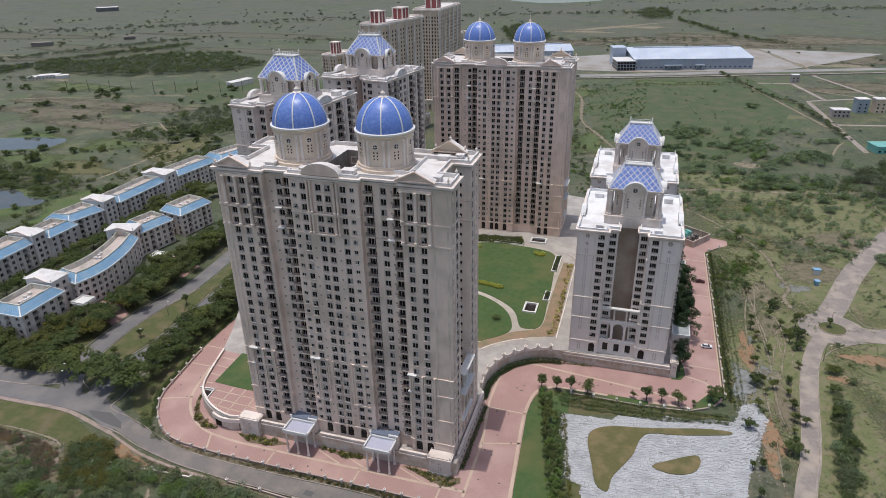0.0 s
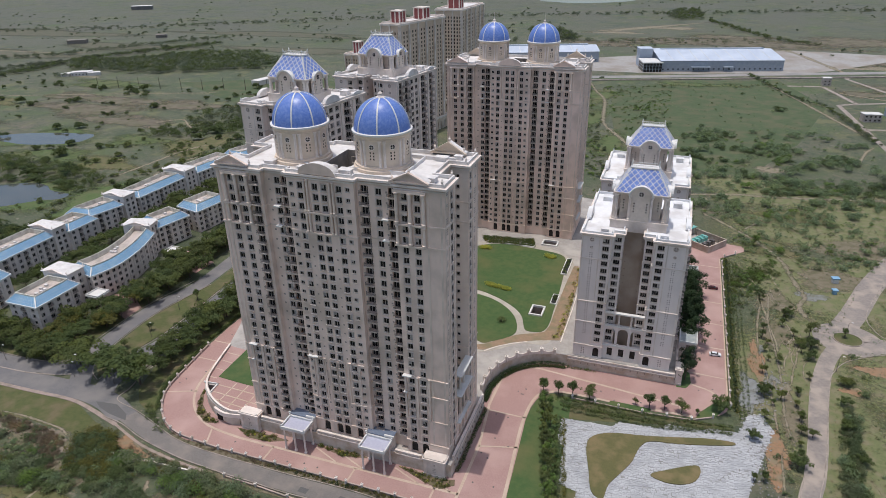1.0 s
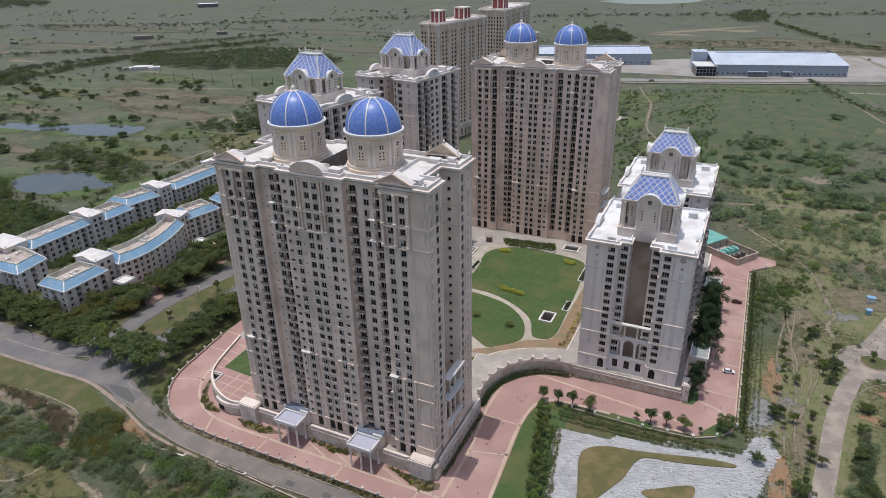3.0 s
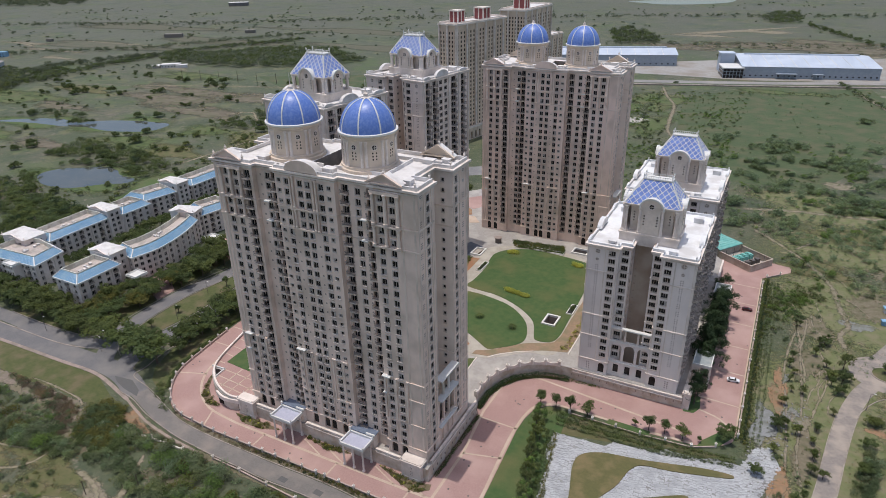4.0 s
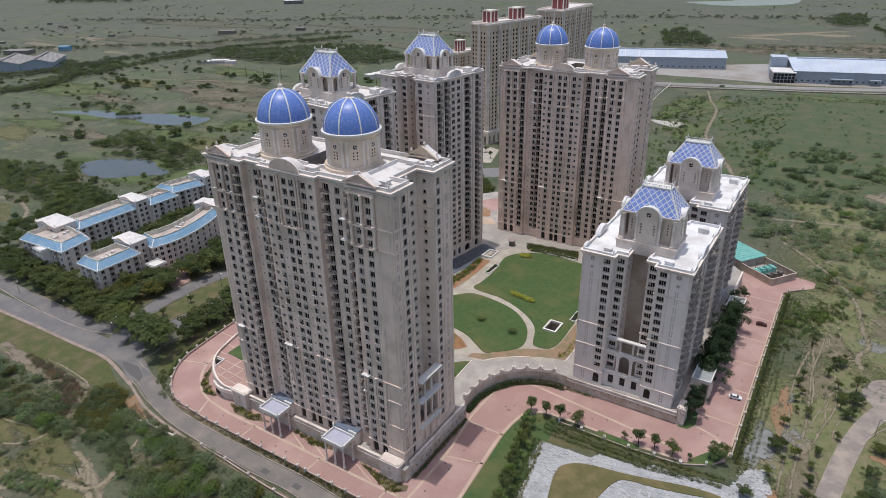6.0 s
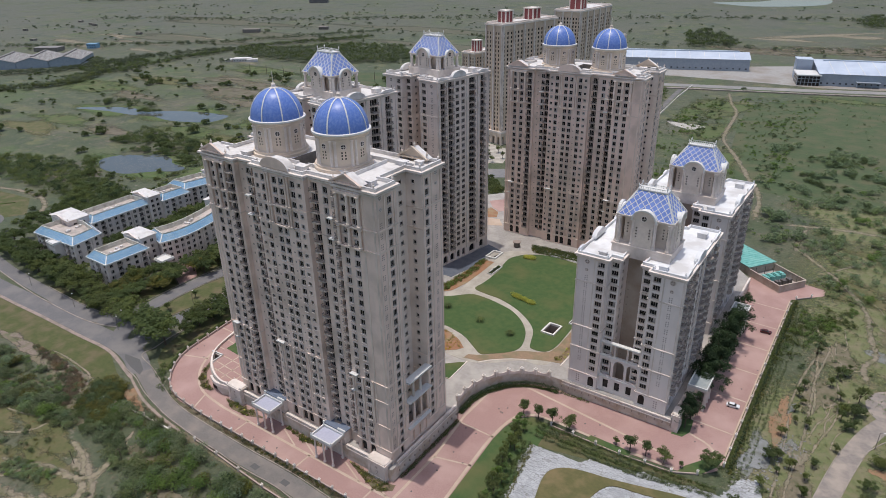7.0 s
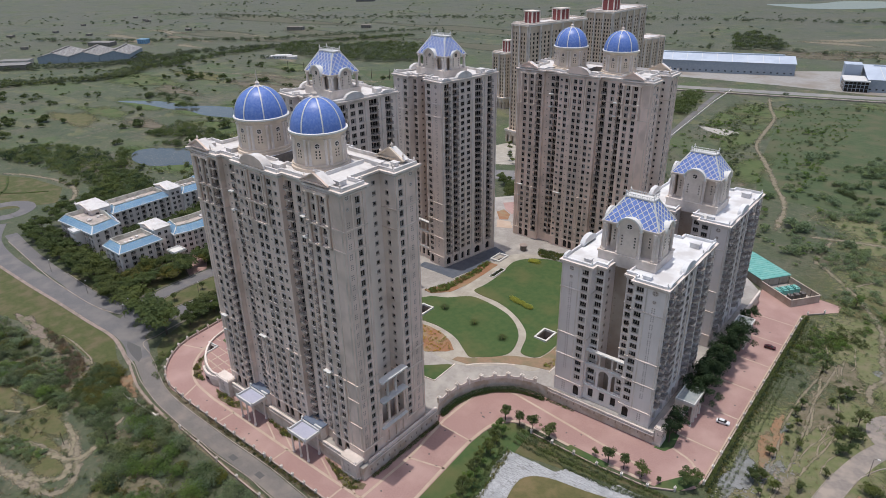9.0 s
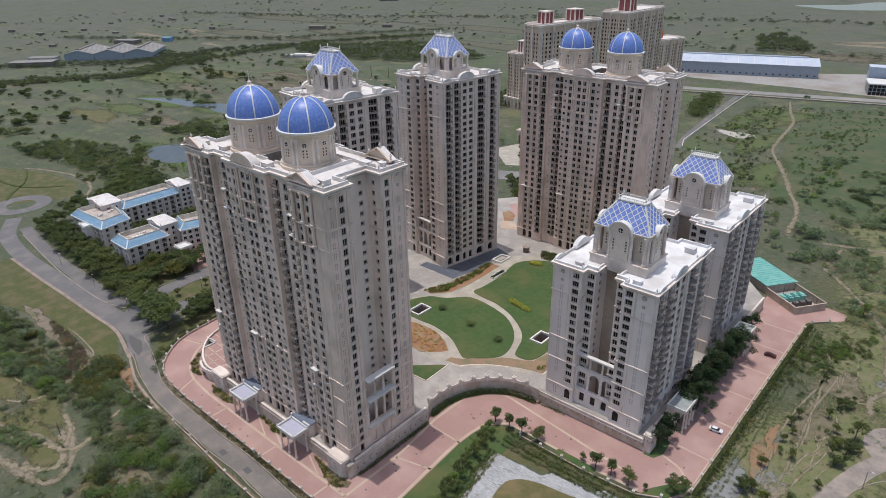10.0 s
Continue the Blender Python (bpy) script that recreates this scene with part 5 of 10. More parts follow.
PODIUM = ([(-118.0, 143.6), (-42.6, 143.6), (-42.6, 179.0)]
          + spline([(-44.0, 181.0), (-44.4, 188.5), (-43.4, 194.3), (-41.4, 199.2), (-38.3, 204.0), (-34.5, 207.7), (-30.0, 210.4), (-25.0, 212.0), (-19.6, 212.6)], k=4)
          + [(19.8, 213.2), (20.0, 330.0), (-20.0, 378.0), (-110.0, 398.0), (-165.0, 330.0), (-163.0, 215.0), (-152.0, 190.0)]
          + spline([(-147.5, 177.0), (-143.5, 161.0), (-140.5, 153.5), (-135.0, 148.0), (-128.4, 144.2), (-121.6, 142.4)], k=3))
PITS = [(-37.3, 240.4, 2.2, 3.4), (-89.6, 225.4, 2.4, 3.5), (-92.4, 287.6, 2.1, 3.5), (-45.5, 309.5, 3.4, 2.4)]
pod = MB()
holes = [[(x - a, y - b), (x - a, y + b), (x + a, y + b), (x + a, y - b)] for x, y, a, b in PITS] + [[(-139.3, 153.4), (-135.9, 153.7), (-135.5, 150.2)]]
loops = [PODIUM] + holes
flat = [p for lp in loops for p in lp]
for tri in geometry.tessellate_polygon([[Vector((x, y, 0)) for x, y in lp] for lp in loops]):
    p = [flat[i] for i in tri]
    s = (p[1][0] - p[0][0]) * (p[2][1] - p[0][1]) - (p[1][1] - p[0][1]) * (p[2][0] - p[0][0])
    p = p if s > 0 else p[::-1]
    pod.face([(x, y, 5.0) for x, y in p], 0)
for i, (x, y) in enumerate(PODIUM):
    x2, y2 = PODIUM[(i + 1) % len(PODIUM)]
    pod.face([(x, y, 0), (x2, y2, 0), (x2, y2, 5.0), (x, y, 5.0)], 1)
for hole in holes:
    for i in range(len(hole)):
        (x, y), (x2, y2) = hole[i], hole[(i + 1) % len(hole)]
        pod.face([(x, y, 1.0), (x2, y2, 1.0), (x2, y2, 5.0), (x, y, 5.0)], 2)
    # near-black floor: the shade down the well is put into its colour
    pod.face([(x, y, 1.0) for x, y in hole[::-1]], 3)
solid("podium", pod, [GREYP, RETAIN, BSLAB, TYREBLACK], "raised grey-paved podium with cream retaining walls", "podium", kind="structure")
for x, y, a, b in PITS:
    rim = MB()
    for x0, y0, x1, y1 in ((x - a - 0.7, y - b - 0.7, x + a + 0.7, y - b), (x - a - 0.7, y + b, x + a + 0.7, y + b + 0.7), (x - a - 0.7, y - b, x - a, y + b), (x + a, y - b, x + a + 0.7, y + b)):
        rim.box(x0, y0, 5.0, x1, y1, 5.9)
    solid("light_well_kerb", rim, PAINT, "white kerb round a basement light well", "light well", "light wells in the garden")

PINK_OUT = spline([(-161.0, 215.0), (-161.5, 196.0), (-160.8, 180.0), (-159.0, 165.0), (-156.8, 151.0), (-150.5, 141.0), (-142.0, 134.2), (-132.0, 131.2)], k=4) + \
    [(-118.0, 131.6), (-90.0, 131.8), (-40.0, 131.8), (-23.6, 131.8), (-24.8, 143.0), (-26.2, 163.0), (-27.2, 177.0)] + \
    spline([(-27.0, 184.0), (-25.3, 190.5), (-21.5, 194.3), (-16.0, 195.8)], k=3) + \
    [(-5.0, 195.6), (10.2, 195.2), (26.5, 196.2)] + spline([(33.0, 198.5), (37.4, 203.0), (38.2, 209.0)], k=3) + \
    [(38.1, 329.0), (50.0, 341.0), (50.0, 347.0), (33.0, 350.0), (18.0, 345.0), (18.0, 216.0), (-24.0, 218.0), (-50.0, 203.0), (-50.0, 150.0), (-120.0, 148.0), (-138.0, 160.0), (-140.0, 215.0)]
sheet("driveway", PINK_OUT, 0.08, PINK, "pink paved driveway round the towers", "driveway")
lines = MB()


def line(pts, w=0.9, z=0.125):
    strip(lines, pts, w, z - 0.03, z)


line(spline([(-152, 196), (-151, 178), (-149, 165), (-146, 154), (-139, 145), (-129, 139.5), (-115, 137.8)], k=5) + [(-80, 137.8), (-60, 137.9), (-38.6, 138.1)])
line([(-38.6, 136), (-38.6, 160), (-41.2, 181)] + spline([(-41.0, 196), (-40.2, 202.8), (-36.2, 206.4), (-28.7, 207.4)], k=5) + [(-3.8, 204.4), (22.1, 201.2), (23.0, 196.4)])
line(spline([(-24.8, 134), (-26.0, 150), (-27.1, 163), (-27.9, 178), (-26.2, 191), (-20.5, 195.4), (-12, 196.1)], k=5) + [(10, 195.9), (26.2, 196.8)], 1.0)
for a, b in (((-72.3, 132), (-72.3, 137.8)), ((-102, 132), (-102, 137.8)), ((-124, 131.6), (-127, 138.8)), ((-156, 150), (-145, 154)), ((-159.6, 172), (-150, 172)), ((-38.6, 159.6), (-26.2, 163)), ((-40.8, 178), (-27.2, 177.8)), ((-160.6, 184), (-151, 184)), ((-46, 132), (-46, 138))):
    line([a, b], 0.6)
for y in (223, 243, 262, 281, 300, 318):
    line([(24.5, y), (38.0, y - 0.5)], 0.6)
line(spline([(38.0, 206), (32.5, 213.0), (24.3, 216.5), (24.4, 225)], k=4), 0.8)
line([(37.9, 210), (37.9, 328)], 0.5)
for x in (-60.5, -50, -88.5, -79):
    line([(x, 142.0), (x + 9, 138.3)], 0.5)
solid("driveway_lines", lines, CREAMP, "cream paver bands set into the pink paving", "paving", kind="structure")
covers = MB()
for i in range(46):
    x, y = rnd.choice([(rnd.uniform(-120, -40), rnd.uniform(132.8, 137)), (rnd.uniform(25, 37), rnd.uniform(212, 325)), (rnd.uniform(-38, -29), rnd.uniform(140, 195)), (rnd.uniform(-20, 20), rnd.uniform(197, 203)), (rnd.uniform(-157, -147), rnd.uniform(146, 195))])
    covers.lathe([(0.32, 0.08), (0.32, 0.14)], x, y, 8)
solid("drain_covers", covers, RAIL, "small dark drain covers in the paving", "drain cover", kind="stuff")

# asphalt road past the front, junction, left road, avenue
road = MB()
strip(road, spline([(-10, 124.0), (-50, 125.0), (-71, 125.8), (-88, 125.5), (-99, 125.5), (-110, 125.7), (-121, 126.1), (-128, 126.6), (-135, 127.6), (-142, 129.3), (-149, 131.4), (-158, 134.2), (-162, 135.6)], k=6), 6.1, 0.0, 0.07)
solid("road", road, ASPH_D, "dusty brownish asphalt road past the front", "road", kind="structure")
road = MB()
strip(road, spline([(-160, 133.5), (-172, 138.5), (-186, 140.2), (-206, 139.4), (-234, 138.5), (-262, 137.0), (-300, 136.0), (-335, 140.0), (-362, 152.0)], k=6), 8.6, 0.0, 0.075)
strip(road, spline([(-176, 138.5), (-181, 148.0), (-182.0, 164.0), (-179.0, 184.0), (-181.0, 221.0), (-184.0, 290.0), (-188, 380)], k=6), 8.4, 0.0, 0.072)
strip(road, spline([(-190, 142), (-200.0, 156.0), (-203.5, 170.0), (-204.6, 190.0), (-203.0, 205.0), (-199.0, 225.0), (-203, 290), (-208, 380)], k=6), 8.0, 0.0, 0.068)
strip(road, spline([(-196, 151), (-204, 148.6), (-216, 146.6), (-236, 145.6), (-262, 145.8), (-300, 147.0), (-340, 151.0)], k=6), 6.6, 0.0, 0.066)
circ = [(-384 + 13 * math.cos(a), 163 + 13 * math.sin(a)) for a in np.linspace(0, 2 * math.pi, 33)]
strip(road, circ, 9.0, 0.0, 0.078)
solid("road", road, ASPH, "grey asphalt road with a junction", "road", kind="structure")
FARASPH = mat("greyer_asphalt", (0.20, 0.195, 0.195), (0.17, 0.165, 0.165), 1.5, 0.9, 0.2, c=(0.24, 0.225, 0.21), cscale=14)
NEWTAR = mat("fresh_tar", (0.118, 0.115, 0.113), (0.100, 0.098, 0.097), 0.4, 0.9, 0.3, c=(0.11, 0.105, 0.10), cscale=2)
for x, y in ((-83.1, 124.6), (-70.1, 125.2)):
    sheet("road_patch", [(x - 1.5, y - 0.9), (x + 1.4, y - 1.0), (x + 1.5, y + 0.9), (x - 1.4, y + 1.0)], 0.092, NEWTAR, "dark square repair in the asphalt", "road patch", 0.03)
kerbs = MB()
strip(kerbs, spline([(-10, 120.9), (-59, 121.7), (-71.6, 122.4), (-88, 121.8), (-99, 122.2), (-110, 122.4), (-121, 123.0), (-127, 123.4), (-135, 124.6), (-147, 127.0), (-158, 130.4), (-166, 131.4)], k=6), 0.35, 0.0, 0.4)
strip(kerbs, spline([(-10, 127.2), (-50, 128.3), (-70, 129.2), (-90, 128.8), (-103, 128.8), (-114, 128.8), (-126, 129.3), (-134.5, 130.4), (-141, 132.2), (-152, 135.9), (-160, 138.2), (-170, 140.6), (-170.5, 147.0), (-172, 156.0), (-173, 180.0), (-176, 220.0)], k=6), 0.3, 0.0, 0.22)
strip(kerbs, spline([(-330, 146.2), (-270, 141.9), (-241, 141.5), (-218, 142.2), (-205, 144.6), (-199, 147.0)], k=5), 0.5, 0.0, 0.2)
strip(kerbs, spline([(-262, 149.4), (-236, 149.2), (-217, 150.2), (-208, 153.0), (-208.5, 165.0), (-209.4, 190.0), (-208, 205.0), (-204, 225.0)], k=6), 0.3, 0.0, 0.22)
strip(kerbs, spline([(-186, 148), (-187.0, 164.0), (-184.5, 184.0), (-186, 221.0)], k=5), 0.3, 0.0, 0.22)
strip(kerbs, spline([(-186.5, 147.5), (-194.0, 153.0), (-198.4, 168.0), (-199.8, 190.0), (-198, 205.0), (-194.0, 225.0)], k=5), 0.3, 0.0, 0.22)
solid("kerb", kerbs, KERB, "pale concrete kerbs", "kerb", kind="structure")
foot_mb = MB()
strip(foot_mb, spline([(-300, 130.9), (-262, 132.0), (-234, 133.3), (-206, 134.2), (-186, 135.0), (-174, 133.0), (-166, 131.0), (-160, 129.6)], k=5), 1.5, 0.0, 0.2)
strip(foot_mb, spline([(-160, 129.6), (-150, 126.2), (-143, 124.2), (-135, 122.9), (-127, 122.0), (-116, 121.4)], k=5), 0.9, 0.0, 0.12)
FOOT = mat("dusty_footpath", (0.355, 0.275, 0.235), (0.285, 0.222, 0.19), 0.7, 0.9, 0.2, c=(0.225, 0.185, 0.15), cscale=4)
solid("footpath", foot_mb, FOOT, "dusty pinkish footpath beside the road", "footpath", kind="structure")
sheet("road_patch", [(-176.5, 137.2), (-168.0, 138.4), (-160.6, 135.2), (-158.4, 132.4), (-166.4, 133.4), (-172.6, 135.0)], 0.096, NEWTAR, "darker asphalt across the junction's mouth", "road patch", 0.02)
back_road = MB()
strip(back_road, spline([(-260, 372), (-215, 388), (-168, 410), (-130, 438), (-100, 470)], k=5), 19, 0.0, 0.064)
solid("road", back_road, FARASPH, "grey asphalt road behind the towers", "road", kind="structure")
sheet("forecourt", [(-134.0, 352.0), (-125.0, 362.0), (-112.0, 352.0), (-120.0, 340.0), (-127.0, 344.0)], 5.05, PINK, "pink paved court behind the tall towers", "forecourt", 0.03)
sheet("planting_bed", [(-127.6, 343.4), (-120.4, 339.2), (-117.0, 332.0), (-121.0, 329.0), (-129.0, 338.0)], 5.07, SOIL, "bed of brown dry shrubs behind the tall tower", "flower bed", 0.03)
sheet("forecourt", [(-122.0, 328.4), (-114.0, 330.0), (-108.0, 323.0), (-116.0, 319.0)], 5.05, CREAMP, "buff paved strip behind the tall tower", "forecourt", 0.03)
sheet("garden_paths", [(-190, 424), (-172, 434), (-182, 466), (-214, 476), (-222, 452)], 0.05, PALEP, "pale paved garden before the distant tower", "path", 0.03)
sheet("median_grass", [(-187.4, 149), (-187.6, 164), (-185.0, 184), (-186.6, 221), (-189, 300), (-197, 300), (-193.6, 225), (-197.6, 205), (-199.4, 190), (-198.0, 168), (-193.6, 154)], 0.14, VERGE, "green grass strip between the carriageways", "grass", 0.1)
sheet("verge", [(-300, 130.6), (-234, 132.6), (-206, 134.0), (-183, 134.6), (-168, 128.5), (-160, 126.5), (-168, 121), (-190, 122), (-220, 118), (-260, 108), (-300, 100)], 0.04, VERGE, "green grass verge beside the road", "grass", 0.03)
sheet("planting_strip", [(-163.0, 215), (-162.6, 196), (-162, 180), (-160.6, 165), (-158.4, 151), (-152, 140.6), (-153.5, 138.2), (-161.5, 142), (-167, 148), (-171, 160), (-172, 180), (-174.5, 215)], 0.10, VERGE, "planted green strip beside the driveway", "grass", 0.08)
sheet("avenue_verge", [(-210, 153), (-217, 150.6), (-240, 149.6), (-262, 149.8), (-262, 162), (-233, 164), (-224, 200), (-224, 330), (-213, 330), (-210, 225)], 0.03, VERGE, "shaded grass under the avenue trees", "grass", 0.02)
sheet("entrance_paving", [(-231, 192), (-220, 190), (-210, 186), (-210, 196), (-222, 204), (-231, 205)], 0.09, PINK, "pink paved entrance court", "paving", 0.06)
sheet("entrance_paving", [(-231, 240), (-218, 236), (-209, 232), (-208, 245), (-222, 252), (-236, 252)], 0.09, PINK, "pink paved entrance court", "paving", 0.06)

# right-hand road
rr = MB()
strip(rr, spline([(52, 140), (59, 169.8), (61.4, 178.5), (64.2, 193.0), (66.4, 208.0), (68.8, 223.0), (71.4, 236.0), (75.0, 248.0), (79.0, 257.0)], k=6), 6.0, 0.0, 0.07)
strip(rr, spline([(83, 272), (90.5, 288), (97, 304), (103.3, 319), (118, 348), (146, 396)], k=6), 10.0, 0.0, 0.068)
strip(rr, [(84.8 + 9.0 * math.cos(a), 266 + 8.6 * math.sin(a)) for a in np.linspace(0, 2 * math.pi, 37)], 7.6, 0.0, 0.076)
strip(rr, spline([(88, 264), (98, 264.4), (116, 266), (150, 272)], k=5), 11.0, 0.0, 0.072)
solid("road", rr, DIRTRD, "dusty pale lane with a turning circle", "road", kind="structure")
rk = MB()
strip(rk, spline([(55.4, 140), (61.7, 170.6), (63.8, 178.8), (66.6, 192.4), (69.1, 207.3), (71.9, 224.0), (74.4, 236.1), (75.8, 239.8), (79.5, 246.2), (85.2, 251.6), (96.6, 258.0), (112, 260)], k=6), 0.3, 0.0, 0.2)
strip(rk, spline([(48.8, 140), (56.4, 169.2), (58.2, 177.3), (61.3, 193.5), (63.4, 208.6), (65.4, 222.0), (67.8, 235.0)], k=6), 0.22, 0.0, 0.14)
strip(rk, spline([(108.5, 322), (101.6, 305.7), (95.6, 289.0), (95.6, 279.0), (99.6, 271.0), (112, 271.6)], k=6), 0.3, 0.0, 0.2)
strip(rk, [(84.8 + 5.3 * math.cos(a), 266 + 5.0 * math.sin(a)) for a in np.linspace(0, 2 * math.pi, 29)], 0.35, 0.0, 0.3)
solid("kerb", rk, KERB, "pale concrete kerbs", "kerb", kind="structure")
sheet("traffic_island", [(84.8 + 5.1 * math.cos(a), 266 + 4.8 * math.sin(a)) for a in np.linspace(0, 2 * math.pi, 25)[:-1]], 0.2, VERGE, "round grassy traffic island", "traffic island", 0.15)

# white stone yard with olive lawns
YARD_P = [(-15.5, 182.0), (1.0, 183.0), (3.0, 186.0), (16.0, 187.0), (18.5, 190.0), (30.0, 190.5), (32, 192.4), (41.0, 193.0), (44.0, 203.0), (48.5, 205.5), (52.0, 197.0), (48.0, 186.0), (45.6, 176.0), (42.8, 168.0), (40, 150), (36, 138), (-4.0, 138.0), (-5.8, 150.5), (-11, 152), (-12.5, 168), (-15.0, 171)]
yard = sheet("yard", YARD_P, 0.06, YARDB, "pale grey gravel bed of a stone yard", "yard")
LAWN1 = spline([(-1.5, 152.0), (-3.4, 160.0), (-5.6, 170.0), (-4.6, 175.6), (1.0, 179.4), (12.0, 181.6), (22.0, 184.2), (31.0, 186.6), (38.8, 187.4), (38.6, 185.8), (31.0, 183.4), (22.0, 181.0), (14.0, 179.6), (11.0, 176.4), (9.6, 171.6), (8.6, 167.6), (5.4, 161.0), (3.0, 156.0), (2.0, 150.0)], True, 4)
LAWN2 = spline([(14.6, 164.4), (20.0, 168.4), (27.6, 172.8), (29.0, 170.0), (27.4, 165.8), (24.0, 163.4), (19.0, 162.6)], True, 4)
sheet("yard_lawn", LAWN1, 0.34, DRYLAWN, "olive-green lawn shaped like a curving bay", "lawn", 0.3)
sheet("yard_lawn", LAWN2, 0.34, DRYLAWN, "small olive-green lawn island", "lawn", 0.3)


def inside(p, poly):
    c = False
    for i in range(len(poly)):
        (x1, y1), (x2, y2) = poly[i], poly[i - 1]
        if (y1 > p[1]) != (y2 > p[1]) and p[0] < (x2 - x1) * (p[1] - y1) / (y2 - y1) + x1:
            c = not c
    return c


stones = MB()
near_stones = []
for j in range(100):
    y = 140 + j * 0.66
    x = -16 + rnd.uniform(0, 1)
    while x < 52:
        w = rnd.uniform(0.8, 1.5)
        up = rnd.uniform(-0.22, 0.22)
        c = (x + w / 2, y + 0.3)
        if inside(c, YARD_P) and not inside(c, LAWN1) and not inside(c, LAWN2) and rnd.random() > 0.06:
            if x > 36.0 and y > 158.0 and len(near_stones) < 260:
                near_stones.append((x, y + up, w))
            else:
                stones.box(x, y + up, 0.05, x + w * rnd.uniform(0.78, 0.95), y + up + rnd.uniform(0.5, 0.72), 0.10 + rnd.uniform(0, 0.07))
        x += w
part("yard_stones", stones, YARD, yard, "rows of white stone slabs laid in the yard", kind="stuff")

# blue-grey tile darkened by the tall tower's cast shadow, put into the colour
SHADOWP = mat("shadowed_blue_tile", (0.105, 0.120, 0.150), (0.085, 0.098, 0.125), 0.8, 0.6, 0.15, c=(0.13, 0.142, 0.168), cscale=5)
EARTH = mat("worn_orange_earth", (0.31, 0.21, 0.135), (0.25, 0.175, 0.115), 0.8, 0.95, 0.4, c=(0.20, 0.17, 0.10), cscale=4)
# garden on the podium
lawn_a = spline([(-99.0, 229.0), (-94.7, 236.9), (-88.1, 240.6), (-80.9, 247.6), (-73.9, 248.4), (-65.3, 247.0), (-58.0, 244.7), (-51.3, 240.2), (-45.7, 233.8), (-42.6, 226.4), (-42.1, 220.9), (-44.6, 216.6), (-49.3, 212.5), (-52.5, 210.2), (-57.7, 213.0), (-64.2, 217.0), (-71.1, 219.1), (-77.8, 219.9), (-86.0, 219.4), (-97.0, 220.6)], True, 5)
lawn_b = spline([(-82.3, 253.2), (-81.8, 259.0), (-81.6, 267.0), (-82.2, 276.0), (-83.6, 282.0), (-84.0, 289.0), (-80.4, 295.6), (-73.0, 300.6), (-64.0, 302.0), (-54.0, 301.4), (-42.0, 299.6), (-36.4, 297.0), (-34.0, 291.0), (-32.4, 275.0), (-31.2, 256.0), (-30.8, 244.0), (-30.4, 233.0), (-31.2, 227.0), (-33.8, 224.4), (-38.4, 224.4), (-40.4, 228.4), (-42.4, 234.0), (-46.0, 239.2), (-52.8, 244.6), (-60.4, 248.6), (-68.1, 251.0), (-76.0, 251.6)], True, 5)
sheet_holes("garden_paths", spline([(-101, 226), (-97, 236), (-88, 250), (-91, 270), (-91.5, 290), (-84, 300), (-66, 306), (-50, 305.5), (-36, 299), (-29, 287), (-28, 262), (-27.5, 246), (-27, 226), (-29, 217), (-38, 214.5), (-47, 206.6), (-55, 203.4), (-70, 204), (-90, 209), (-100, 216)], True, 5), 5.05, PALEP, "pale buff garden paths", "path", 0.03, [PITS[0], PITS[1], PITS[2]])

sheet_holes("lawn", lawn_a, 5.20, LAWN, "mown green lawn with a few palms", "lawn", 0.2, [PITS[1]])
sheet_holes("lawn", lawn_b, 5.20, LAWN, "large mown green garden lawn", "lawn", 0.2, [PITS[0]])
sheet("lawn", [(-70.0, 188.6), (-59.3, 190.2), (-54.0, 190.8), (-54.2, 202.2), (-56.0, 201.4), (-63.4, 194.6)], 5.18, LAWN, "small mown green lawn corner", "lawn", 0.18)
sheet("gravel_path", [(-29.5, 288.0), (-30.1, 266.8), (-30.2, 245.4), (-30.0, 231.1), (-31.0, 226.0), (-34.0, 223.6), (-38.3, 221.8), (-41.4, 219.9), (-46.2, 215.2), (-51.8, 209.8), (-56.4, 207.4), (-56.8, 204.6), (-50.7, 205.8), (-47.1, 209.6), (-41.3, 214.2), (-33.0, 218.5), (-27.5, 220.4), (-24.2, 221.4), (-26.3, 229.9), (-26.3, 246.6), (-26.7, 267.8), (-27.3, 288.0)], 5.09, EARTH, "worn orange earth path along the lawns' edge", "path", 0.04)
BED_R = [(-26.3, 230.0), (-27.5, 223.0), (-24.1, 221.4), (-23.9, 233.0), (-24.2, 247.0), (-24.7, 268.4), (-24.4, 287.6), (-27.2, 286.8), (-26.7, 267.8), (-26.3, 246.6)]
sheet("flower_bed_soil", BED_R, 5.12, EARTH, "orange flower bed soil beside the earth path", "flower bed", 0.05)
sheet("flower_bed_soil", [(-92, 212.0), (-86, 216.3), (-79, 217.6), (-71.5, 216.8), (-65, 214.0), (-60.3, 210.2), (-62, 207.4), (-68.3, 202.6), (-76, 203.5), (-90, 206)], 5.10, SOIL, "reddish flower bed soil", "flower bed", 0.05)
sheet("flower_bed_soil", [(-101, 239.6), (-96.0, 251), (-95.0, 267), (-95.0, 281), (-88.6, 281), (-88.2, 268), (-88.2, 256), (-90, 246), (-96, 239.4)], 5.10, SOIL, "reddish flower bed soil", "flower bed", 0.05)
bkerb = MB()
strip(bkerb, [(-28.2, 298.4), (-23.9, 293.0), (-23.4, 245.0), (-23.5, 219.8)], 0.35, 5.0, 5.3)
strip(bkerb, spline([(-50.4, 204.9), (-47.0, 208.8), (-41.2, 213.4), (-36.0, 216.4)], k=3), 0.35, 5.0, 5.25)
strip(bkerb, [(-54.0, 203.0), (-53.6, 190.4), (-60.0, 189.8), (-70.0, 188.2)], 0.4, 5.0, 5.35)
solid("bed_kerb", bkerb, TRIM, "pale kerb round the flower beds", "kerb", kind="structure")
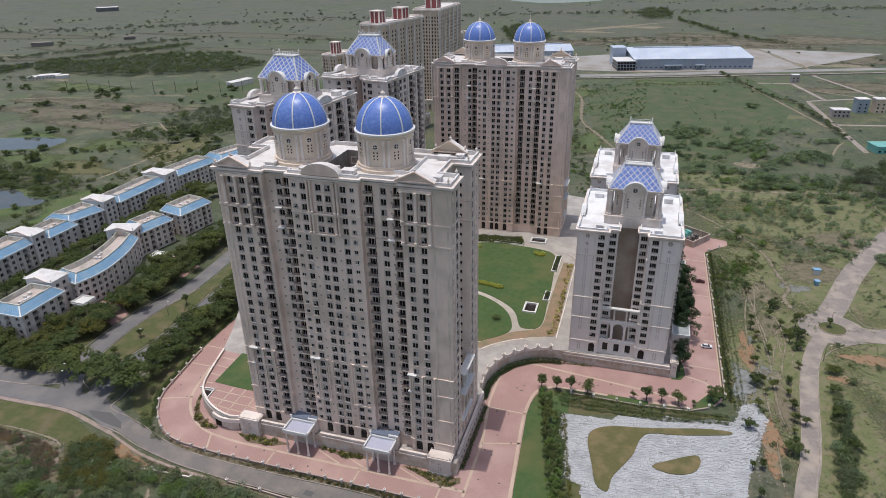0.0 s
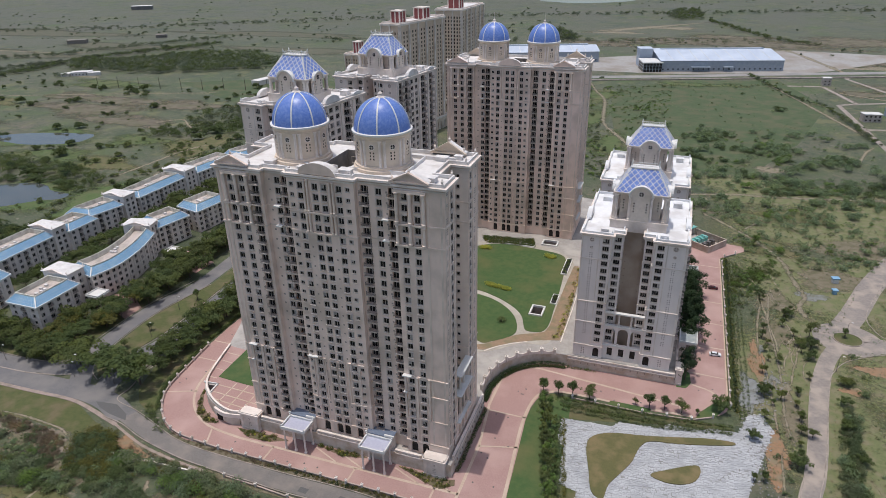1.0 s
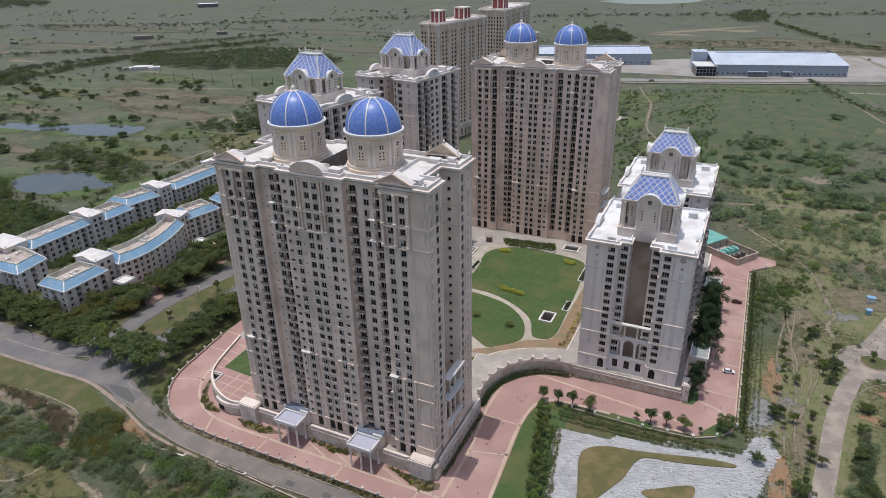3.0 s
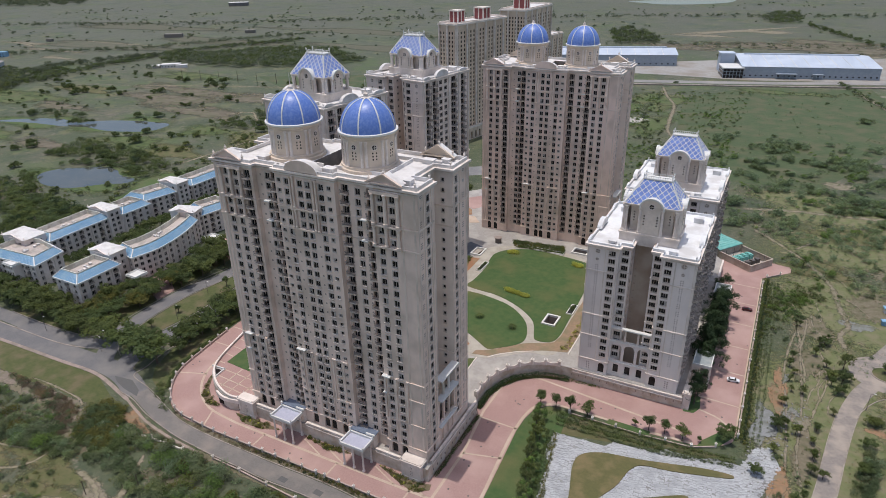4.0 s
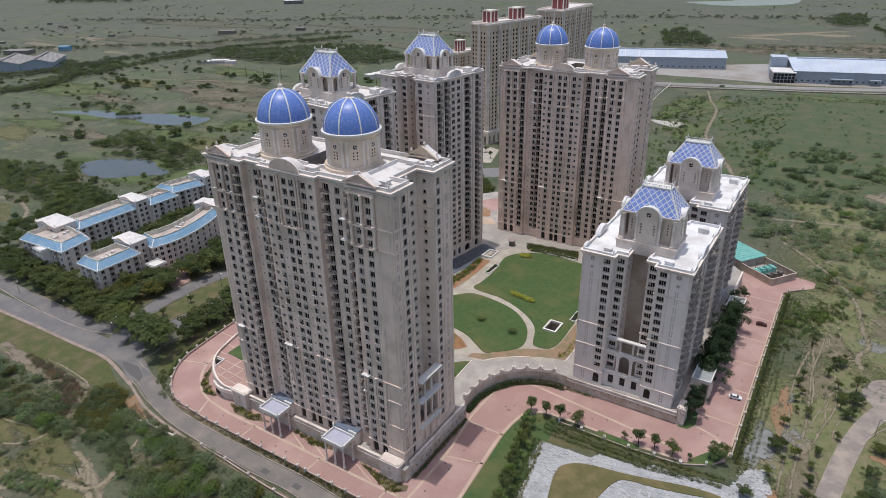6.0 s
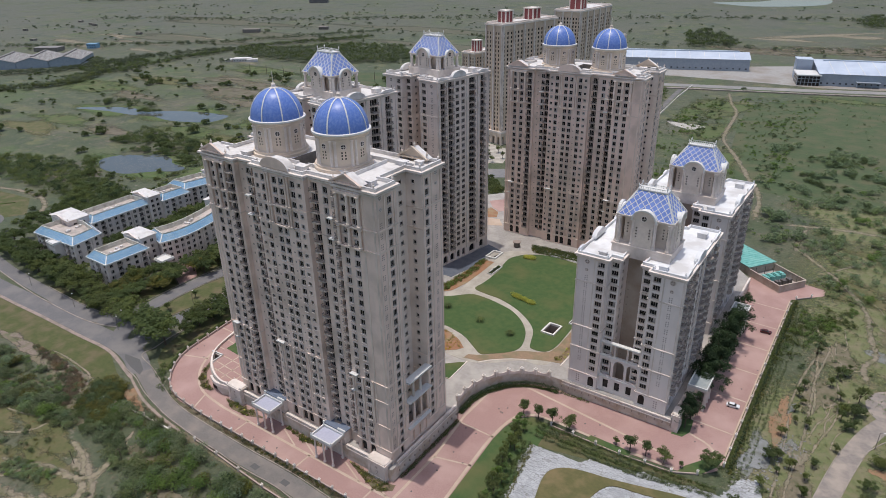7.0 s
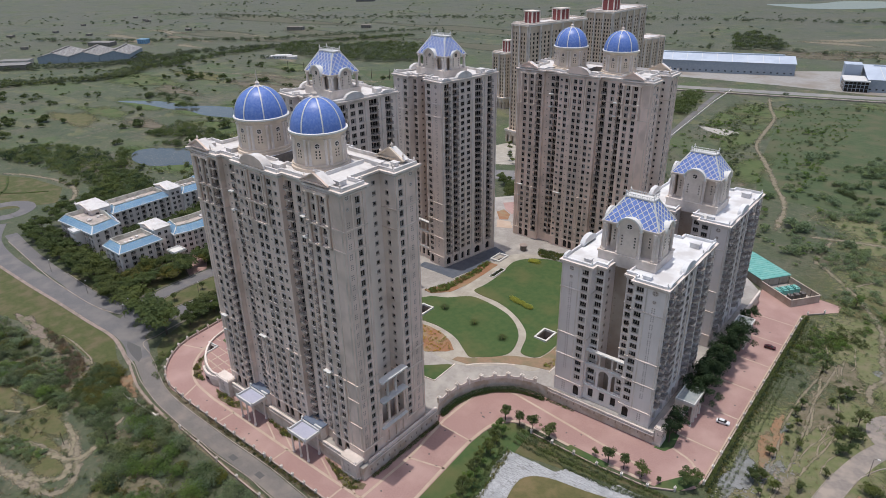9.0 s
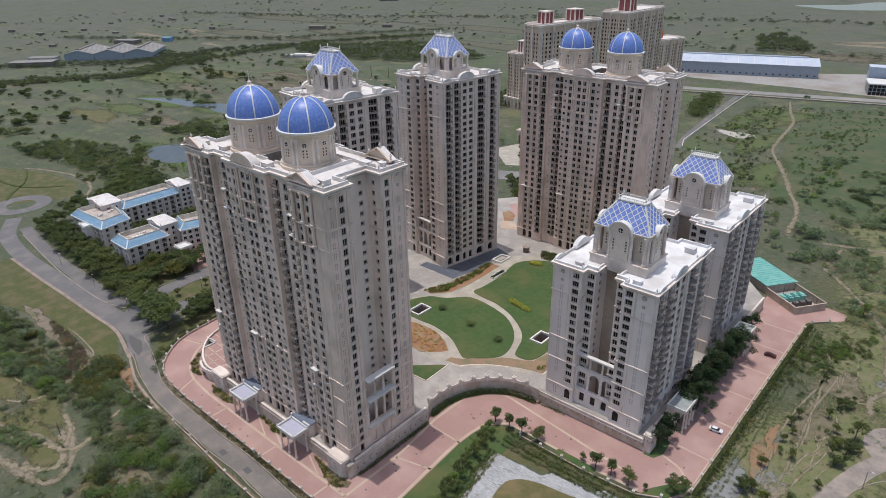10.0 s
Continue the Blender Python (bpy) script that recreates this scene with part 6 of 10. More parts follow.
PLANTERS = ((-32.6, 285.5, 1.5, 8.6), (-32.1, 252.5, 1.4, 4.2), (-83.6, 273.4, 1.3, 5.0), (-61.0, 303.4, 8.6, 1.3))
for x, y, w, d in PLANTERS:
    pl = thing("planter", pose(x, y, 5.05), "long white-rimmed planter with dark shrubs", "planter", "planters in the garden")
    q = MB()
    for x0, y0, x1, y1 in ((-w, -d, w, -d + 0.35), (-w, d - 0.35, w, d), (-w, -d + 0.35, -w + 0.35, d - 0.35), (w - 0.35, -d + 0.35, w, d - 0.35)):
        q.box(x0, y0, 0, x1, y1, 0.65)
    part("rim", q, PAINT, pl)
    q = MB()
    q.box(-w + 0.3, -d + 0.3, 0, w - 0.3, d - 0.3, 0.4)
    part("soil", q, TYREBLACK, pl, "dark planting soil")
gz = thing("garden_kiosk", pose(-88.0, 303.0, 5.05), "small round grey garden kiosk with flat roof", "kiosk")
k = MB()
k.lathe([(1.6, 0), (1.6, 2.6)], 0, 0, 12)
part("kiosk_wall", k, RAIL, gz)
k = MB()
k.lathe([(2.0, 2.6), (2.1, 2.8), (2.1, 3.0), (1.6, 3.2), (0.4, 3.6)], 0, 0, 18)
part("kiosk_roof", k, BSLAB, gz)

# outline follows the shadow along the tower's flank, plus a strip in front
sheet("forecourt", [(-97.6, 256.6), (-96.4, 264.0), (-94.9, 268.2), (-95.4, 277.0), (-92.8, 294.6), (-101.6, 297.6), (-107.2, 263.2), (-119.5, 262.0), (-119.5, 257.0)], 5.04, SHADOWP, "dark blue forecourt with the tower's cast shadow painted in", "forecourt", 0.03)

# left terrace of the first tower
sheet("terrace_paving", [(-120.8, 143.5), (-128.0, 145.2), (-134.3, 148.7), (-135.6, 154.3), (-140.9, 154.0), (-142.5, 161.2), (-146.4, 176.8), (-134, 176), (-128, 158), (-113.5, 158), (-113.5, 144)], 5.06, PINK, "pink terrace with a cream grid", "terrace", 0.03)
sheet("terrace_lawn", [(-138.2, 158.3), (-127.2, 157.6), (-113.0, 157.6), (-113.0, 176), (-138.8, 177)], 5.16, LAWN, "small green terrace lawn", "lawn", 0.14)
rim = MB()
for a, b in (((-135.0, 148.6), (-135.4, 154.5)), ((-135.2, 154.4), (-141.2, 154.0))):
    rim.bar((*a, 5.3), (*b, 5.3), 0.4, 0.6)
solid("light_well_kerb", rim, PAINT, "white kerb round a three-cornered light well in the terrace", "kerb", kind="structure")
tg = MB()
for a, b in (((-135.2, 154.4), (-113.5, 153.6)), ((-134.6, 150.6), (-113.5, 149.2)), ((-131.4, 147.2), (-113.5, 145.8)), ((-129.2, 145.8), (-129.5, 157.4)), ((-124.2, 144.6), (-124.6, 157.4)), ((-118.8, 144.0), (-119.2, 157.4)), ((-142.0, 157.5), (-138.4, 157.5)), ((-142.8, 162.6), (-138.6, 162.2)), ((-143.6, 167.6), (-138.8, 167.2)), ((-144.6, 172.6), (-138.8, 172.2))):
    strip(tg, [a, b], 0.46, 5.05, 5.10)
solid("terrace_lines", tg, CREAMP, "cream paver grid in the terrace", "paving", kind="structure")


# ---------------------------------------------------------------- boundary walls, fences, porticos
def moved(pts, d):
    """A line moved d to its left."""
    out, n = [], len(pts)
    for i in range(n):
        a, b = Vector(pts[max(i - 1, 0)]), Vector(pts[min(i + 1, n - 1)])
        v = (b - a).normalized()
        out.append((pts[i][0] - v.y * d, pts[i][1] + v.x * d))
    return out


def spaced(pts, step):
    """Points at even steps along a line."""
    out, left = [tuple(pts[0])], step
    for a, b in zip(pts, pts[1:]):
        a, b = Vector(a), Vector(b)
        ln = (b - a).length
        at = left
        while at <= ln:
            out.append(tuple(a + (b - a) * (at / ln)))
            at += step
        left = at - ln
    return out


SUBW = mat("buff_yard_render", (0.50, 0.42, 0.35), (0.44, 0.37, 0.31), 1.0, 0.9, 0.1, c=(0.38, 0.30, 0.24), cscale=4)
PIERM = mat("pale_pier_render", (0.80, 0.73, 0.67), (0.70, 0.64, 0.59), 0.5, 0.85, 0.1, c=(0.58, 0.50, 0.43), cscale=3)


def pier_mesh(s, h, cap=0.25):
    p = MB()
    p.box(-s / 2, -s / 2, 0, s / 2, s / 2, h)
    p.box(-s / 2 - 0.12, -s / 2 - 0.12, h, s / 2 + 0.12, s / 2 + 0.12, h + cap)
    p.lathe([(s * 0.34, h + cap), (s * 0.42, h + cap + 0.2), (s * 0.2, h + cap + 0.5), (0.02, h + cap + 0.65)], 0, 0, 8)
    return p.mesh("post", PIERM)


PIER = pier_mesh(1.0, 2.1, 0.3)
POST = pier_mesh(0.55, 1.5, 0.18)


def fence(name, pts, step, label, z=0.08, rail_h=0.75, rails=True, thick=0.3, post=None, mat_wall=None):
    f = thing(name, pose(pts[0][0], pts[0][1], z), label, "fence")
    o = Vector((pts[0][0], pts[0][1], z))
    at = spaced(pts, step)
    for p in at:
        part("post", post or POST, None, f, m=Matrix.Translation(Vector((*p, z)) - o))
    if rails:
        for a, b in zip(at, at[1:]):
            r = MB()
            r.bar((a[0] - o.x, a[1] - o.y, rail_h / 2), (b[0] - o.x, b[1] - o.y, rail_h / 2), thick, rail_h)
            r.bar((a[0] - o.x, a[1] - o.y, rail_h + 0.06), (b[0] - o.x, b[1] - o.y, rail_h + 0.06), thick + 0.14, 0.12)
            part("fence_panel", r, mat_wall or FENCEM, f)
    return f


fence("garden_wall", moved(PINK_OUT[8:28], 0.3)[:21] + [(-118, 131.0), (-72, 131.1)], 5.4, "low pale wall with capped posts round the driveway")
fence("garden_wall", [(-72, 131.1), (-24.0, 131.1)], 5.4, "low pale wall with capped posts along the hedge")
fence("garden_wall", [(38.7, 206), (38.7, 329), (50.5, 341)], 7.8, "low pale wall with capped posts beside the pink drive", rail_h=0.55)
fence("garden_wall", [(-14.0, 193.2), (10, 193.0), (27, 194.4), (37.2, 200.8)], 8.0, "low pale wall with white posts behind small trees", rail_h=0.45)
fence("roadside_wall", [(-154.2, 116.0), (-148.6, 117.0)], 5.6, "short piece of white parapet wall above the scrub", z=0.0, rail_h=0.6, mat_wall=PIERM)
fence("roadside_wall", [(-141.5, 118.2), (-135.5, 119.0), (-129.5, 119.4), (-120.5, 119.8)], 7.0, "white parapet wall half hidden in scrub", z=0.0, rail_h=0.6, mat_wall=PIERM)
fence("roadside_wall", [(-109.0, 121.4), (-97.0, 121.1), (-85.0, 120.4), (-74.0, 119.9), (-40.0, 119.5)], 11.6, "low stained wall with white-capped posts above the scrub", z=0.0, rail_h=0.7)

# wall on the podium edge: scalloped between piers along the curve
CURVE = spline([(-44.4, 182.0), (-44.6, 188.5), (-43.7, 194.2), (-41.7, 199.0), (-38.6, 203.7), (-34.7, 207.4), (-30.1, 210.0), (-25.1, 211.6), (-19.8, 212.2)], k=8)
bal = thing("balustrade", pose(-44.4, 182.0, 5.0), "pale scalloped balustrade wall on the podium edge", "balustrade")
off = Vector((-44.4, 182.0, 5.0))
stops = spaced(CURVE, 5.0)
for p in stops:
    part("pier", PIER, None, bal, m=Matrix.Translation(Vector((*p, 5.0)) - off))
for a, b in zip(stops, stops[1:]):
    w = MB()
    a, b = Vector(a), Vector(b)
    d = (b - a).normalized()
    s = Vector((-d.y, d.x)) * 0.16
    n = 8
    hs = [1.75 - 0.75 * math.sin(math.pi * i / n) for i in range(n + 1)]
    for i in range(n):
        p, q = a + (b - a) * (i / n) - off.xy, a + (b - a) * ((i + 1) / n) - off.xy
        for sg in (1, -1):
            f = [(*(p + s * sg), 0), (*(q + s * sg), 0), (*(q + s * sg), hs[i + 1]), (*(p + s * sg), hs[i])]
            w.face(f if sg < 0 else f[::-1])
        w.face([(*(p - s), hs[i]), (*(q - s), hs[i + 1]), (*(q + s), hs[i + 1]), (*(p + s), hs[i])])
    part("scalloped_panel", w, TRIM, bal)


def coping(pts, z, h, name, label, w=0.4, up=0.3):
    c = MB()
    strip(c, pts, w, z, z + h)
    strip(c, pts, w + 0.35, z + h, z + h + up)
    strip(c, pts, w + 0.5, z - 0.6, z - 0.25)
    return solid(name, c, TRIM, label, "parapet wall", kind="structure")


coping([(-19.4, 212.6), (19.6, 212.9)], 4.2, 0.5, "podium_parapet", "pale parapet on the podium edge")
coping([(19.8, 221.0), (19.7, 330.0)], 5.0, 0.5, "podium_parapet", "pale parapet on the podium edge")
coping([(-42.9, 146.5), (-42.9, 178.5)], 5.0, 0.8, "podium_parapet", "pale parapet beside the tower")
for x0, x1 in ((-110.0, -98.4), (-88.4, -70.0), (-61.0, -52.2)):
    coping([(x0, 143.9), (x1, 143.9)], 5.0, 0.6, "podium_parapet", "pale parapet before the tower")
coping(spline([(-146.8, 177.0), (-142.8, 161.0), (-139.8, 153.9), (-134.6, 148.6), (-128.2, 144.8), (-121.6, 143.0), (-117.4, 143.9)], k=4), 5.0, 0.8, "podium_parapet", "curved white parapet of the terrace", 0.3, 0.2)
dec = MB()
for pts in ([(-19.4, 212.5), (19.6, 213.0)], [(-42.5, 147), (-42.5, 179)]):
    for p in spaced(pts, 2.6):
        dec.box(p[0] - 0.16, p[1] - 0.16, 2.2, p[0] + 0.16, p[1] + 0.16, 2.9)
solid("wall_vents", dec, BSLAB, "small dark vents in the retaining wall", "vent", kind="stuff")


def pavilion(m, w, d, label):
    t = thing("corner_pavilion", m, label, "pavilion", "corner pavilions")
    b = MB()
    b.box(-w / 2, -d / 2, 0, w / 2, d / 2, 6.2)
    for x in (-w / 2 + 0.4, w / 2 - 0.4):
        b.box(x - 0.45, -d / 2 - 0.2, 0, x + 0.45, -d / 2, 6.0)
    b.box(-w / 2 - 0.25, -d / 2 - 0.25, 0, w / 2 + 0.25, d / 2 + 0.25, 0.9)
    part("pavilion_wall", b, TRIM, t)
    c = MB()
    c.box(-w / 2 - 0.5, -d / 2 - 0.5, 6.2, w / 2 + 0.5, d / 2 + 0.5, 6.8)
    c.box(-w / 2 - 0.2, -d / 2 - 0.2, 6.8, w / 2 + 0.2, d / 2 + 0.2, 7.1)
    for x in (-w / 2, w / 2):
        for y in (-d / 2, d / 2):
            urn(c, x, y, 7.1, 0.6)
    part("pavilion_roof", c, TRIM, t)
    e = MB()
    round_window(e, Matrix.Translation((0, -d / 2, 4.6)), 0.4)
    dot_panel(e, Matrix.Translation((0, -d / 2, 2.6)), 2, 3, 0.3, 0.6)
    part("pavilion_openings", e, [TRIM, BSLAB], t)
    return t


pavilion(pose(-113.8, 143.9, 0.05), 6.6, 3.0, "cream corner pavilion with white slab roof")
pavilion(pose(-47.6, 143.8, 0.05), 6.6, 3.0, "cream corner pavilion with white slab roof")
pavilion(pose(20.9, 215.6, 0.05, 0, 0, 90), 4.6, 2.0, "cream corner pavilion beside the grey tower")
# flat dark panel on the closed wall, standing in for the mouth's shade
gar = MB()
gar.box(-128.0, 143.35, 0.1, -118.6, 143.5, 3.4)
solid("garage_opening", gar, GLASS, "dark panel in place of the shaded garage mouth", "garage", kind="structure")
ghead = MB()
strip(ghead, spline([(-129, 143.9), (-124, 142.3), (-117.5, 143.3)], k=4), 0.8, 3.4, 4.9)
solid("garage_head", ghead, TRIM, "cream beam over the garage mouth", "beam", kind="structure")


def portico(m, label):
    """Square canopy on slender columns with a white parapet, joined to the tower by a flat-roofed porch."""
    t = thing("entrance_portico", m, label, "portico", "entrance porticos")
    col = MB()
    col.lathe([(0.5, 0), (0.5, 0.5), (0.32, 0.7), (0.28, 7.4), (0.5, 7.9), (0.5, 8.1)], 0, 0, 10)
    cm = col.mesh("column", TRIM)
    for x, y in ((-3.6, -2.2), (0, -2.2), (3.6, -2.2), (-3.6, 2.2), (3.6, 2.2)):
        part("column", cm, None, t, m=Matrix.Translation((x, y, 0)))
    s = MB()
    s.box(-4.3, -2.9, 8.1, 4.3, 3.0, 8.7)
    part("canopy_slab", s, TRIM, t)
    dk = MB()
    dk.box(-3.9, -2.5, 8.7, 3.9, 2.6, 8.85)
    part("canopy_deck", dk, LILAC, t, "pale lilac deck")
    p = MB()
    parapet(p, [(-4.45, -3.05), (4.45, -3.05), (4.45, 3.1), (-4.45, 3.1)], 8.7, 9.5, 0.4)
    part("canopy_parapet", p, PAINT, t, "white parapet")
    for x in (-4.2, 4.2):
        for y in (-2.8, 2.8):
            u = MB()
            urn(u, x, y, 9.5, 0.7)
            part("urn", u, PAINT, t)
    w = MB()
    w.box(-4.3, 3.2, 0, 4.3, 5.4, 9.6)
    part("porch_wall", w, TRIM, t)
    d2 = MB()
    d2.box(-4.5, 3.2, 9.6, 4.5, 9.2, 9.9)
    part("porch_roof", d2, SHADEBLUE, t, "blue-grey porch roof")
    w2 = MB()
    w2.box(-4.2, 5.5, 5.1, 4.2, 8.9, 9.6)
    part("porch_room", w2, WALL, t)
    for x0, x1 in ((1.6, 4.8), (-4.8, -4.2)):
        pr = MB()
        pr.box(x0, 3.0, 9.9, x1, 3.5, 10.5)
        part("porch_parapet", pr, PAINT, t)
    return t


po = portico(pose(-94.0, 140.9, 0.08), "white-edged entrance portico on slender columns")
copy_thing(po, pose(-66.2, 140.8, 0.08))


def flank_portico(m):
    t = thing("entrance_portico", m, "pale flat-roofed portico beside the grey tower", "portico", "entrance porticos")
    r = MB()
    r.box(0, 0, 8.2, 6.4, 10.0, 9.0)
    part("canopy_slab", r, TRIM, t)
    dk = MB()
    dk.box(0.2, 0.2, 9.0, 6.2, 9.8, 9.1)
    part("canopy_deck", dk, FLATROOF, t)
    p = MB()
    parapet(p, [(0, 0), (6.5, 0), (6.5, 10.0), (0, 10.0)], 9.0, 9.6, 0.35)
    part("canopy_parapet", p, PAINT, t)
    col = MB()
    col.lathe([(0.5, 0), (0.5, 0.5), (0.36, 0.7), (0.32, 7.6), (0.5, 8.2)], 0, 0, 10)
    cm = col.mesh("column", TRIM)
    for y in (0.8, 3.6, 6.4, 9.2):
        part("column", cm, None, t, m=Matrix.Translation((5.9, y, 0)))
    w = MB()
    w.box(0, 0.3, 0, 2.6, 9.7, 8.2)
    part("porch_wall", w, TRIM, t)
    return t


fp = flank_portico(pose(20.0, 228.5, 0.08))
copy_thing(fp, pose(20.0, 286.4, 0.08))
wb = MB()
wb.box(20.3, 258.0, 0.08, 23.4, 263.0, 5.6)
wb.box(20.1, 257.7, 5.6, 23.7, 263.3, 6.0)
solid("service_block", wb, TRIM, "small pale flat-roofed service block by the drive", "building")


# ---------------------------------------------------------------- the low apartment rows
def inset(poly, d):
    n, out = len(poly), []
    for i in range(n):
        a, b, c = Vector(poly[i - 1]), Vector(poly[i]), Vector(poly[(i + 1) % n])
        n1 = Vector((-(b - a).y, (b - a).x)).normalized()
        n2 = Vector((-(c - b).y, (c - b).x)).normalized()
        out.append(tuple(b + (n1 + n2) / max(0.35, 1 + n1.dot(n2)) * d))
    return out


W_LR = window_kind(1.65, 1.7, 2)
LRDECK = mat("weathered_roof_deck", (0.53, 0.455, 0.415), (0.45, 0.385, 0.35), 1.0, 0.85, 0.15, c=(0.34, 0.30, 0.265), cscale=4)
LRPAR = mat("greenish_cream_parapet", (0.72, 0.70, 0.61), (0.64, 0.62, 0.54), 0.8, 0.85, 0.1, c=(0.48, 0.45, 0.38), cscale=3)
LRRIB = mat("pale_blue_rib", (0.40, 0.50, 0.60), (0.34, 0.45, 0.56), 0.5, 0.6, 0.0)
BALC_LR = balcony_kind(2.4, 0.7)
LRW = mat("pale_cream_render", (0.84, 0.735, 0.665), (0.77, 0.672, 0.607), 1.5, 0.85, 0.1, c=(0.66, 0.58, 0.53), cscale=10, stretch=(1, 1, 0.2))


def low_block(poly, label="four-storey pale apartment block with a blue skirt roof"):
    o = Vector((*poly[0], 0.0))
    poly = [(x - o.x, y - o.y) for x, y in poly]
    t = thing("apartment_block", Matrix.Translation(o), label, "apartment block", "low apartment rows")
    wall, mould = MB(), MB()
    n = len(poly)
    rows = [1.9 + 3.05 * k for k in range(4)]
    for i in range(n):
        a, b = poly[i], poly[(i + 1) % n]
        ln = math.hypot(b[0] - a[0], b[1] - a[1])
        out = Vector((b[1] - a[1], -(b[0] - a[0]))).normalized()
        seen = out.x > 0.3 or out.y < -0.3
        cols = []
        if seen and ln > 2.2:
            k = max(1, round(ln / (3.9 if ln > 17 else 5.6)))
            cols = [(ln * (j + 0.5) / k, 2.4, [(r - 1.0, r + 1.15) for r in rows]) if j % 3 == 1 else (ln * (j + 0.5) / k, 1.65, [(r - 0.8, r + 0.9) for r in rows]) for j in range(k)]
        facade(wall, a, b, 0, 12.8, cols, 0.85)
        for s, w, r in cols:
            for z0, z1 in r:
                if w == 2.4:
                    put_balcony(BALC_LR, t, on_wall(a, b, s, z0))
                else:
                    put_window(W_LR, t, on_wall(a, b, s, z0))
        if seen and ln > 2.2:
            for z in (3.5, 6.55):
                relief(mould, a, b, 0, ln, z - 0.1, z + 0.12, 0.12)
            for j in range(k + 1):
                if j % 2 == 0:
                    s = min(max(ln * j / k, 0.25), ln - 0.25)
                    relief(mould, a, b, s - 0.22, s + 0.22, 0, 12.3, 0.15)
    part("wall", wall, LRW, t)
    part("mouldings", mould, TRIM, t, kind="stuff")
    ev = MB()
    cornice(ev, poly, 12.3, 12.9, 0.9)
    part("eave", ev, PAINT, t, "white eave")
    sk = MB()
    lo, hi = inset(poly, -0.75), inset(poly, 2.3)
    for i in range(n):
        j = (i + 1) % n
        sk.face([(*lo[i], 12.9), (*lo[j], 12.9), (*hi[j], 15.9), (*hi[i], 15.9)])
    skirt = part("skirt_roof", sk, LRBLUE, t, "pale blue sloping skirt roof")
    hip = MB()
    for i in range(n):
        j = (i + 1) % n
        turn = (Vector(poly[i]) - Vector(poly[i - 1])).angle(Vector(poly[j]) - Vector(poly[i]))
        if turn > 0.3:
            hip.bar((*lo[i], 12.95), (*hi[i], 15.95), 0.5, 0.3)
        hip.bar((*lo[i], 12.98), (*lo[j], 12.98), 0.35, 0.25)
    part("hip_trim", hip, PAINT, skirt, "white hip and eave trim")
    lat = MB()
    for i in range(n):
        j = (i + 1) % n
        a0, b0, a1, b1 = Vector((*lo[i], 12.98)), Vector((*lo[j], 12.98)), Vector((*hi[i], 15.98)), Vector((*hi[j], 15.98))
        num = max(1, int((b0 - a0).length / 1.1))
        for q in range(1, num):
            lat.bar(tuple(a0.lerp(b0, q / num)), tuple(a1.lerp(b1, q / num)), 0.09, 0.06)
        for f in (0.3, 0.62):
            lat.bar(tuple(a0.lerp(a1, f)), tuple(b0.lerp(b1, f)), 0.09, 0.06)
    part("tile_rib", lat, LRRIB, skirt, kind="stuff")
    par = MB()
    parapet(par, hi, 15.8, 16.5, 0.35)
    inn = inset(hi, 0.35)
    for i in range(n):
        j = (i + 1) % n
        par.face([(*inn[j], 14.0), (*inn[i], 14.0), (*inn[i], 15.9), (*inn[j], 15.9)])
    part("parapet", par, LRPAR, t, "greenish cream stained parapet")
    dk = MB()
    dk.prism(inn, 13.8, 14.1)
    part("roof", dk, LRDECK, t)
    bx = MB()
    cx, cy = sum(p[0] for p in inn) / n, sum(p[1] for p in inn) / n
    a, b = Vector(poly[0]), Vector(poly[-1])
    r2 = random.Random(int(abs(o.x * 7 + o.y)))
    for _ in range(5):
        x, y = cx + r2.uniform(-2, 2), cy + r2.uniform(-5, 5)
        bx = MB()
        bx.box(x - 0.7, y - 0.6, 14.1, x + 0.7, y + 0.6, 15.0)
        part("roof_tank", bx, ROOF, t)
    return t


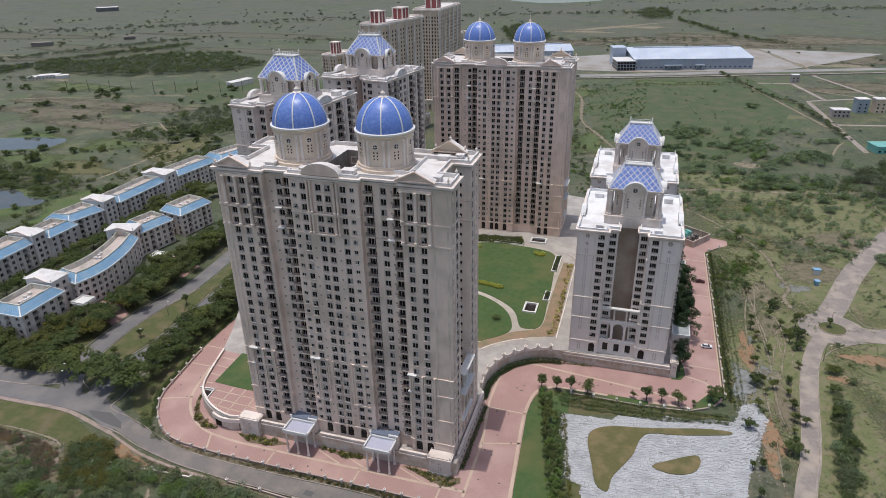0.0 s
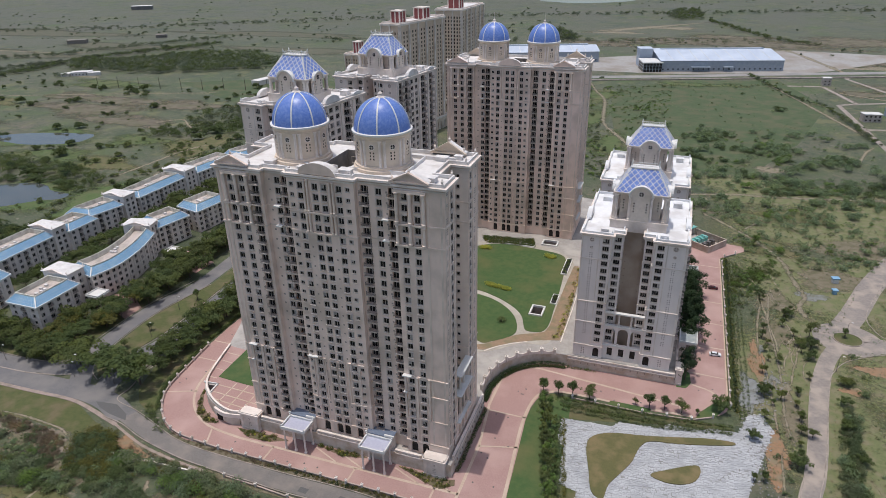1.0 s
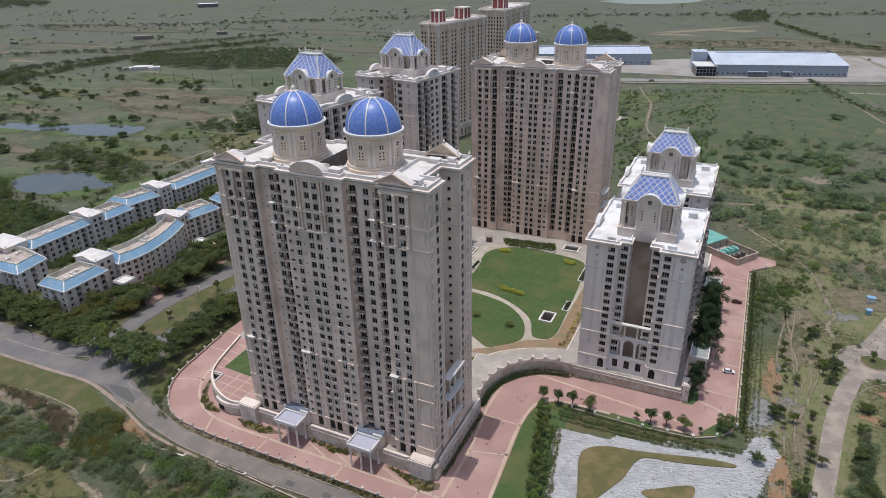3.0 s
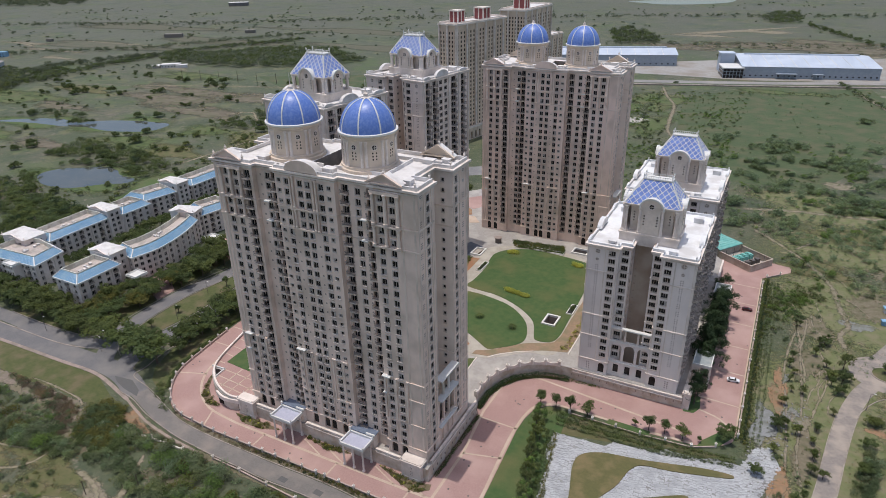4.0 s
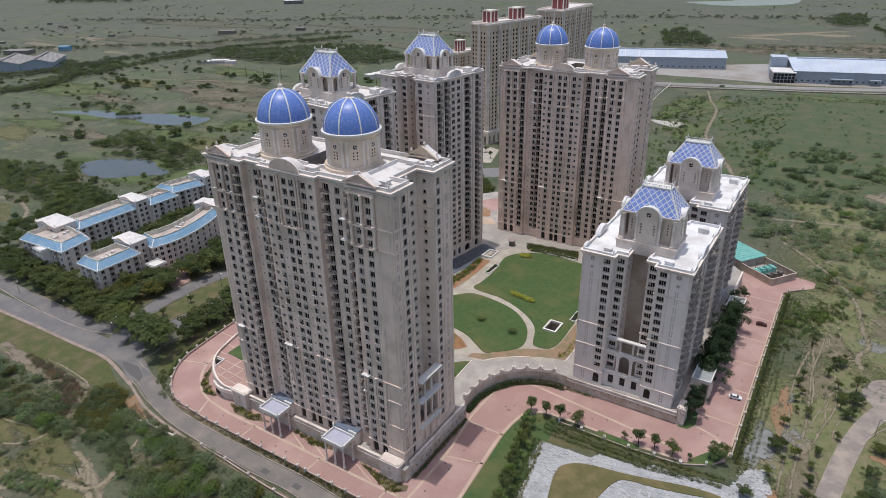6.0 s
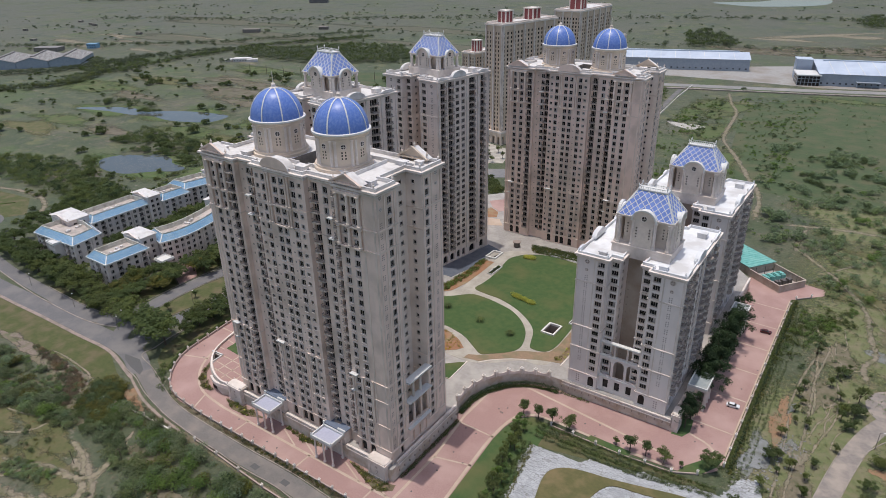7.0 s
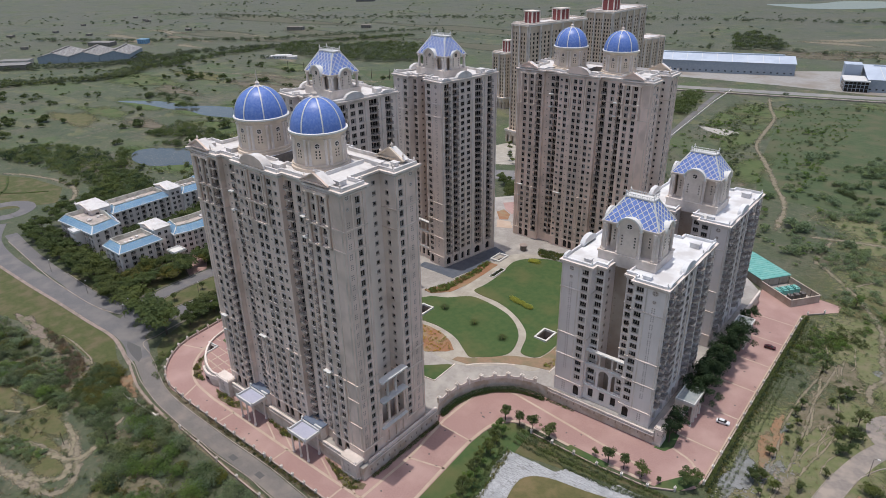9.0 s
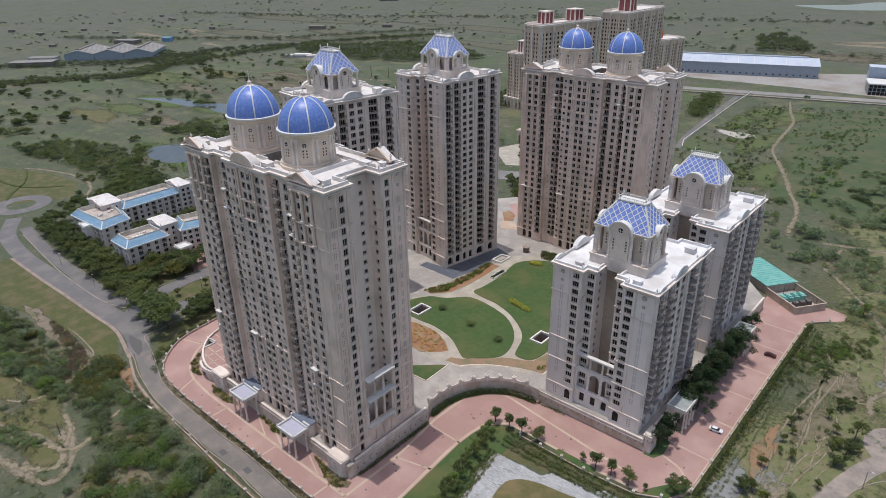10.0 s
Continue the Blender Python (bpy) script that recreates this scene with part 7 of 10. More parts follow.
def gable_block(x0, y0, x1, y1, h=18.2, rot=0.0):
    t = thing("gabled_block", pose((x0 + x1) / 2, (y0 + y1) / 2, 0, 0, 0, rot), "taller pale stair block with white hipped roof", "apartment block", "stair blocks of the low rows")
    a, b = (x1 - x0) / 2, (y1 - y0) / 2
    foot = [(-a, -b), (a, -b), (a, b), (-a, b)]
    w = MB()
    rows = [1.9 + 3.05 * k for k in range(5)]
    facade(w, foot[0], foot[1], 0, h - 1, [(2 * a * f, 1.7, [(r - 0.8, r + 0.9) for r in rows[3:]]) for f in (0.25, 0.75)], 0.4)
    facade(w, foot[1], foot[2], 0, h - 1, [(2 * b * f, 1.7, [(r - 0.8, r + 0.9) for r in rows]) for f in (0.3, 0.7)], 0.4)
    facade(w, foot[2], foot[3], 0, h - 1)
    facade(w, foot[3], foot[0], 0, h - 1)
    part("wall", w, LRW, t)
    for f in (0.3, 0.7):
        for r in rows:
            put_window(W_LR, t, on_wall(foot[1], foot[2], 2 * b * f, r - 0.8))
    for f in (0.25, 0.75):
        for r in rows[3:]:
            put_window(W_LR, t, on_wall(foot[0], foot[1], 2 * a * f, r - 0.8))
    c = MB()
    cornice(c, foot, h - 1.4, h - 1.0, 0.5)
    part("cornice", c, TRIM, t)
    r = MB()
    e = 0.7
    ridge = a * 0.55
    A, B, C, D = (-a - e, -b - e, h - 1), (a + e, -b - e, h - 1), (a + e, b + e, h - 1), (-a - e, b + e, h - 1)
    P, Q = (-ridge, 0, h + 0.5), (ridge, 0, h + 0.5)
    r.face([A, B, Q, P])
    r.face([B, C, Q])
    r.face([C, D, P, Q])
    r.face([D, A, P])
    r.face([D, C, B, A])
    part("hip_roof", r, ROOF, t, "whitish hipped roof")
    ped = MB()
    pediment(ped, 0, -b - 0.5, a * 0.7, h - 1.0, 1.6, 1.6)
    part("pediment", ped, [LRW, ROOF], t)
    for x, y in ((-a, -b), (a, -b), (a, b)):
        u = MB()
        urn(u, x, y, h - 0.95, 1.0)
        part("urn", u, TRIM, t)
    return t


low_block([(-250.0, 165.6), (-234.0, 165.6), (-234.0, 187.0), (-250.0, 187.0)])
gable_block(-253.0, 186.5, -238.5, 195.5)
fr = spline([(-234.5, 195.0), (-232.2, 204.0), (-232.4, 214.0), (-236.0, 229.0), (-242.2, 243.0)], k=3)
low_block(fr + [(x - 15.0, y + 3.0) for x, y in fr[::-1]], "curved four-storey apartment block with a blue skirt roof")
gable_block(-259.0, 241.0, -244.5, 249.5, rot=15)
low_block([(-260.0, 254.0), (-245.0, 249.5), (-241.0, 268.6), (-256.0, 272.5)])
low_block([(-256, 279.0), (-240.0, 275.0), (-236.5, 297.0), (-252.5, 300.0)])
low_block([(-303.5, 166.4), (-269.4, 168.4), (-272.6, 184.2), (-288.0, 187.0), (-303.5, 184.0)], "wide end block of the low apartment row")
gable_block(-311.0, 179.0, -292.5, 190.0)
low_block([(-306.0, 190.0), (-289.6, 189.6), (-290.4, 224.4), (-306.5, 224.0)])
gable_block(-305.0, 223.6, -289.0, 231.6)
low_block([(-303.0, 231.6), (-287.4, 231.6), (-287.0, 249.0), (-303.0, 249.0)])
low_block([(-309.0, 250.0), (-293.5, 250.8), (-289.5, 270.4), (-305.5, 273.4)])
gable_block(-305.0, 272.6, -289.5, 281.4)
low_block([(-304.0, 281.6), (-288.8, 283.6), (-287.8, 322.0), (-303.0, 322.0)])
gable_block(-304.0, 322.0, -286.5, 332.0)
low_block([(-302.0, 333.0), (-286.0, 332.6), (-281.0, 366.0), (-297.0, 368.0)])
low_block([(-294.0, 372.0), (-278.0, 369.0), (-268.0, 398.0), (-284.0, 403.0)])
bay = thing("projecting_bay", pose(-283.0, 165.4, 0.0, 0, 0, -2), "pale projecting bay with a white flat roof on the end block", "bay")
q = MB()
facade(q, (-3.6, -1.6), (3.6, -1.6), 0, 12.2, [(sx, 1.2, [(r - 0.75, r + 0.85) for r in (1.9, 4.95, 8.0, 11.05)]) for sx in (1.6, 3.6, 5.6)], 0.4)
facade(q, (3.6, -1.6), (3.6, 3.0), 0, 12.2)
facade(q, (-3.6, 3.0), (-3.6, -1.6), 0, 12.2)
part("wall", q, LRW, bay)
q = MB()
q.box(-3.4, -1.15, 0.5, 3.4, -1.1, 12.2)
part("glazing", q, GLASS, bay)
q = MB()
q.box(-4.2, -2.3, 12.2, 4.2, 2.6, 12.7)
parapet(q, [(-4.0, -2.1), (4.0, -2.1), (4.0, 2.4), (-4.0, 2.4)], 12.7, 13.4, 0.3)
part("roof_slab", q, PAINT, bay)
for x, y in ((-229.6, 192.0), (-228.4, 240.0)):
    lp = thing("porch", pose(x, y, 0.05), "white flat-roofed porch on columns", "porch", "porches of the low rows")
    r = MB()
    r.box(-3.4, -3.2, 5.4, 3.4, 3.2, 6.0)
    r.box(-3.8, -3.6, 6.0, 3.8, 3.6, 6.3)
    parapet(r, [(-3.6, -3.4), (3.6, -3.4), (3.6, 3.4), (-3.6, 3.4)], 6.3, 7.0, 0.3)
    part("porch_roof", r, PAINT, lp)
    cm = MB()
    cm.lathe([(0.5, 0), (0.4, 0.4), (0.36, 4.9), (0.52, 5.4)], 0, 0, 8)
    cm = cm.mesh("column", TRIM)
    for a, b in ((-2.6, -2.4), (2.6, -2.4), (2.6, 2.4), (-2.6, 2.4)):
        part("column", cm, None, lp, m=Matrix.Translation((a, b, 0)))


# ---------------------------------------------------------------- distance
def far_tower(m, w, d, h, label, crowns=(), cols=9, side=16):
    t = thing("distant_tower", m, label, "tower", "distant beige towers")
    foot = [(-w / 2, 0), (w / 2, 0), (w / 2, d), (-w / 2, d)]
    b = MB()
    rows = [(3.2 * k + 1.0, 3.2 * k + 2.9) for k in range(1, int(h / 3.2) - 1)]
    facade(b, foot[0], foot[1], 0, h, [(w * (j + 0.5) / cols, w / cols * 0.48, rows) for j in range(cols)], 0.6)
    facade(b, foot[1], foot[2], 0, h, [(d * (j + 0.5) / side, d / side * 0.48, rows) for j in range(side)], 0.6)
    facade(b, foot[2], foot[3], 0, h)
    facade(b, foot[3], foot[0], 0, h)
    part("wall", b, FARWALL, t)
    for j in range(0, side + 1, 3):
        p = MB()
        relief(p, foot[1], foot[2], max(0, d * j / side - 0.7), min(d, d * j / side + 0.7), 0, h - 1, 1.2)
        part("pilaster", p, TRIM, t)
    for j in range(0, cols + 1, 3):
        p = MB()
        relief(p, foot[0], foot[1], max(0, w * j / cols - 0.6), min(w, w * j / cols + 0.6), 0, h - 1, 1.2)
        part("pilaster", p, TRIM, t)
    g = MB()
    g.box(-w / 2 + 0.5, 0.5, 1, w / 2 - 0.5, d - 0.5, h - 1)
    part("glazing", g, GLASS, t)
    base, e = MB(), 2.4
    ring = [(-w / 2 - e, -e), (w / 2 + e, -e), (w / 2 + e, d + e), (-w / 2 - e, d + e)]
    for i in range(4):
        p, q = ring[i], ring[(i + 1) % 4]
        ln = math.hypot(q[0] - p[0], q[1] - p[1])
        k = max(3, round(ln / 5.2))
        arches = [(ln * (j + 0.5) / k, 2.6, [(0.5, 6.6)]) for j in range(k)] if i < 2 else []
        facade(base, p, q, 0, 10.5, arches, 0.7)
        for sx, aw, _ in arches:
            arch_head(base, p, q, sx, aw, 6.6, 0.7)
            relief(base, p, q, sx + ln / k / 2 - 0.35, sx + ln / k / 2 + 0.35, 0, 9.4, 0.4)
    base.prism(ring, 10.2, 10.6)
    arcade = part("arcade_base", base, DRUM, t, "yellowish two-storey arcaded base")
    q = MB()
    cornice(q, ring, 9.4, 10.9, 0.7)
    part("base_cornice", q, TRIM, arcade)
    c = MB()
    cornice(c, foot, h - 1.2, h + 0.2, 1.0)
    parapet(c, foot, h, h + 1.2, 0.6)
    part("cornice", c, TRIM, t)
    r = MB()
    r.prism(foot, h - 0.5, h)
    part("roof", r, ROOF, t)
    for x, y, s, k in crowns:
        q = MB()
        q.box(x - s, y - s, h, x + s, y + s, h + k)
        crown = part("roof_turret", q, REDP, t, "maroon turret with cream frame")
        q = MB()
        for a, bb in ((-s, -s), (s, -s), (s, s), (-s, s), (0, -s), (s, 0)):
            q.box(x + a - 0.45, y + bb - 0.45, h, x + a + 0.45, y + bb + 0.45, h + k)
        q.box(x - s - 0.6, y - s - 0.6, h + k, x + s + 0.6, y + s + 0.6, h + k + 0.8)
        part("turret_trim", q, TRIM, crown)
    return t


far_tower(pose(-206.8, 478.0, 0, 0, 0, -11.9), 17, 65, 92, "distant beige slab tower with maroon turrets", ((-2, 14, 4.0, 8), (0, 44, 4.5, 8)), 6)
far_tower(pose(-200.5, 594.0, 0, 0, 0, -1), 25, 66, 92, "distant beige slab tower with maroon turrets", ((0, 20, 5.5, 12),), 9, 15)
far_tower(pose(-293.0, 575.0, 0, 0, 0, -11), 15, 30, 52, "lower distant beige tower", ((0, 12, 3.4, 10),), 5, 8)
far_tower(pose(-232.0, 752.0, 0, 0, 0, -11), 22, 36, 50, "lower distant beige tower with an orange roof box", (), 8, 9)
orange = MB()
orange.box(-239.0, 760.0, 50.0, -232.0, 770.0, 58.0)
solid("roof_box", orange, ORANGE, "orange roof box on a distant tower", "roof box")


def shed(m, ln, w, eave, ridge, label, roofing=None):
    t = thing("warehouse", m, label, "warehouse", "warehouses")
    b = MB()
    for a, c in (((0, 0), (ln, 0)), ((ln, 0), (ln, w)), ((ln, w), (0, w)), ((0, w), (0, 0))):
        facade(b, a, c, 0, eave)
    for x in (0, ln):
        f = [(x, 0, eave), (x, w, eave), (x, w / 2, ridge)]
        b.face(f if x else f[::-1])
    part("wall", b, SHEDW, t, "dark grey metal walls")
    r = MB()
    for y0, z0, y1, z1 in ((-1, eave - 0.15, w / 2, ridge + 0.1), (w / 2, ridge + 0.1, w + 1, eave - 0.15)):
        r.face([(-1, y0, z0), (ln + 1, y0, z0), (ln + 1, y1, z1), (-1, y1, z1)])
    part("roof", r, roofing or SHEDR, t, "pale metal roof")
    v = MB()
    v.box(ln * 0.06, w / 2 - 1.5, ridge - 0.3, ln * 0.94, w / 2 + 1.5, ridge + 1.3)
    part("ridge_vent", v, roofing or SHEDR, t)
    for i in range(1, 10):
        s = MB()
        s.box(ln * i / 10 - 0.15, -1.0, eave, ln * i / 10 + 0.15, -0.9, eave + 0.1)
        s.bar((ln * i / 10, -0.9, eave), (ln * i / 10, w / 2, ridge + 0.25), 0.5, 0.2)
        part("roof_rib", s, PAINT, t)
    wd = MB()
    for i in range(24):
        x = ln * (i + 0.5) / 24
        wd.box(x - 0.9, -0.15, 2.2, x + 0.9, 0.05, 3.6)
    part("low_window", wd, GLASS, t, kind="stuff")
    return t


shed(pose(-18.5, 852.0, 0, 0, 0, 15.2), 144, 100, 13, 19, "large warehouse with pale blue-white metal roof")
shed(pose(-262.0, 846.0, 0, 0, 0, 19), 172, 52, 14, 19, "long warehouse with pale metal roof")
annex = thing("annex", pose(-38, 843, 0, 0, 0, 15.2), "glazed office annex of a warehouse with a white roof slab", "building")
an = MB()
an.box(0, 0, 0, 22, 30, 10.5)
part("glazing", an, GLASS, annex)
an = MB()
for i in range(7):
    an.box(22 * i / 6 - 0.25, -0.2, 0, 22 * i / 6 + 0.25, 0.1, 10.5)
for z in (3.4, 7.0):
    an.box(-0.15, -0.15, z, 22.1, 30, z + 0.5)
part("mullions", an, SHEDW, annex, kind="stuff")
an = MB()
an.box(-1.2, -1.2, 10.5, 23, 31, 11.6)
part("roof_slab", an, PAINT, annex)
an = MB()
an.box(2, 40, 0, 18, 58, 21)
an.box(1.4, 39.4, 21, 18.6, 58.6, 21.8)
part("plant_room", an, SHEDR, annex, "pale blue plant room")
for x, w in ((36, 22), (74, 11)):
    porch = MB()
    porch.box(x, -5, 5.4, x + w, 1, 6.0)
    for i in range(4):
        porch.box(x + (w - 0.6) * i / 3, -4.8, 0, x + 0.6 + (w - 0.6) * i / 3, -4.2, 5.4)
    solid("loading_canopy", porch, SHEDW, "pale flat loading canopy of the warehouse", "canopy", "loading canopies", m=pose(-18.5, 851.0, 0, 0, 0, 15.2))
sheet("apron", [(-280, 822), (-100, 838), (-12, 838), (150, 885), (175, 905), (300, 1040), (150, 1060), (-20, 990), (-120, 930), (-280, 850)], 0.06, APRON, "pale dusty yard round the warehouses", "yard")
FARROAD = mat("worn_grey_road", (0.27, 0.26, 0.25), (0.23, 0.22, 0.21), 3.0, 0.9, 0.1, c=(0.31, 0.29, 0.27), cscale=25)
hw = MB()
strip(hw, spline([(-300, 737), (-195, 768), (-10, 822), (140, 876), (420, 960), (900, 1060)], k=5), 15, 0, 0.1)
solid("highway", hw, FARROAD, "pale grey distant highway", "road", kind="structure")
bt = MB()
strip(bt, [(-195, 745), (-10, 800), (120, 842), (400, 930)], 3.5, 0, 1.2)
solid("roadside_wall_far", bt, KERB, "long low wall beside the far highway", "wall", kind="structure")
water = [spline([(-440, 276), (-424, 267), (-408, 265), (-392, 269), (-379, 283), (-366, 292), (-368, 301), (-386, 303), (-396, 309), (-412, 311), (-428, 301), (-437, 296), (-443, 286)], True, 4),
         spline([(-640, 362), (-600, 372), (-560, 376), (-535, 383), (-504, 382), (-470, 395), (-466, 412), (-474, 424), (-505, 420), (-530, 412), (-548, 402), (-562, 392), (-590, 394), (-620, 380)], True, 4),
         spline([(-378, 1830), (-330, 1795), (-273, 1767), (-190, 1800), (-130, 1880), (-145, 2030), (-240, 2010), (-280, 1910), (-340, 1870)], True, 4)]
for p in water:
    sheet("pond", p, 0.07, WATER, "still grey-blue pond", "water")


def small_building(x, y, w, d, h, material, label, rot=0.0, roof=None):
    b = MB()
    b.box(-w / 2, -d / 2, 0, w / 2, d / 2, h)
    b.box(-w / 2 - 0.4, -d / 2 - 0.4, h, w / 2 + 0.4, d / 2 + 0.4, h + 0.5, 1)
    for i in range(max(1, int(w / 3.5)) if h > 4 and w < 30 else 0):
        for k in range(max(1, int(h / 3.2))):
            xx = -w / 2 + (i + 0.5) * w / max(1, int(w / 3.5))
            b.box(xx - 0.7, -d / 2 - 0.06, 3.2 * k + 1.0, xx + 0.7, -d / 2 + 0.05, 3.2 * k + 2.4, 2)
    return solid("distant_building", b, [material, roof or ROOF, GLASS], label, "building", "scattered distant buildings", m=pose(x, y, 0, 0, 0, rot))


small_building(188, 676, 10, 9, 12.5, SHEDW, "unfinished grey concrete building far off", 10)
small_building(167, 655, 14, 9, 6.5, LRDECK, "low white building far off", 10)
small_building(203, 679, 9, 9, 12.5, FARWALL, "cream building beside fields", 10)
small_building(155, 812, 8, 7, 8, LRDECK, "small pale tower house far off", 10)
small_building(176, 548, 20, 14, 5, TEAL, "low building under a teal roof", 15, TEAL)
small_building(-1055, 614, 16, 12, 7, LRBLUE, "blue-painted house on the far plain", 30, LRBLUE)
small_building(-722, 648, 24, 12, 4.2, ROOF, "low whitish farm building with pale roof", 35)
small_building(-706, 652, 14, 9, 3.4, ROOF, "low whitish farm wing with pale roof", 48)
small_building(-737, 638, 10, 12, 3.0, PIERM, "low white farm outhouse", 20)
small_building(-456, 664, 32, 11, 5, PIERM, "long white-roofed barn among trees", 76, ROOF)
small_building(-977, 880, 30, 16, 6, DUSTWALL, "low grey sheds far off", 35, DUSTWALL)
small_building(-885, 979, 18, 12, 5, DUSTWALL, "low dusty shed far off", 35, DUSTWALL)
small_building(-1343, 1430, 50, 26, 9, ASPH, "large bluish shed on the horizon", 35)
SHEDG = mat("weathered_sheet_roof", (0.255, 0.235, 0.222), (0.21, 0.195, 0.185), 6.0, 0.7, 0.1, c=(0.26, 0.245, 0.23), cscale=18)
for i in range(3):
    shed(pose(-896 - 27.8 * i, 508 - 31.0 * i, 0, 0, 0, 138), 72, 41, 9, 14.5, "one bay of a far factory with a weathered grey roof", SHEDG)
small_building(-972, 372, 58, 22, 6, DUSTWALL, "long low shed beside the far factory", 48, SHEDG)
small_building(-1010, 398, 40, 18, 5, PIERM, "low pale shed beside the far factory", 48, SHEDG)
small_building(-1090, 560, 40, 20, 6, DUSTWALL, "dusty shed in the hazy distance", 30, SHEDG)
for i in range(12):
    x, y = rnd.uniform(-1500, -1080), rnd.uniform(450, 900)
    small_building(x, y, rnd.uniform(7, 13), rnd.uniform(6, 9), rnd.uniform(2.6, 4), DUSTWALL, "far village house with a dull roof", rnd.uniform(10, 50), DUSTWALL)
small_building(88, 318, 2.6, 2.0, 2.2, PAINT, "small pale blue cabin by the lane", 12, LRBLUE)
small_building(86, 306, 1.6, 1.6, 1.8, LRBLUE, "small blue kiosk by the lane", 12, LRBLUE)

# substation by the pink drive
sub = thing("substation", pose(32.2, 333.3, 0.05, 0, 0, 54.6), "walled substation yard with a teal sheet roof", "substation")
for a, b in (((0, 0), (15.5, 0)), ((15.5, 0), (15.5, 19)), ((0, 0), (0, 19))):
    w = MB()
    w.bar((*a, 1.7), (*b, 1.7), 0.35, 3.4)
    w.bar((*a, 3.5), (*b, 3.5), 0.6, 0.25)
    part("yard_wall", w, SUBW, sub)
w = MB()
for a, b in (((0.3, 19.2), (15.2, 19.2)), ((15.2, 19.2), (15.2, 44)), ((15.2, 44), (0.3, 44)), ((0.3, 44), (0.3, 19.2))):
    facade(w, a, b, 0, 4.3, [(6.0, 1.4, [(0.3, 2.6)])] if a == (0.3, 44) else [], 0.3)
part("building_wall", w, SUBW, sub)
r = MB()
r.box(-0.5, 18.4, 4.3, 16.0, 45.0, 4.6)
part("sheet_roof", r, TEAL, sub, "teal sheet roof")
for i in range(14):
    q = MB()
    q.box(-0.5, 19.0 + i * 1.9, 4.6, 16.0, 19.14 + i * 1.9, 4.7)
    part("roof_seam", q, TEAL, sub)
slab = MB()
slab.box(0.3, 0.3, 0.0, 15.2, 19.0, 0.12)
part("yard_slab", slab, GREYP, sub)
for i in range(4):
    q = MB()
    q.box(2.0 + i * 3.2, 9.6, 0.1, 4.2 + i * 3.2, 13.6, 2.3)
    q.box(2.3 + i * 3.2, 10.2, 2.3, 3.9 + i * 3.2, 13.0, 2.7)
    part("transformer", q, TEAL, sub)
for i in range(3):
    q = MB()
    q.box(3.6 + i * 3.4, 4.4, 0.1, 5.6 + i * 3.4, 6.6, 2.6)
    part("switch_box", q, RAIL, sub)
for i in range(6):
    q = MB()
    q.lathe([(0.12, 0), (0.1, 5.0)], 2.0 + (i % 3) * 5.6, 3.0 + (i // 3) * 13.5, 6)
    part("pole", q, RAIL, sub)


# ---------------------------------------------------------------- trees
def trunk_mesh(mb, h, r, limbs, spread, rr):
    mb.lathe([(r * 1.25, 0), (r, h * 0.15), (r * 0.75, h * 0.6), (r * 0.4, h)], 0, 0, 7)
    ends = []
    for i in range(limbs):
        a = 2 * math.pi * i / limbs + rr.uniform(-0.4, 0.4)
        z = h * rr.uniform(0.5, 0.8)
        e = Vector((math.cos(a) * spread * rr.uniform(0.5, 0.9), math.sin(a) * spread * rr.uniform(0.5, 0.9), h * rr.uniform(1.1, 1.45)))
        mid = Vector((e.x * 0.45, e.y * 0.45, (z + e.z) / 2 - 0.1 * h))
        mb.bar((0, 0, z), tuple(mid), r * 0.6, r * 0.6)
        mb.bar(tuple(mid), tuple(e), r * 0.35, r * 0.35)
        ends.append(e)
    return ends


def tree_kind(name, h, spread, limbs, clumps, per, size, material, label, seed, flat=0.75, low=0.75, r=0.22):
    """A tree: tapered trunk with limbs, and a crown of leaf clumps with gaps."""
    rr, rg = random.Random(seed), np.random.default_rng(seed)
    t = thing(name, pose(0, 0, -50), label, "tree")
    tm = MB()
    ends = trunk_mesh(tm, h, r, limbs, spread, rr)
    part("trunk", tm, BARK, t)
    cen, rad = [], []
    for i in range(clumps):
        e = ends[i % len(ends)]
        k = rr.uniform(0.25, 1.15)
        a = rr.uniform(0, 2 * math.pi)
        cen.append((e.x * k + math.cos(a) * spread * 0.28, e.y * k + math.sin(a) * spread * 0.28, h * low + (e.z - h * low) * rr.uniform(0.35, 1.15)))
        rad.append(spread * rr.uniform(0.22, 0.40))
    part("crown", quads_mesh("crown", leaf_quads(cen, rad, per, size, rg, flat), material), None, t)
    return t


def plant(kinds, spots, rr, s0=0.8, s1=1.2, z=0.05, group=""):
    for x, y in spots:
        k = rr.choice(kinds)
        s = rr.uniform(s0, s1)
        ob = copy_thing(k, pose(x, y, z, 0, 0, rr.uniform(0, 360)) @ Matrix.Diagonal((s, s, s * rr.uniform(0.9, 1.1), 1)))
        if group:
            tagged(ob, group=group)


def along(a, b, step, jit, rr):
    n = max(1, int(math.hypot(b[0] - a[0], b[1] - a[1]) / step))
    return [(a[0] + (b[0] - a[0]) * i / n + rr.uniform(-jit, jit), a[1] + (b[1] - a[1]) * i / n + rr.uniform(-jit, jit)) for i in range(n + 1)]


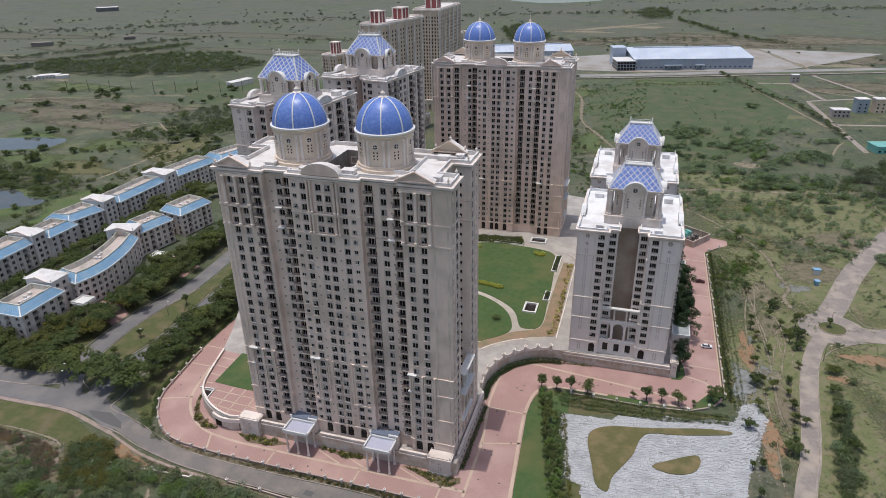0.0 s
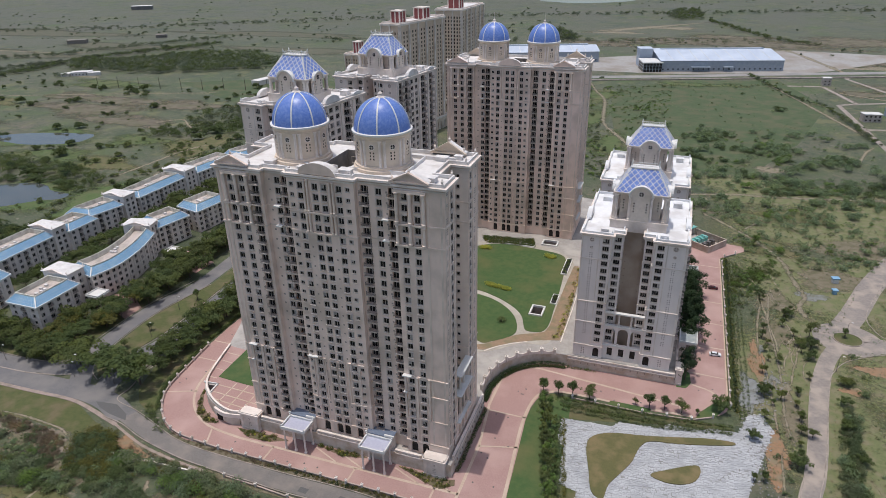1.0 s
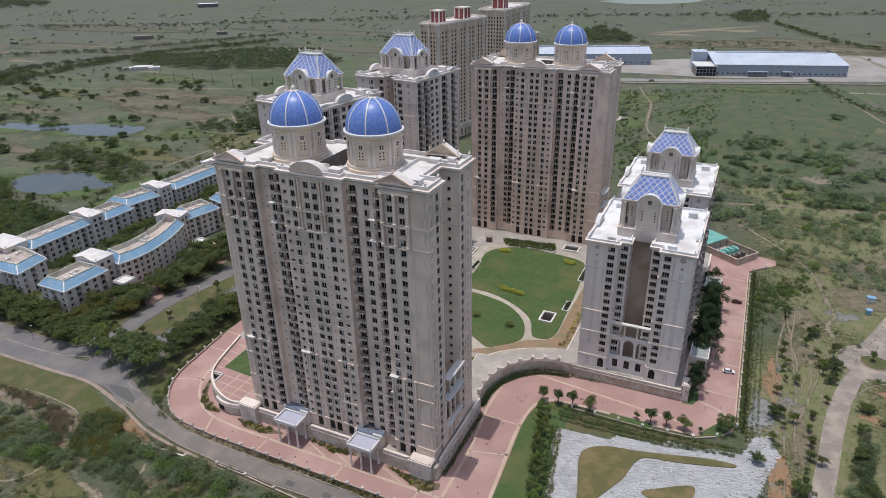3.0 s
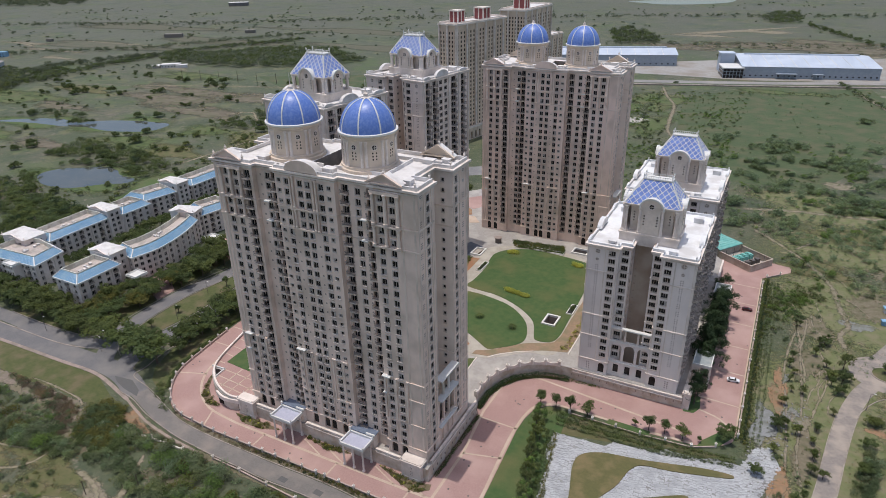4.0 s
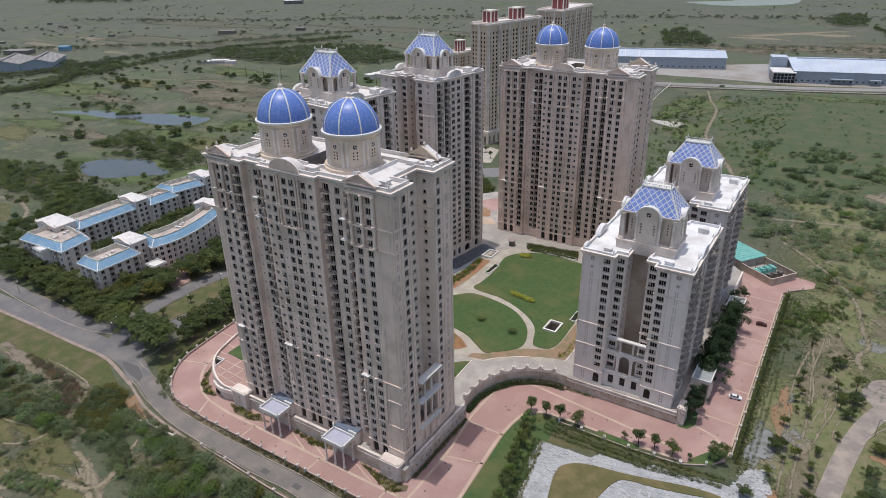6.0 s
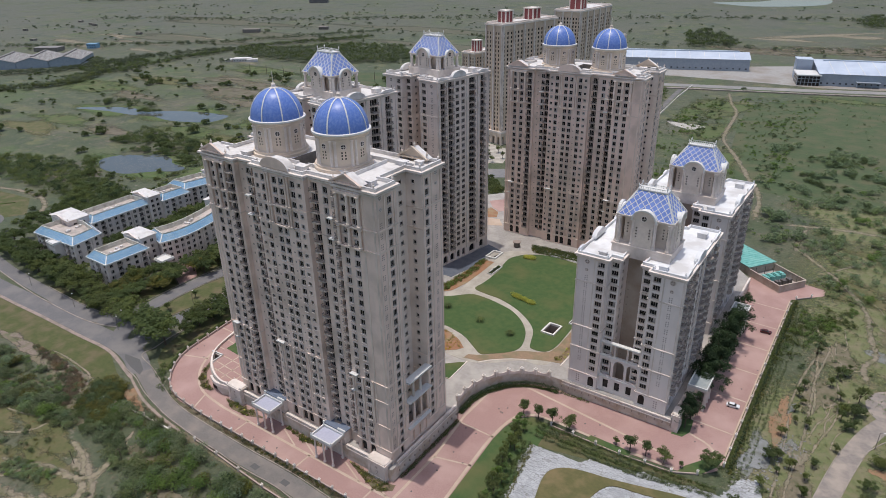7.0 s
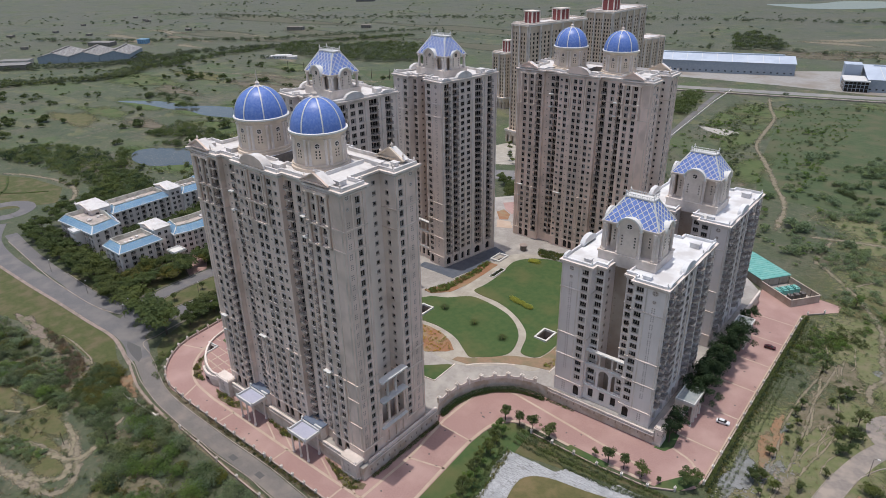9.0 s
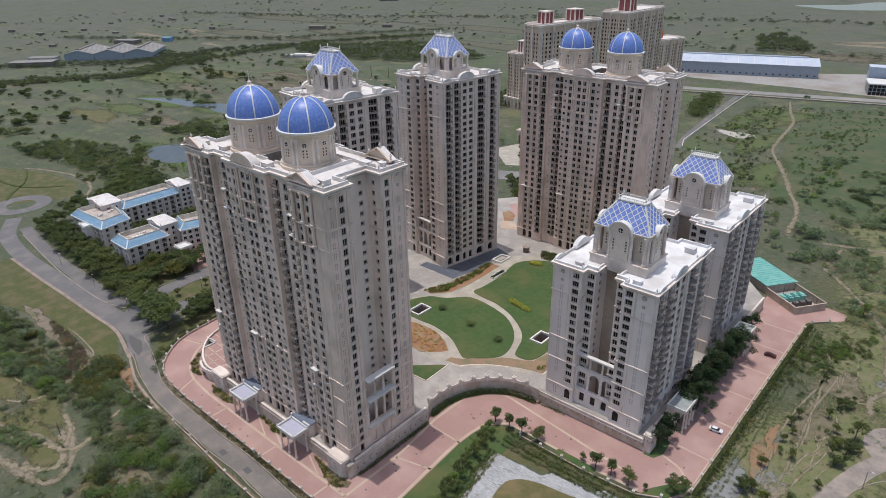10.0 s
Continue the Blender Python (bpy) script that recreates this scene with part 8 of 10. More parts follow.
BROAD = [tree_kind("avenue_tree", 4.2, 5.0, 7, 26, 46, 0.32, LEAF_D, "broad dark green avenue tree with spreading crown", 11, 0.6),
         tree_kind("avenue_tree", 4.6, 5.6, 8, 28, 46, 0.32, LEAF_M, "broad green avenue tree with spreading crown", 12, 0.6),
         tree_kind("avenue_tree", 3.8, 4.6, 6, 24, 46, 0.31, LEAF_D, "broad dark green tree with uneven crown", 13, 0.65)]
OLIVE = [tree_kind("avenue_tree", 4.0, 5.0, 7, 26, 46, 0.32, LEAF_O, "broad olive-green tree with reddish cast", 14, 0.6)]
ROUND = [tree_kind("young_tree", 2.0, 1.7, 5, 14, 40, 0.20, LEAF_M, "young round-crowned tree beside the drive", 15, 0.85, r=0.10),
         tree_kind("young_tree", 2.2, 1.6, 5, 13, 40, 0.20, LEAF_D, "young dark round-crowned tree beside the drive", 16, 0.85, r=0.10)]
TALL = [tree_kind("hedge_tree", 2.6, 1.6, 6, 18, 40, 0.20, LEAF_G, "bushy green tree in the planted row", 17, 1.0, low=0.35, r=0.10),
        tree_kind("hedge_tree", 3.0, 1.7, 6, 18, 40, 0.20, LEAF_M, "bushy dark green tree in the planted row", 18, 1.0, low=0.35, r=0.10)]
DEEP = [tree_kind("roadside_tree", 4.6, 2.9, 7, 24, 46, 0.23, LEAF_DEEP, "dense dark green tree beside the tower", 31, 1.0, low=0.4, r=0.16),
        tree_kind("roadside_tree", 5.2, 2.6, 7, 24, 46, 0.23, LEAF_DEEP, "tall dense dark green tree beside the tower", 32, 1.15, low=0.4, r=0.16)]
tr = random.Random(5)
spots = along((-217, 150), (-215, 275), 6.6, 1.6, tr) + along((-226, 153), (-225, 186), 7.5, 1.5, tr) + along((-213, 215), (-213, 275), 12, 1.5, tr)
spots += along((-167.6, 160), (-169, 228), 6.6, 1.0, tr) + along((-172.6, 166), (-174, 236), 7.4, 1.0, tr) + along((-210.6, 186), (-206.6, 240), 13.0, 1.0, tr)
spots += along((-226, 152.6), (-335, 158), 6.4, 1.4, tr) + along((-240, 158.5), (-330, 164.5), 8.5, 1.5, tr)
spots += along((-266, 192), (-263, 262), 7.0, 1.8, tr) + along((-277, 192), (-276, 340), 7.0, 1.8, tr) + along((-262, 276), (-262, 345), 9.0, 2, tr)
spots += along((-222, 225), (-226, 300), 12.0, 2.0, tr)
plant(BROAD, spots, tr, 0.85, 1.25, group="avenue trees")
plant(OLIVE, [(-223, 163), (-212, 178), (-226, 172), (-216, 199)], tr, 1.0, 1.3, group="avenue trees")
plant(BROAD, [(-168.5, 150.4), (-185.0, 152.5)], tr, 1.7, 1.8, group="avenue trees")
plant(ROUND, [(-191.6, 182), (-190, 210), (-192.4, 168)], tr, 1.2, 1.7, group="avenue trees")
plant(BROAD, [(-200.5, 153.0), (-176.5, 153.6)], tr, 1.3, 1.4, group="avenue trees")
plant(BROAD, along((-316, 192), (-318, 390), 9.0, 3.0, tr) + along((-328, 170), (-334, 244), 10.0, 4.0, tr), tr, 0.6, 1.0, group="trees behind the low rows")
plant(DEEP, [(23.4, 217.4), (23.8, 222.6), (22.6, 296.0), (22.8, 304.0)], tr, 1.2, 1.4, group="trees beside the grey towers")
plant(DEEP, along((23.8, 237.0), (24.0, 284.0), 4.6, 0.9, tr), tr, 1.6, 2.1, group="trees beside the grey towers")
plant(ROUND, [(-24.6, 193.6), (-19.2, 194.2), (-14.2, 194.4), (-8.2, 195.0), (12.1, 196.8), (17.1, 197.2), (22.8, 197.6)], tr, 1.55, 1.95, group="young trees beside the drive")
plant(ROUND, [(7.5, 197.0), (27.8, 198.2)], tr, 0.75, 0.9, group="young trees beside the drive")
plant(BROAD, [(34.6, 203.0)], tr, 0.7, 0.75, group="young trees beside the drive")
plant(TALL, along((-23.6, 189), (-12.4, 138), 3.1, 0.5, tr) + along((-21.0, 186), (-10.8, 142), 4.6, 0.6, tr), tr, 0.85, 1.2, group="planted tree row")
plant(ROUND, [(49.4, 204.0), (44.0, 172.0), (46.8, 172.6), (52.6, 212.0), (50.6, 231.0), (55.4, 216.0), (60.4, 206.0), (58.0, 186.0), (61.5, 222.0), (45.0, 160), (57.0, 240.0), (83.6, 267.0), (66.0, 250), (64.5, 262), (53.0, 262), (62.0, 276), (55, 290), (66.4, 232.0), (63.2, 198.0)], tr, 0.75, 1.3, group="roadside trees")
plant(BROAD, [(68.0, 246.0), (66.0, 255.0), (76.0, 220.0), (74.6, 206.0), (76.0, 190.0), (78.0, 232.0)], tr, 0.4, 0.6, group="roadside trees")
plant(BROAD, [(44.7, 191.5), (49.5, 217.5)], tr, 0.5, 0.6, group="roadside trees")
plant(TALL, [(55.0, 350.0), (70.0, 262.0)], tr, 1.4, 1.8, group="roadside trees")
plant(BROAD, [(-153, 386), (-147, 379), (-160, 391), (-141, 372), (-166, 396)], tr, 0.75, 1.0, group="trees behind the tall towers")
plant(ROUND, [(-186, 437), (-192, 446), (-180, 432), (-200, 458), (-188, 455), (-207, 468), (-178, 444)], tr, 1.3, 2.0, group="trees behind the tall towers")
plant(ROUND, [(63.2, 274.3), (60.8, 268.5), (52.5, 246.6), (54.0, 252.4), (52.2, 256.5), (69.5, 253.0), (69.8, 247.6), (51.6, 219.0), (60.2, 213.6), (61.4, 220.4), (56.6, 183.6), (60.0, 199.0), (60.8, 205.2), (59.0, 192.6), (53.4, 240.4), (65.4, 283.4)], tr, 0.7, 1.25, group="roadside trees")
plant(BROAD, [(57.0, 181.6), (70.2, 255.6), (64.2, 279.0)], tr, 0.5, 0.62, group="roadside trees")
for k in DEEP + BROAD + OLIVE + ROUND + TALL:
    for o in (*k.children_recursive, k):
        bpy.data.objects.remove(o)


def palm(x, y):
    t = thing("palm", pose(x, y, 5.2), "small dark palm in a round bed on the lawn", "palm", "palms on the lawn")
    p = MB()
    p.lathe([(0.22, 0), (0.16, 0.5), (0.14, 1.5)], 0, 0, 7)
    part("trunk", p, BARK, t)
    lf = MB()
    for i in range(11):
        a = 2 * math.pi * i / 11
        d, s = Vector((math.cos(a), math.sin(a), 0)), Vector((-math.sin(a), math.cos(a), 0))
        pts = [Vector((0, 0, 1.4)) + d * (2.4 * u) + Vector((0, 0, 1.0 * u - 1.5 * u * u)) for u in (0, 0.35, 0.7, 1.0)]
        ws = (0.06, 0.26, 0.24, 0.03)
        for j in range(3):
            lf.face([tuple(pts[j] - s * ws[j]), tuple(pts[j + 1] - s * ws[j + 1]), tuple(pts[j + 1] + s * ws[j + 1]), tuple(pts[j] + s * ws[j])])
    part("fronds", lf, LEAF_D, t)


for x, y in ((-82.8, 232.4), (-65.2, 230.2), (-49.6, 228.0)):
    palm(x, y)


# ---------------------------------------------------------------- shrubs and scrub
def shrubs(name, centres, radii, per, size, material, label, category="shrubs", z=0.0, flat=0.8, lumps=0):
    """Bushes of leaf clumps; lumps: how many smaller clumps make up each of the larger ones."""
    c, rr = [], []
    for (x, y), r in zip(centres, radii):
        if not lumps or r < 0.9:
            c.append((x, y, z + r * 0.45))
            rr.append(r)
            continue
        for k in range(lumps):
            a, q = rnd.uniform(0, 6.283), r * rnd.uniform(0.1, 0.75)
            f = r * rnd.uniform(0.36, 0.66)
            c.append((x + q * math.cos(a), y + q * math.sin(a), z + f * 0.4 + (r - q) * 0.5))
            rr.append(f)
    return tagged(new(name, quads_mesh(name, leaf_quads(np.array(c), rr, per, size, rng, flat), material)), label, category, kind="stuff")


def along_line(pts, step, jit, r0, r1):
    c = [(x + rnd.uniform(-jit, jit), y + rnd.uniform(-jit, jit)) for x, y in spaced(pts, step)]
    return c, [rnd.uniform(r0, r1) for _ in c]


def hedge(pts, step, jit, r0, r1, material, label, z=0.0, per=40, size=0.20):
    c, r = along_line(pts, step, jit, r0, r1)
    return shrubs("hedge", c, r, per, size, material, label, "hedge", z)


hedge(moved(CURVE, -1.5), 0.9, 0.2, 0.8, 1.1, LEAF_D, "dark clipped hedge at the foot of the curved wall")
hedge(moved(CURVE, -1.4), 1.1, 0.2, 0.6, 0.9, LEAF_M, "green hedge at the foot of the curved wall")
hedge(moved(CURVE, -1.3), 0.8, 0.2, 0.7, 1.0, LEAF_DEEP, "dark hedge tops against the curved wall", 1.2)
hedge([(-18.6, 211.6), (-8, 211.8)], 1.2, 0.2, 0.5, 0.8, LEAF_D, "dark hedge at the foot of the podium wall")
hedge([(-41.6, 147), (-41.6, 178)], 0.9, 0.2, 0.6, 0.9, LEAF_D, "dark hedge beside the tower's retaining wall")
hedge([(-98, 130.3), (-24, 130.3)], 1.5, 0.5, 0.35, 0.75, LEAF_O, "olive hedge along the driveway wall")
hedge([(-98, 130.4), (-24, 130.4)], 2.4, 0.6, 0.4, 0.8, LEAF_DEEP, "dark hedge along the driveway wall")
hedge([(-163.0, 215), (-162.8, 180), (-160.6, 164), (-158.4, 151), (-152.0, 140.6)], 0.8, 0.3, 0.7, 1.1, LEAF_D, "dark hedge behind the driveway wall")
hedge([(-156, 141), (-148, 135), (-141, 131)], 1.4, 1.0, 0.8, 1.5, LEAF_D, "dark shrubs between road and driveway")
hedge([(39.6, 206), (39.6, 329)], 0.9, 0.2, 0.6, 1.0, LEAF_M, "green hedge beside the pink drive")
hedge([(40.6, 204), (40.6, 329)], 0.9, 0.3, 0.55, 0.85, LEAF_DEEP, "dark hedge beside the pink drive", per=30)
hedge([(41.0, 204), (41.0, 329)], 1.3, 0.5, 0.5, 0.8, LEAF_O, "olive shrubs beside the pink drive", per=24)
for i, x in enumerate((41.8, 43.2, 44.8)):
    hedge([(x, 200 + 3 * i), (x + 0.5, 326)], 1.5, 0.3, 0.4, 0.75, LEAF_S if i else LEAF_D, "rows of young shrubs beside the drive", per=24)
for i, y in enumerate((192.2, 190.2, 188.4, 186.4)):
    hedge([(-17.6 + i * 0.4, y), (16 if i > 2 else 20, y + 0.6), (39 if i < 3 else 28, y + 2.8)], 0.85, 0.4, 0.6, 1.0, (LEAF_D, LEAF_S, LEAF_D, LEAF_S)[i], "rows of planted shrubs behind the young trees", per=28)
for i in range(3):
    hedge([(-17.6 + i * 1.3, 182), (-10.0 + i * 1.3, 140)], 1.0, 0.4, 0.5, 0.9, (LEAF_D, LEAF_S, LEAF_O, LEAF_D)[i], "rows of planted shrubs beside the stone yard", per=28)


def patch(poly, n, r0, r1, material, label, z=0.0, per=30, size=0.2, category="shrubs", lumps=0, drift=None):
    """drift: a number that gathers the bushes of one kind into drifts of their own."""
    xs, ys = [p[0] for p in poly], [p[1] for p in poly]
    c = []
    while len(c) < n:
        p = (rnd.uniform(min(xs), max(xs)), rnd.uniform(min(ys), max(ys)))
        if inside(p, poly) and (drift is None or noise.noise(Vector((p[0] / 7.5, p[1] / 7.5, 9.7 * drift))) > 0.06):
            c.append(p)
    return shrubs("shrub_bed" if category != "scrub" else "scrub", c, [rnd.uniform(r0, r1) for _ in c], per, size, material, label, category, z, 0.8, lumps)


for poly in ([(-60, 143), (-50, 139.4), (-44.5, 138.2), (-40.6, 141), (-41.2, 143.2), (-45, 142.0), (-52, 142.2)], [(-89.4, 143.2), (-79.5, 141.2), (-70.8, 142.8), (-70.8, 143.4)],
             [(-119, 141.8), (-112, 138.8), (-104, 139.6), (-98.8, 141.8), (-104, 142.2), (-110, 142.0)], [(-134, 145.0), (-138, 148), (-141.5, 153), (-144.5, 160), (-142.5, 152), (-137, 143.5), (-131, 140.4), (-127, 141.6)]):
    sheet("planting_bed", poly, 0.16, BEDSOIL, "planting bed of brown soil", "flower bed", 0.1)
    patch(poly, 26, 0.4, 0.8, LEAF_O, "olive shrubs in a planting bed", 0.1)
    patch(poly, 14, 0.4, 0.9, LEAF_M, "green shrubs in a planting bed", 0.1)
    patch(poly, 5, 0.3, 0.5, LEAF_Y, "yellow shrubs in a planting bed", 0.1)
hedge([(-64.2, 257.0), (-58, 256.0), (-52.8, 254.4)], 0.16, 0.8, 0.9, 1.3, LEAF_Y, "clipped yellow-green shrub bank on the lawn", 5.1)
hedge([(-77.5, 294.0), (-74.0, 294.6)], 0.1, 1.0, 1.0, 1.4, LEAF_Y, "round yellow-green shrub bed", 5.1)
hedge([(-44.0, 294.0), (-40.5, 293.4)], 0.1, 1.0, 1.0, 1.4, LEAF_Y, "round yellow-green shrub bed", 5.1)
patch([(-82, 308.5), (-55, 311.5), (-51.5, 303), (-77.5, 301)], 330, 0.7, 1.0, LEAF_D, "dark hedge bed along the garden's far side", 5.0)
patch([(-82, 308.5), (-55, 311.5), (-51.5, 303), (-77.5, 301)], 110, 0.6, 0.9, LEAF_O, "olive shrubs in the garden's far bed", 5.1)
patch([(-100.5, 240), (-95.8, 251), (-94.8, 267), (-94.8, 281), (-91.6, 281), (-91.2, 268), (-91.2, 256), (-92.2, 246), (-96, 239.8)], 90, 0.6, 1.1, LEAF_O, "olive shrub bed along the garden path", 5.0)
patch([(-100.5, 240), (-95.8, 251), (-94.8, 267), (-94.8, 281), (-91.6, 281), (-91.2, 268), (-91.2, 256), (-92.2, 246), (-96, 239.8)], 110, 0.6, 1.0, LEAF_G, "fresh green shrub bed along the garden path", 5.0)
patch([(-92, 212.0), (-86, 216.3), (-79, 217.6), (-71.5, 216.8), (-65, 214.0), (-60.3, 210.2), (-62, 207.4), (-68.3, 202.6), (-76, 203.5), (-90, 206)], 170, 0.4, 0.7, FLOWER, "orange flower bed beside the lawn", 5.05, 18, 0.16, "flowers")
for n, lf, lab in ((44, LEAF_Y, "yellow-green low plants beside the earth path"), (52, LEAF_O, "olive low plants beside the earth path"), (30, FLOWER, "orange flowers beside the earth path")):
    patch(BED_R, n, 0.4, 0.9, lf, lab, 5.05, 20, 0.17)
for x, y, w, d in PLANTERS:
    patch([(x - w + 0.5, y - d + 0.5), (x + w - 0.5, y - d + 0.5), (x + w - 0.5, y + d - 0.5), (x - w + 0.5, y + d - 0.5)], int(3 * max(w, d)), 0.5, 0.9, LEAF_D, "dark shrubs in a planter", 5.4, 26)
sheet("lawn", [(-24.2, 131.9), (-25.4, 143.0), (-26.7, 163.0), (-27.4, 178.0), (-25.6, 190.0), (-21.4, 193.9), (-14.2, 193.6), (-12, 160), (-7, 131.9)], 0.05, LAWN, "green grass strip beside the pink drive", "lawn", 0.03)
sheet("lawn", [(-2.0, 193.6), (12.5, 193.4), (12.8, 196.4), (-1.0, 196.6)], 0.14, LAWN, "small green grass bed cut into the drive", "lawn", 0.05)
sheet("lawn", [(27.0, 195.0), (34.0, 199.2), (37.0, 204.4), (38.0, 209.0), (33, 206), (28.5, 199.5)], 0.15, LAWN, "small green grass corner", "lawn", 0.05)
sheet("lawn", [(20.6, 212.0), (24.0, 212.4), (25.6, 216.0), (25.0, 222.5), (20.6, 224.0)], 0.14, LAWN, "small green grass corner by the pavilion", "lawn", 0.05)
sheet("planted_soil", [(-13.2, 193.0), (38.4, 195.0), (40, 193), (31.5, 192.0), (18, 189.6), (2.6, 185.6), (-16, 181.6), (-12.4, 168), (-5.6, 150.4), (-3.8, 138), (-11, 138), (-18.0, 182)], 0.03, VERGE, "planted strip of dark green shrubs and soil", "ground", 0.02)

# earth paths and bare patches over the scrub
def soft_mesh(name, v, f, rim, material):
    me = bpy.data.meshes.new(name)
    me.from_pydata(v, [], f)
    me.materials.append(material)
    me.attributes.new("rim", 'FLOAT', 'POINT').data.foreach_set("value", rim)
    me.update()
    return me


def trail(name, lines_, z, material, label):
    """Trodden lines that thin out at their edges."""
    v, f, rim = [], [], []
    for i_, (pts, w) in enumerate(lines_):
        pts, zl = spline(pts, k=7), z + 0.0015 * i_
        k, n = len(v), len(pts)
        for i, p in enumerate(pts):
            a, b = Vector(pts[max(i - 1, 0)]), Vector(pts[min(i + 1, n - 1)])
            d = (b - a).normalized()
            s = Vector((-d.y, d.x)) * w * rng.uniform(0.75, 1.3)
            end = min(1.0, i / 3, (n - 1 - i) / 3)
            v += [(p[0] + s.x, p[1] + s.y, zl), (p[0], p[1], zl), (p[0] - s.x, p[1] - s.y, zl)]
            rim += [0.0, 0.85 * end, 0.0]
            if i:
                q = k + 3 * i
                f += [(q - 2, q + 1, q, q - 3), (q - 1, q + 2, q + 1, q - 2)]
    return tagged(new(name, soft_mesh(name, v, f, rim, material)), label, "path", kind="structure")


def loose_patch(name, cx, cy, a, b, z, material, label, turn=0.0, category="ground"):
    """An oval of loose ground with a ragged rim."""
    n, ring = 20, (0.0, 0.5, 1.0)
    v, f, rim = [(cx, cy, z)], [], [1.0]
    ct, st = math.cos(radians(turn)), math.sin(radians(turn))
    for g in ring[1:]:
        for i in range(n):
            u = 2 * math.pi * i / n
            k = g * (1 + 0.22 * math.sin(3 * u + cx) + 0.12 * math.sin(5 * u + cy))
            x, y = a * k * math.cos(u), b * k * math.sin(u)
            v.append((cx + x * ct - y * st, cy + x * st + y * ct, z))
            rim.append(0.85 if g < 0.9 else 0.0)
    for i in range(n):
        j = (i + 1) % n
        f += [(0, 1 + i, 1 + j), (1 + i, 1 + n + i, 1 + n + j, 1 + j)]
    return tagged(new(name, soft_mesh(name, v, f, rim, material)), label, category, kind="structure")


trail("earth_path", (
    ([(-182, 94), (-170, 97), (-159, 104), (-150, 112)], 0.9), ([(-153, 79), (-141, 87), (-128, 90), (-119, 90)], 1.6), ([(-170, 66), (-150, 72), (-137, 75.6), (-119, 79), (-112, 84), (-117, 90), (-131, 96), (-139, 98)], 2.6),
    ([(-119, 90), (-124, 102), (-128.6, 109.6)], 1.2), ([(-206, 122.2), (-195, 122.8), (-185, 122.6), (-176, 121.8), (-171, 119.6)], 0.8), ([(-122.5, 100), (-127.5, 105.5), (-129.4, 110.4), (-131, 113)], 1.3), ([(-157, 81), (-146, 84), (-141, 86.5)], 1.2)), 0.066, SOFT_SAND, "pale trodden earth paths through the scrub")
trail("earth_path", (
    ([(-169.4, 87.0), (-164.1, 89.8), (-160.6, 94.1), (-160.0, 99.1), (-160.5, 103.8)], 1.0), ([(-152, 72), (-146.7, 77.7), (-144.1, 82.0), (-141.4, 85.5), (-131.1, 88.6), (-124.5, 91.0), (-122.2, 94.8), (-125.3, 102.4), (-130.3, 110.4)], 1.9),
    ([(-124.5, 91.0), (-131.1, 95.5), (-138.1, 97.9), (-144.8, 97.9)], 1.6), ([(-124.5, 91.0), (-118.3, 87.1), (-122.3, 81.3), (-137.3, 73.9)], 2.4)), 0.078, SOFT_PALE, "pale trodden paths that fork in the scrub")
trail("earth_strip", (([(-140, 132.6), (-126, 130.2), (-100, 129.9), (-70, 130.2), (-20, 130.0)], 2.0), ([(-150, 125.2), (-135, 122.6), (-120, 121.6), (-90, 120.6), (-30, 120.2)], 1.6)), 0.066, SOFT_BROWN, "strip of dry brown earth along the road")
trail("earth_path", (
    ([(20, 420), (33.4, 424), (52, 429), (80, 432), (150, 446)], 3.4), ([(33, 428), (30.7, 392), (36, 384), (48.7, 368), (57.6, 355), (67, 334), (69.9, 315), (72.9, 299), (69.6, 288), (72.5, 276)], 2.1),
    ([(48.7, 368), (60, 385), (66, 395)], 1.3), ([(68, 331), (72, 324), (76.6, 319), (84, 305)], 0.8), ([(53.8, 301), (53.7, 286), (51.3, 267), (50, 240)], 0.8), ([(58, 300), (56.9, 283), (55.7, 269), (57, 235), (56, 205), (58, 190)], 0.8),
    ([(64.8, 283), (60, 292), (59, 305)], 0.6), ([(52, 160), (53, 190), (52.4, 225), (51, 245)], 0.7), ([(60, 252), (64, 262), (62, 275)], 0.6)), 0.066, SOFT_SAND, "thin pale trails over the waste ground")
trail("earth_path", (
    ([(52.9, 318.5), (51.6, 310.3), (53.7, 300.5), (53.9, 289.0), (55.4, 277.2), (55.8, 267.4), (57.4, 255.6), (57.2, 246.0)], 0.9), ([(60.8, 315.9), (61.6, 309.0), (63.1, 300.0), (61.0, 294.0)], 0.6),
    ([(63.8, 270.0), (64.6, 258.0), (64.2, 247.1), (61.4, 234.8), (60.0, 226.0)], 0.7), ([(67.6, 266.0), (66.4, 256.0), (64.4, 249.0)], 0.6), ([(59.0, 259.0), (61.4, 252.0), (64.0, 246.0)], 0.6), ([(62.4, 262.0), (62.0, 250.0), (59.6, 243.0), (58.0, 232.0)], 0.55),
    ([(66.0, 258.0), (62.0, 246.0), (63.0, 238.0)], 0.5), ([(68.4, 246.0), (65.6, 240.0), (64.8, 230.0)], 0.5), ([(56.4, 300.0), (60.0, 288.0), (66.0, 284.0), (70.0, 286.0)], 0.6), ([(75.6, 330.0), (72.0, 340.0), (68.0, 346.0)], 0.6)), 0.072, SOFT_PALE, "web of thin pale trodden lines on the waste ground")
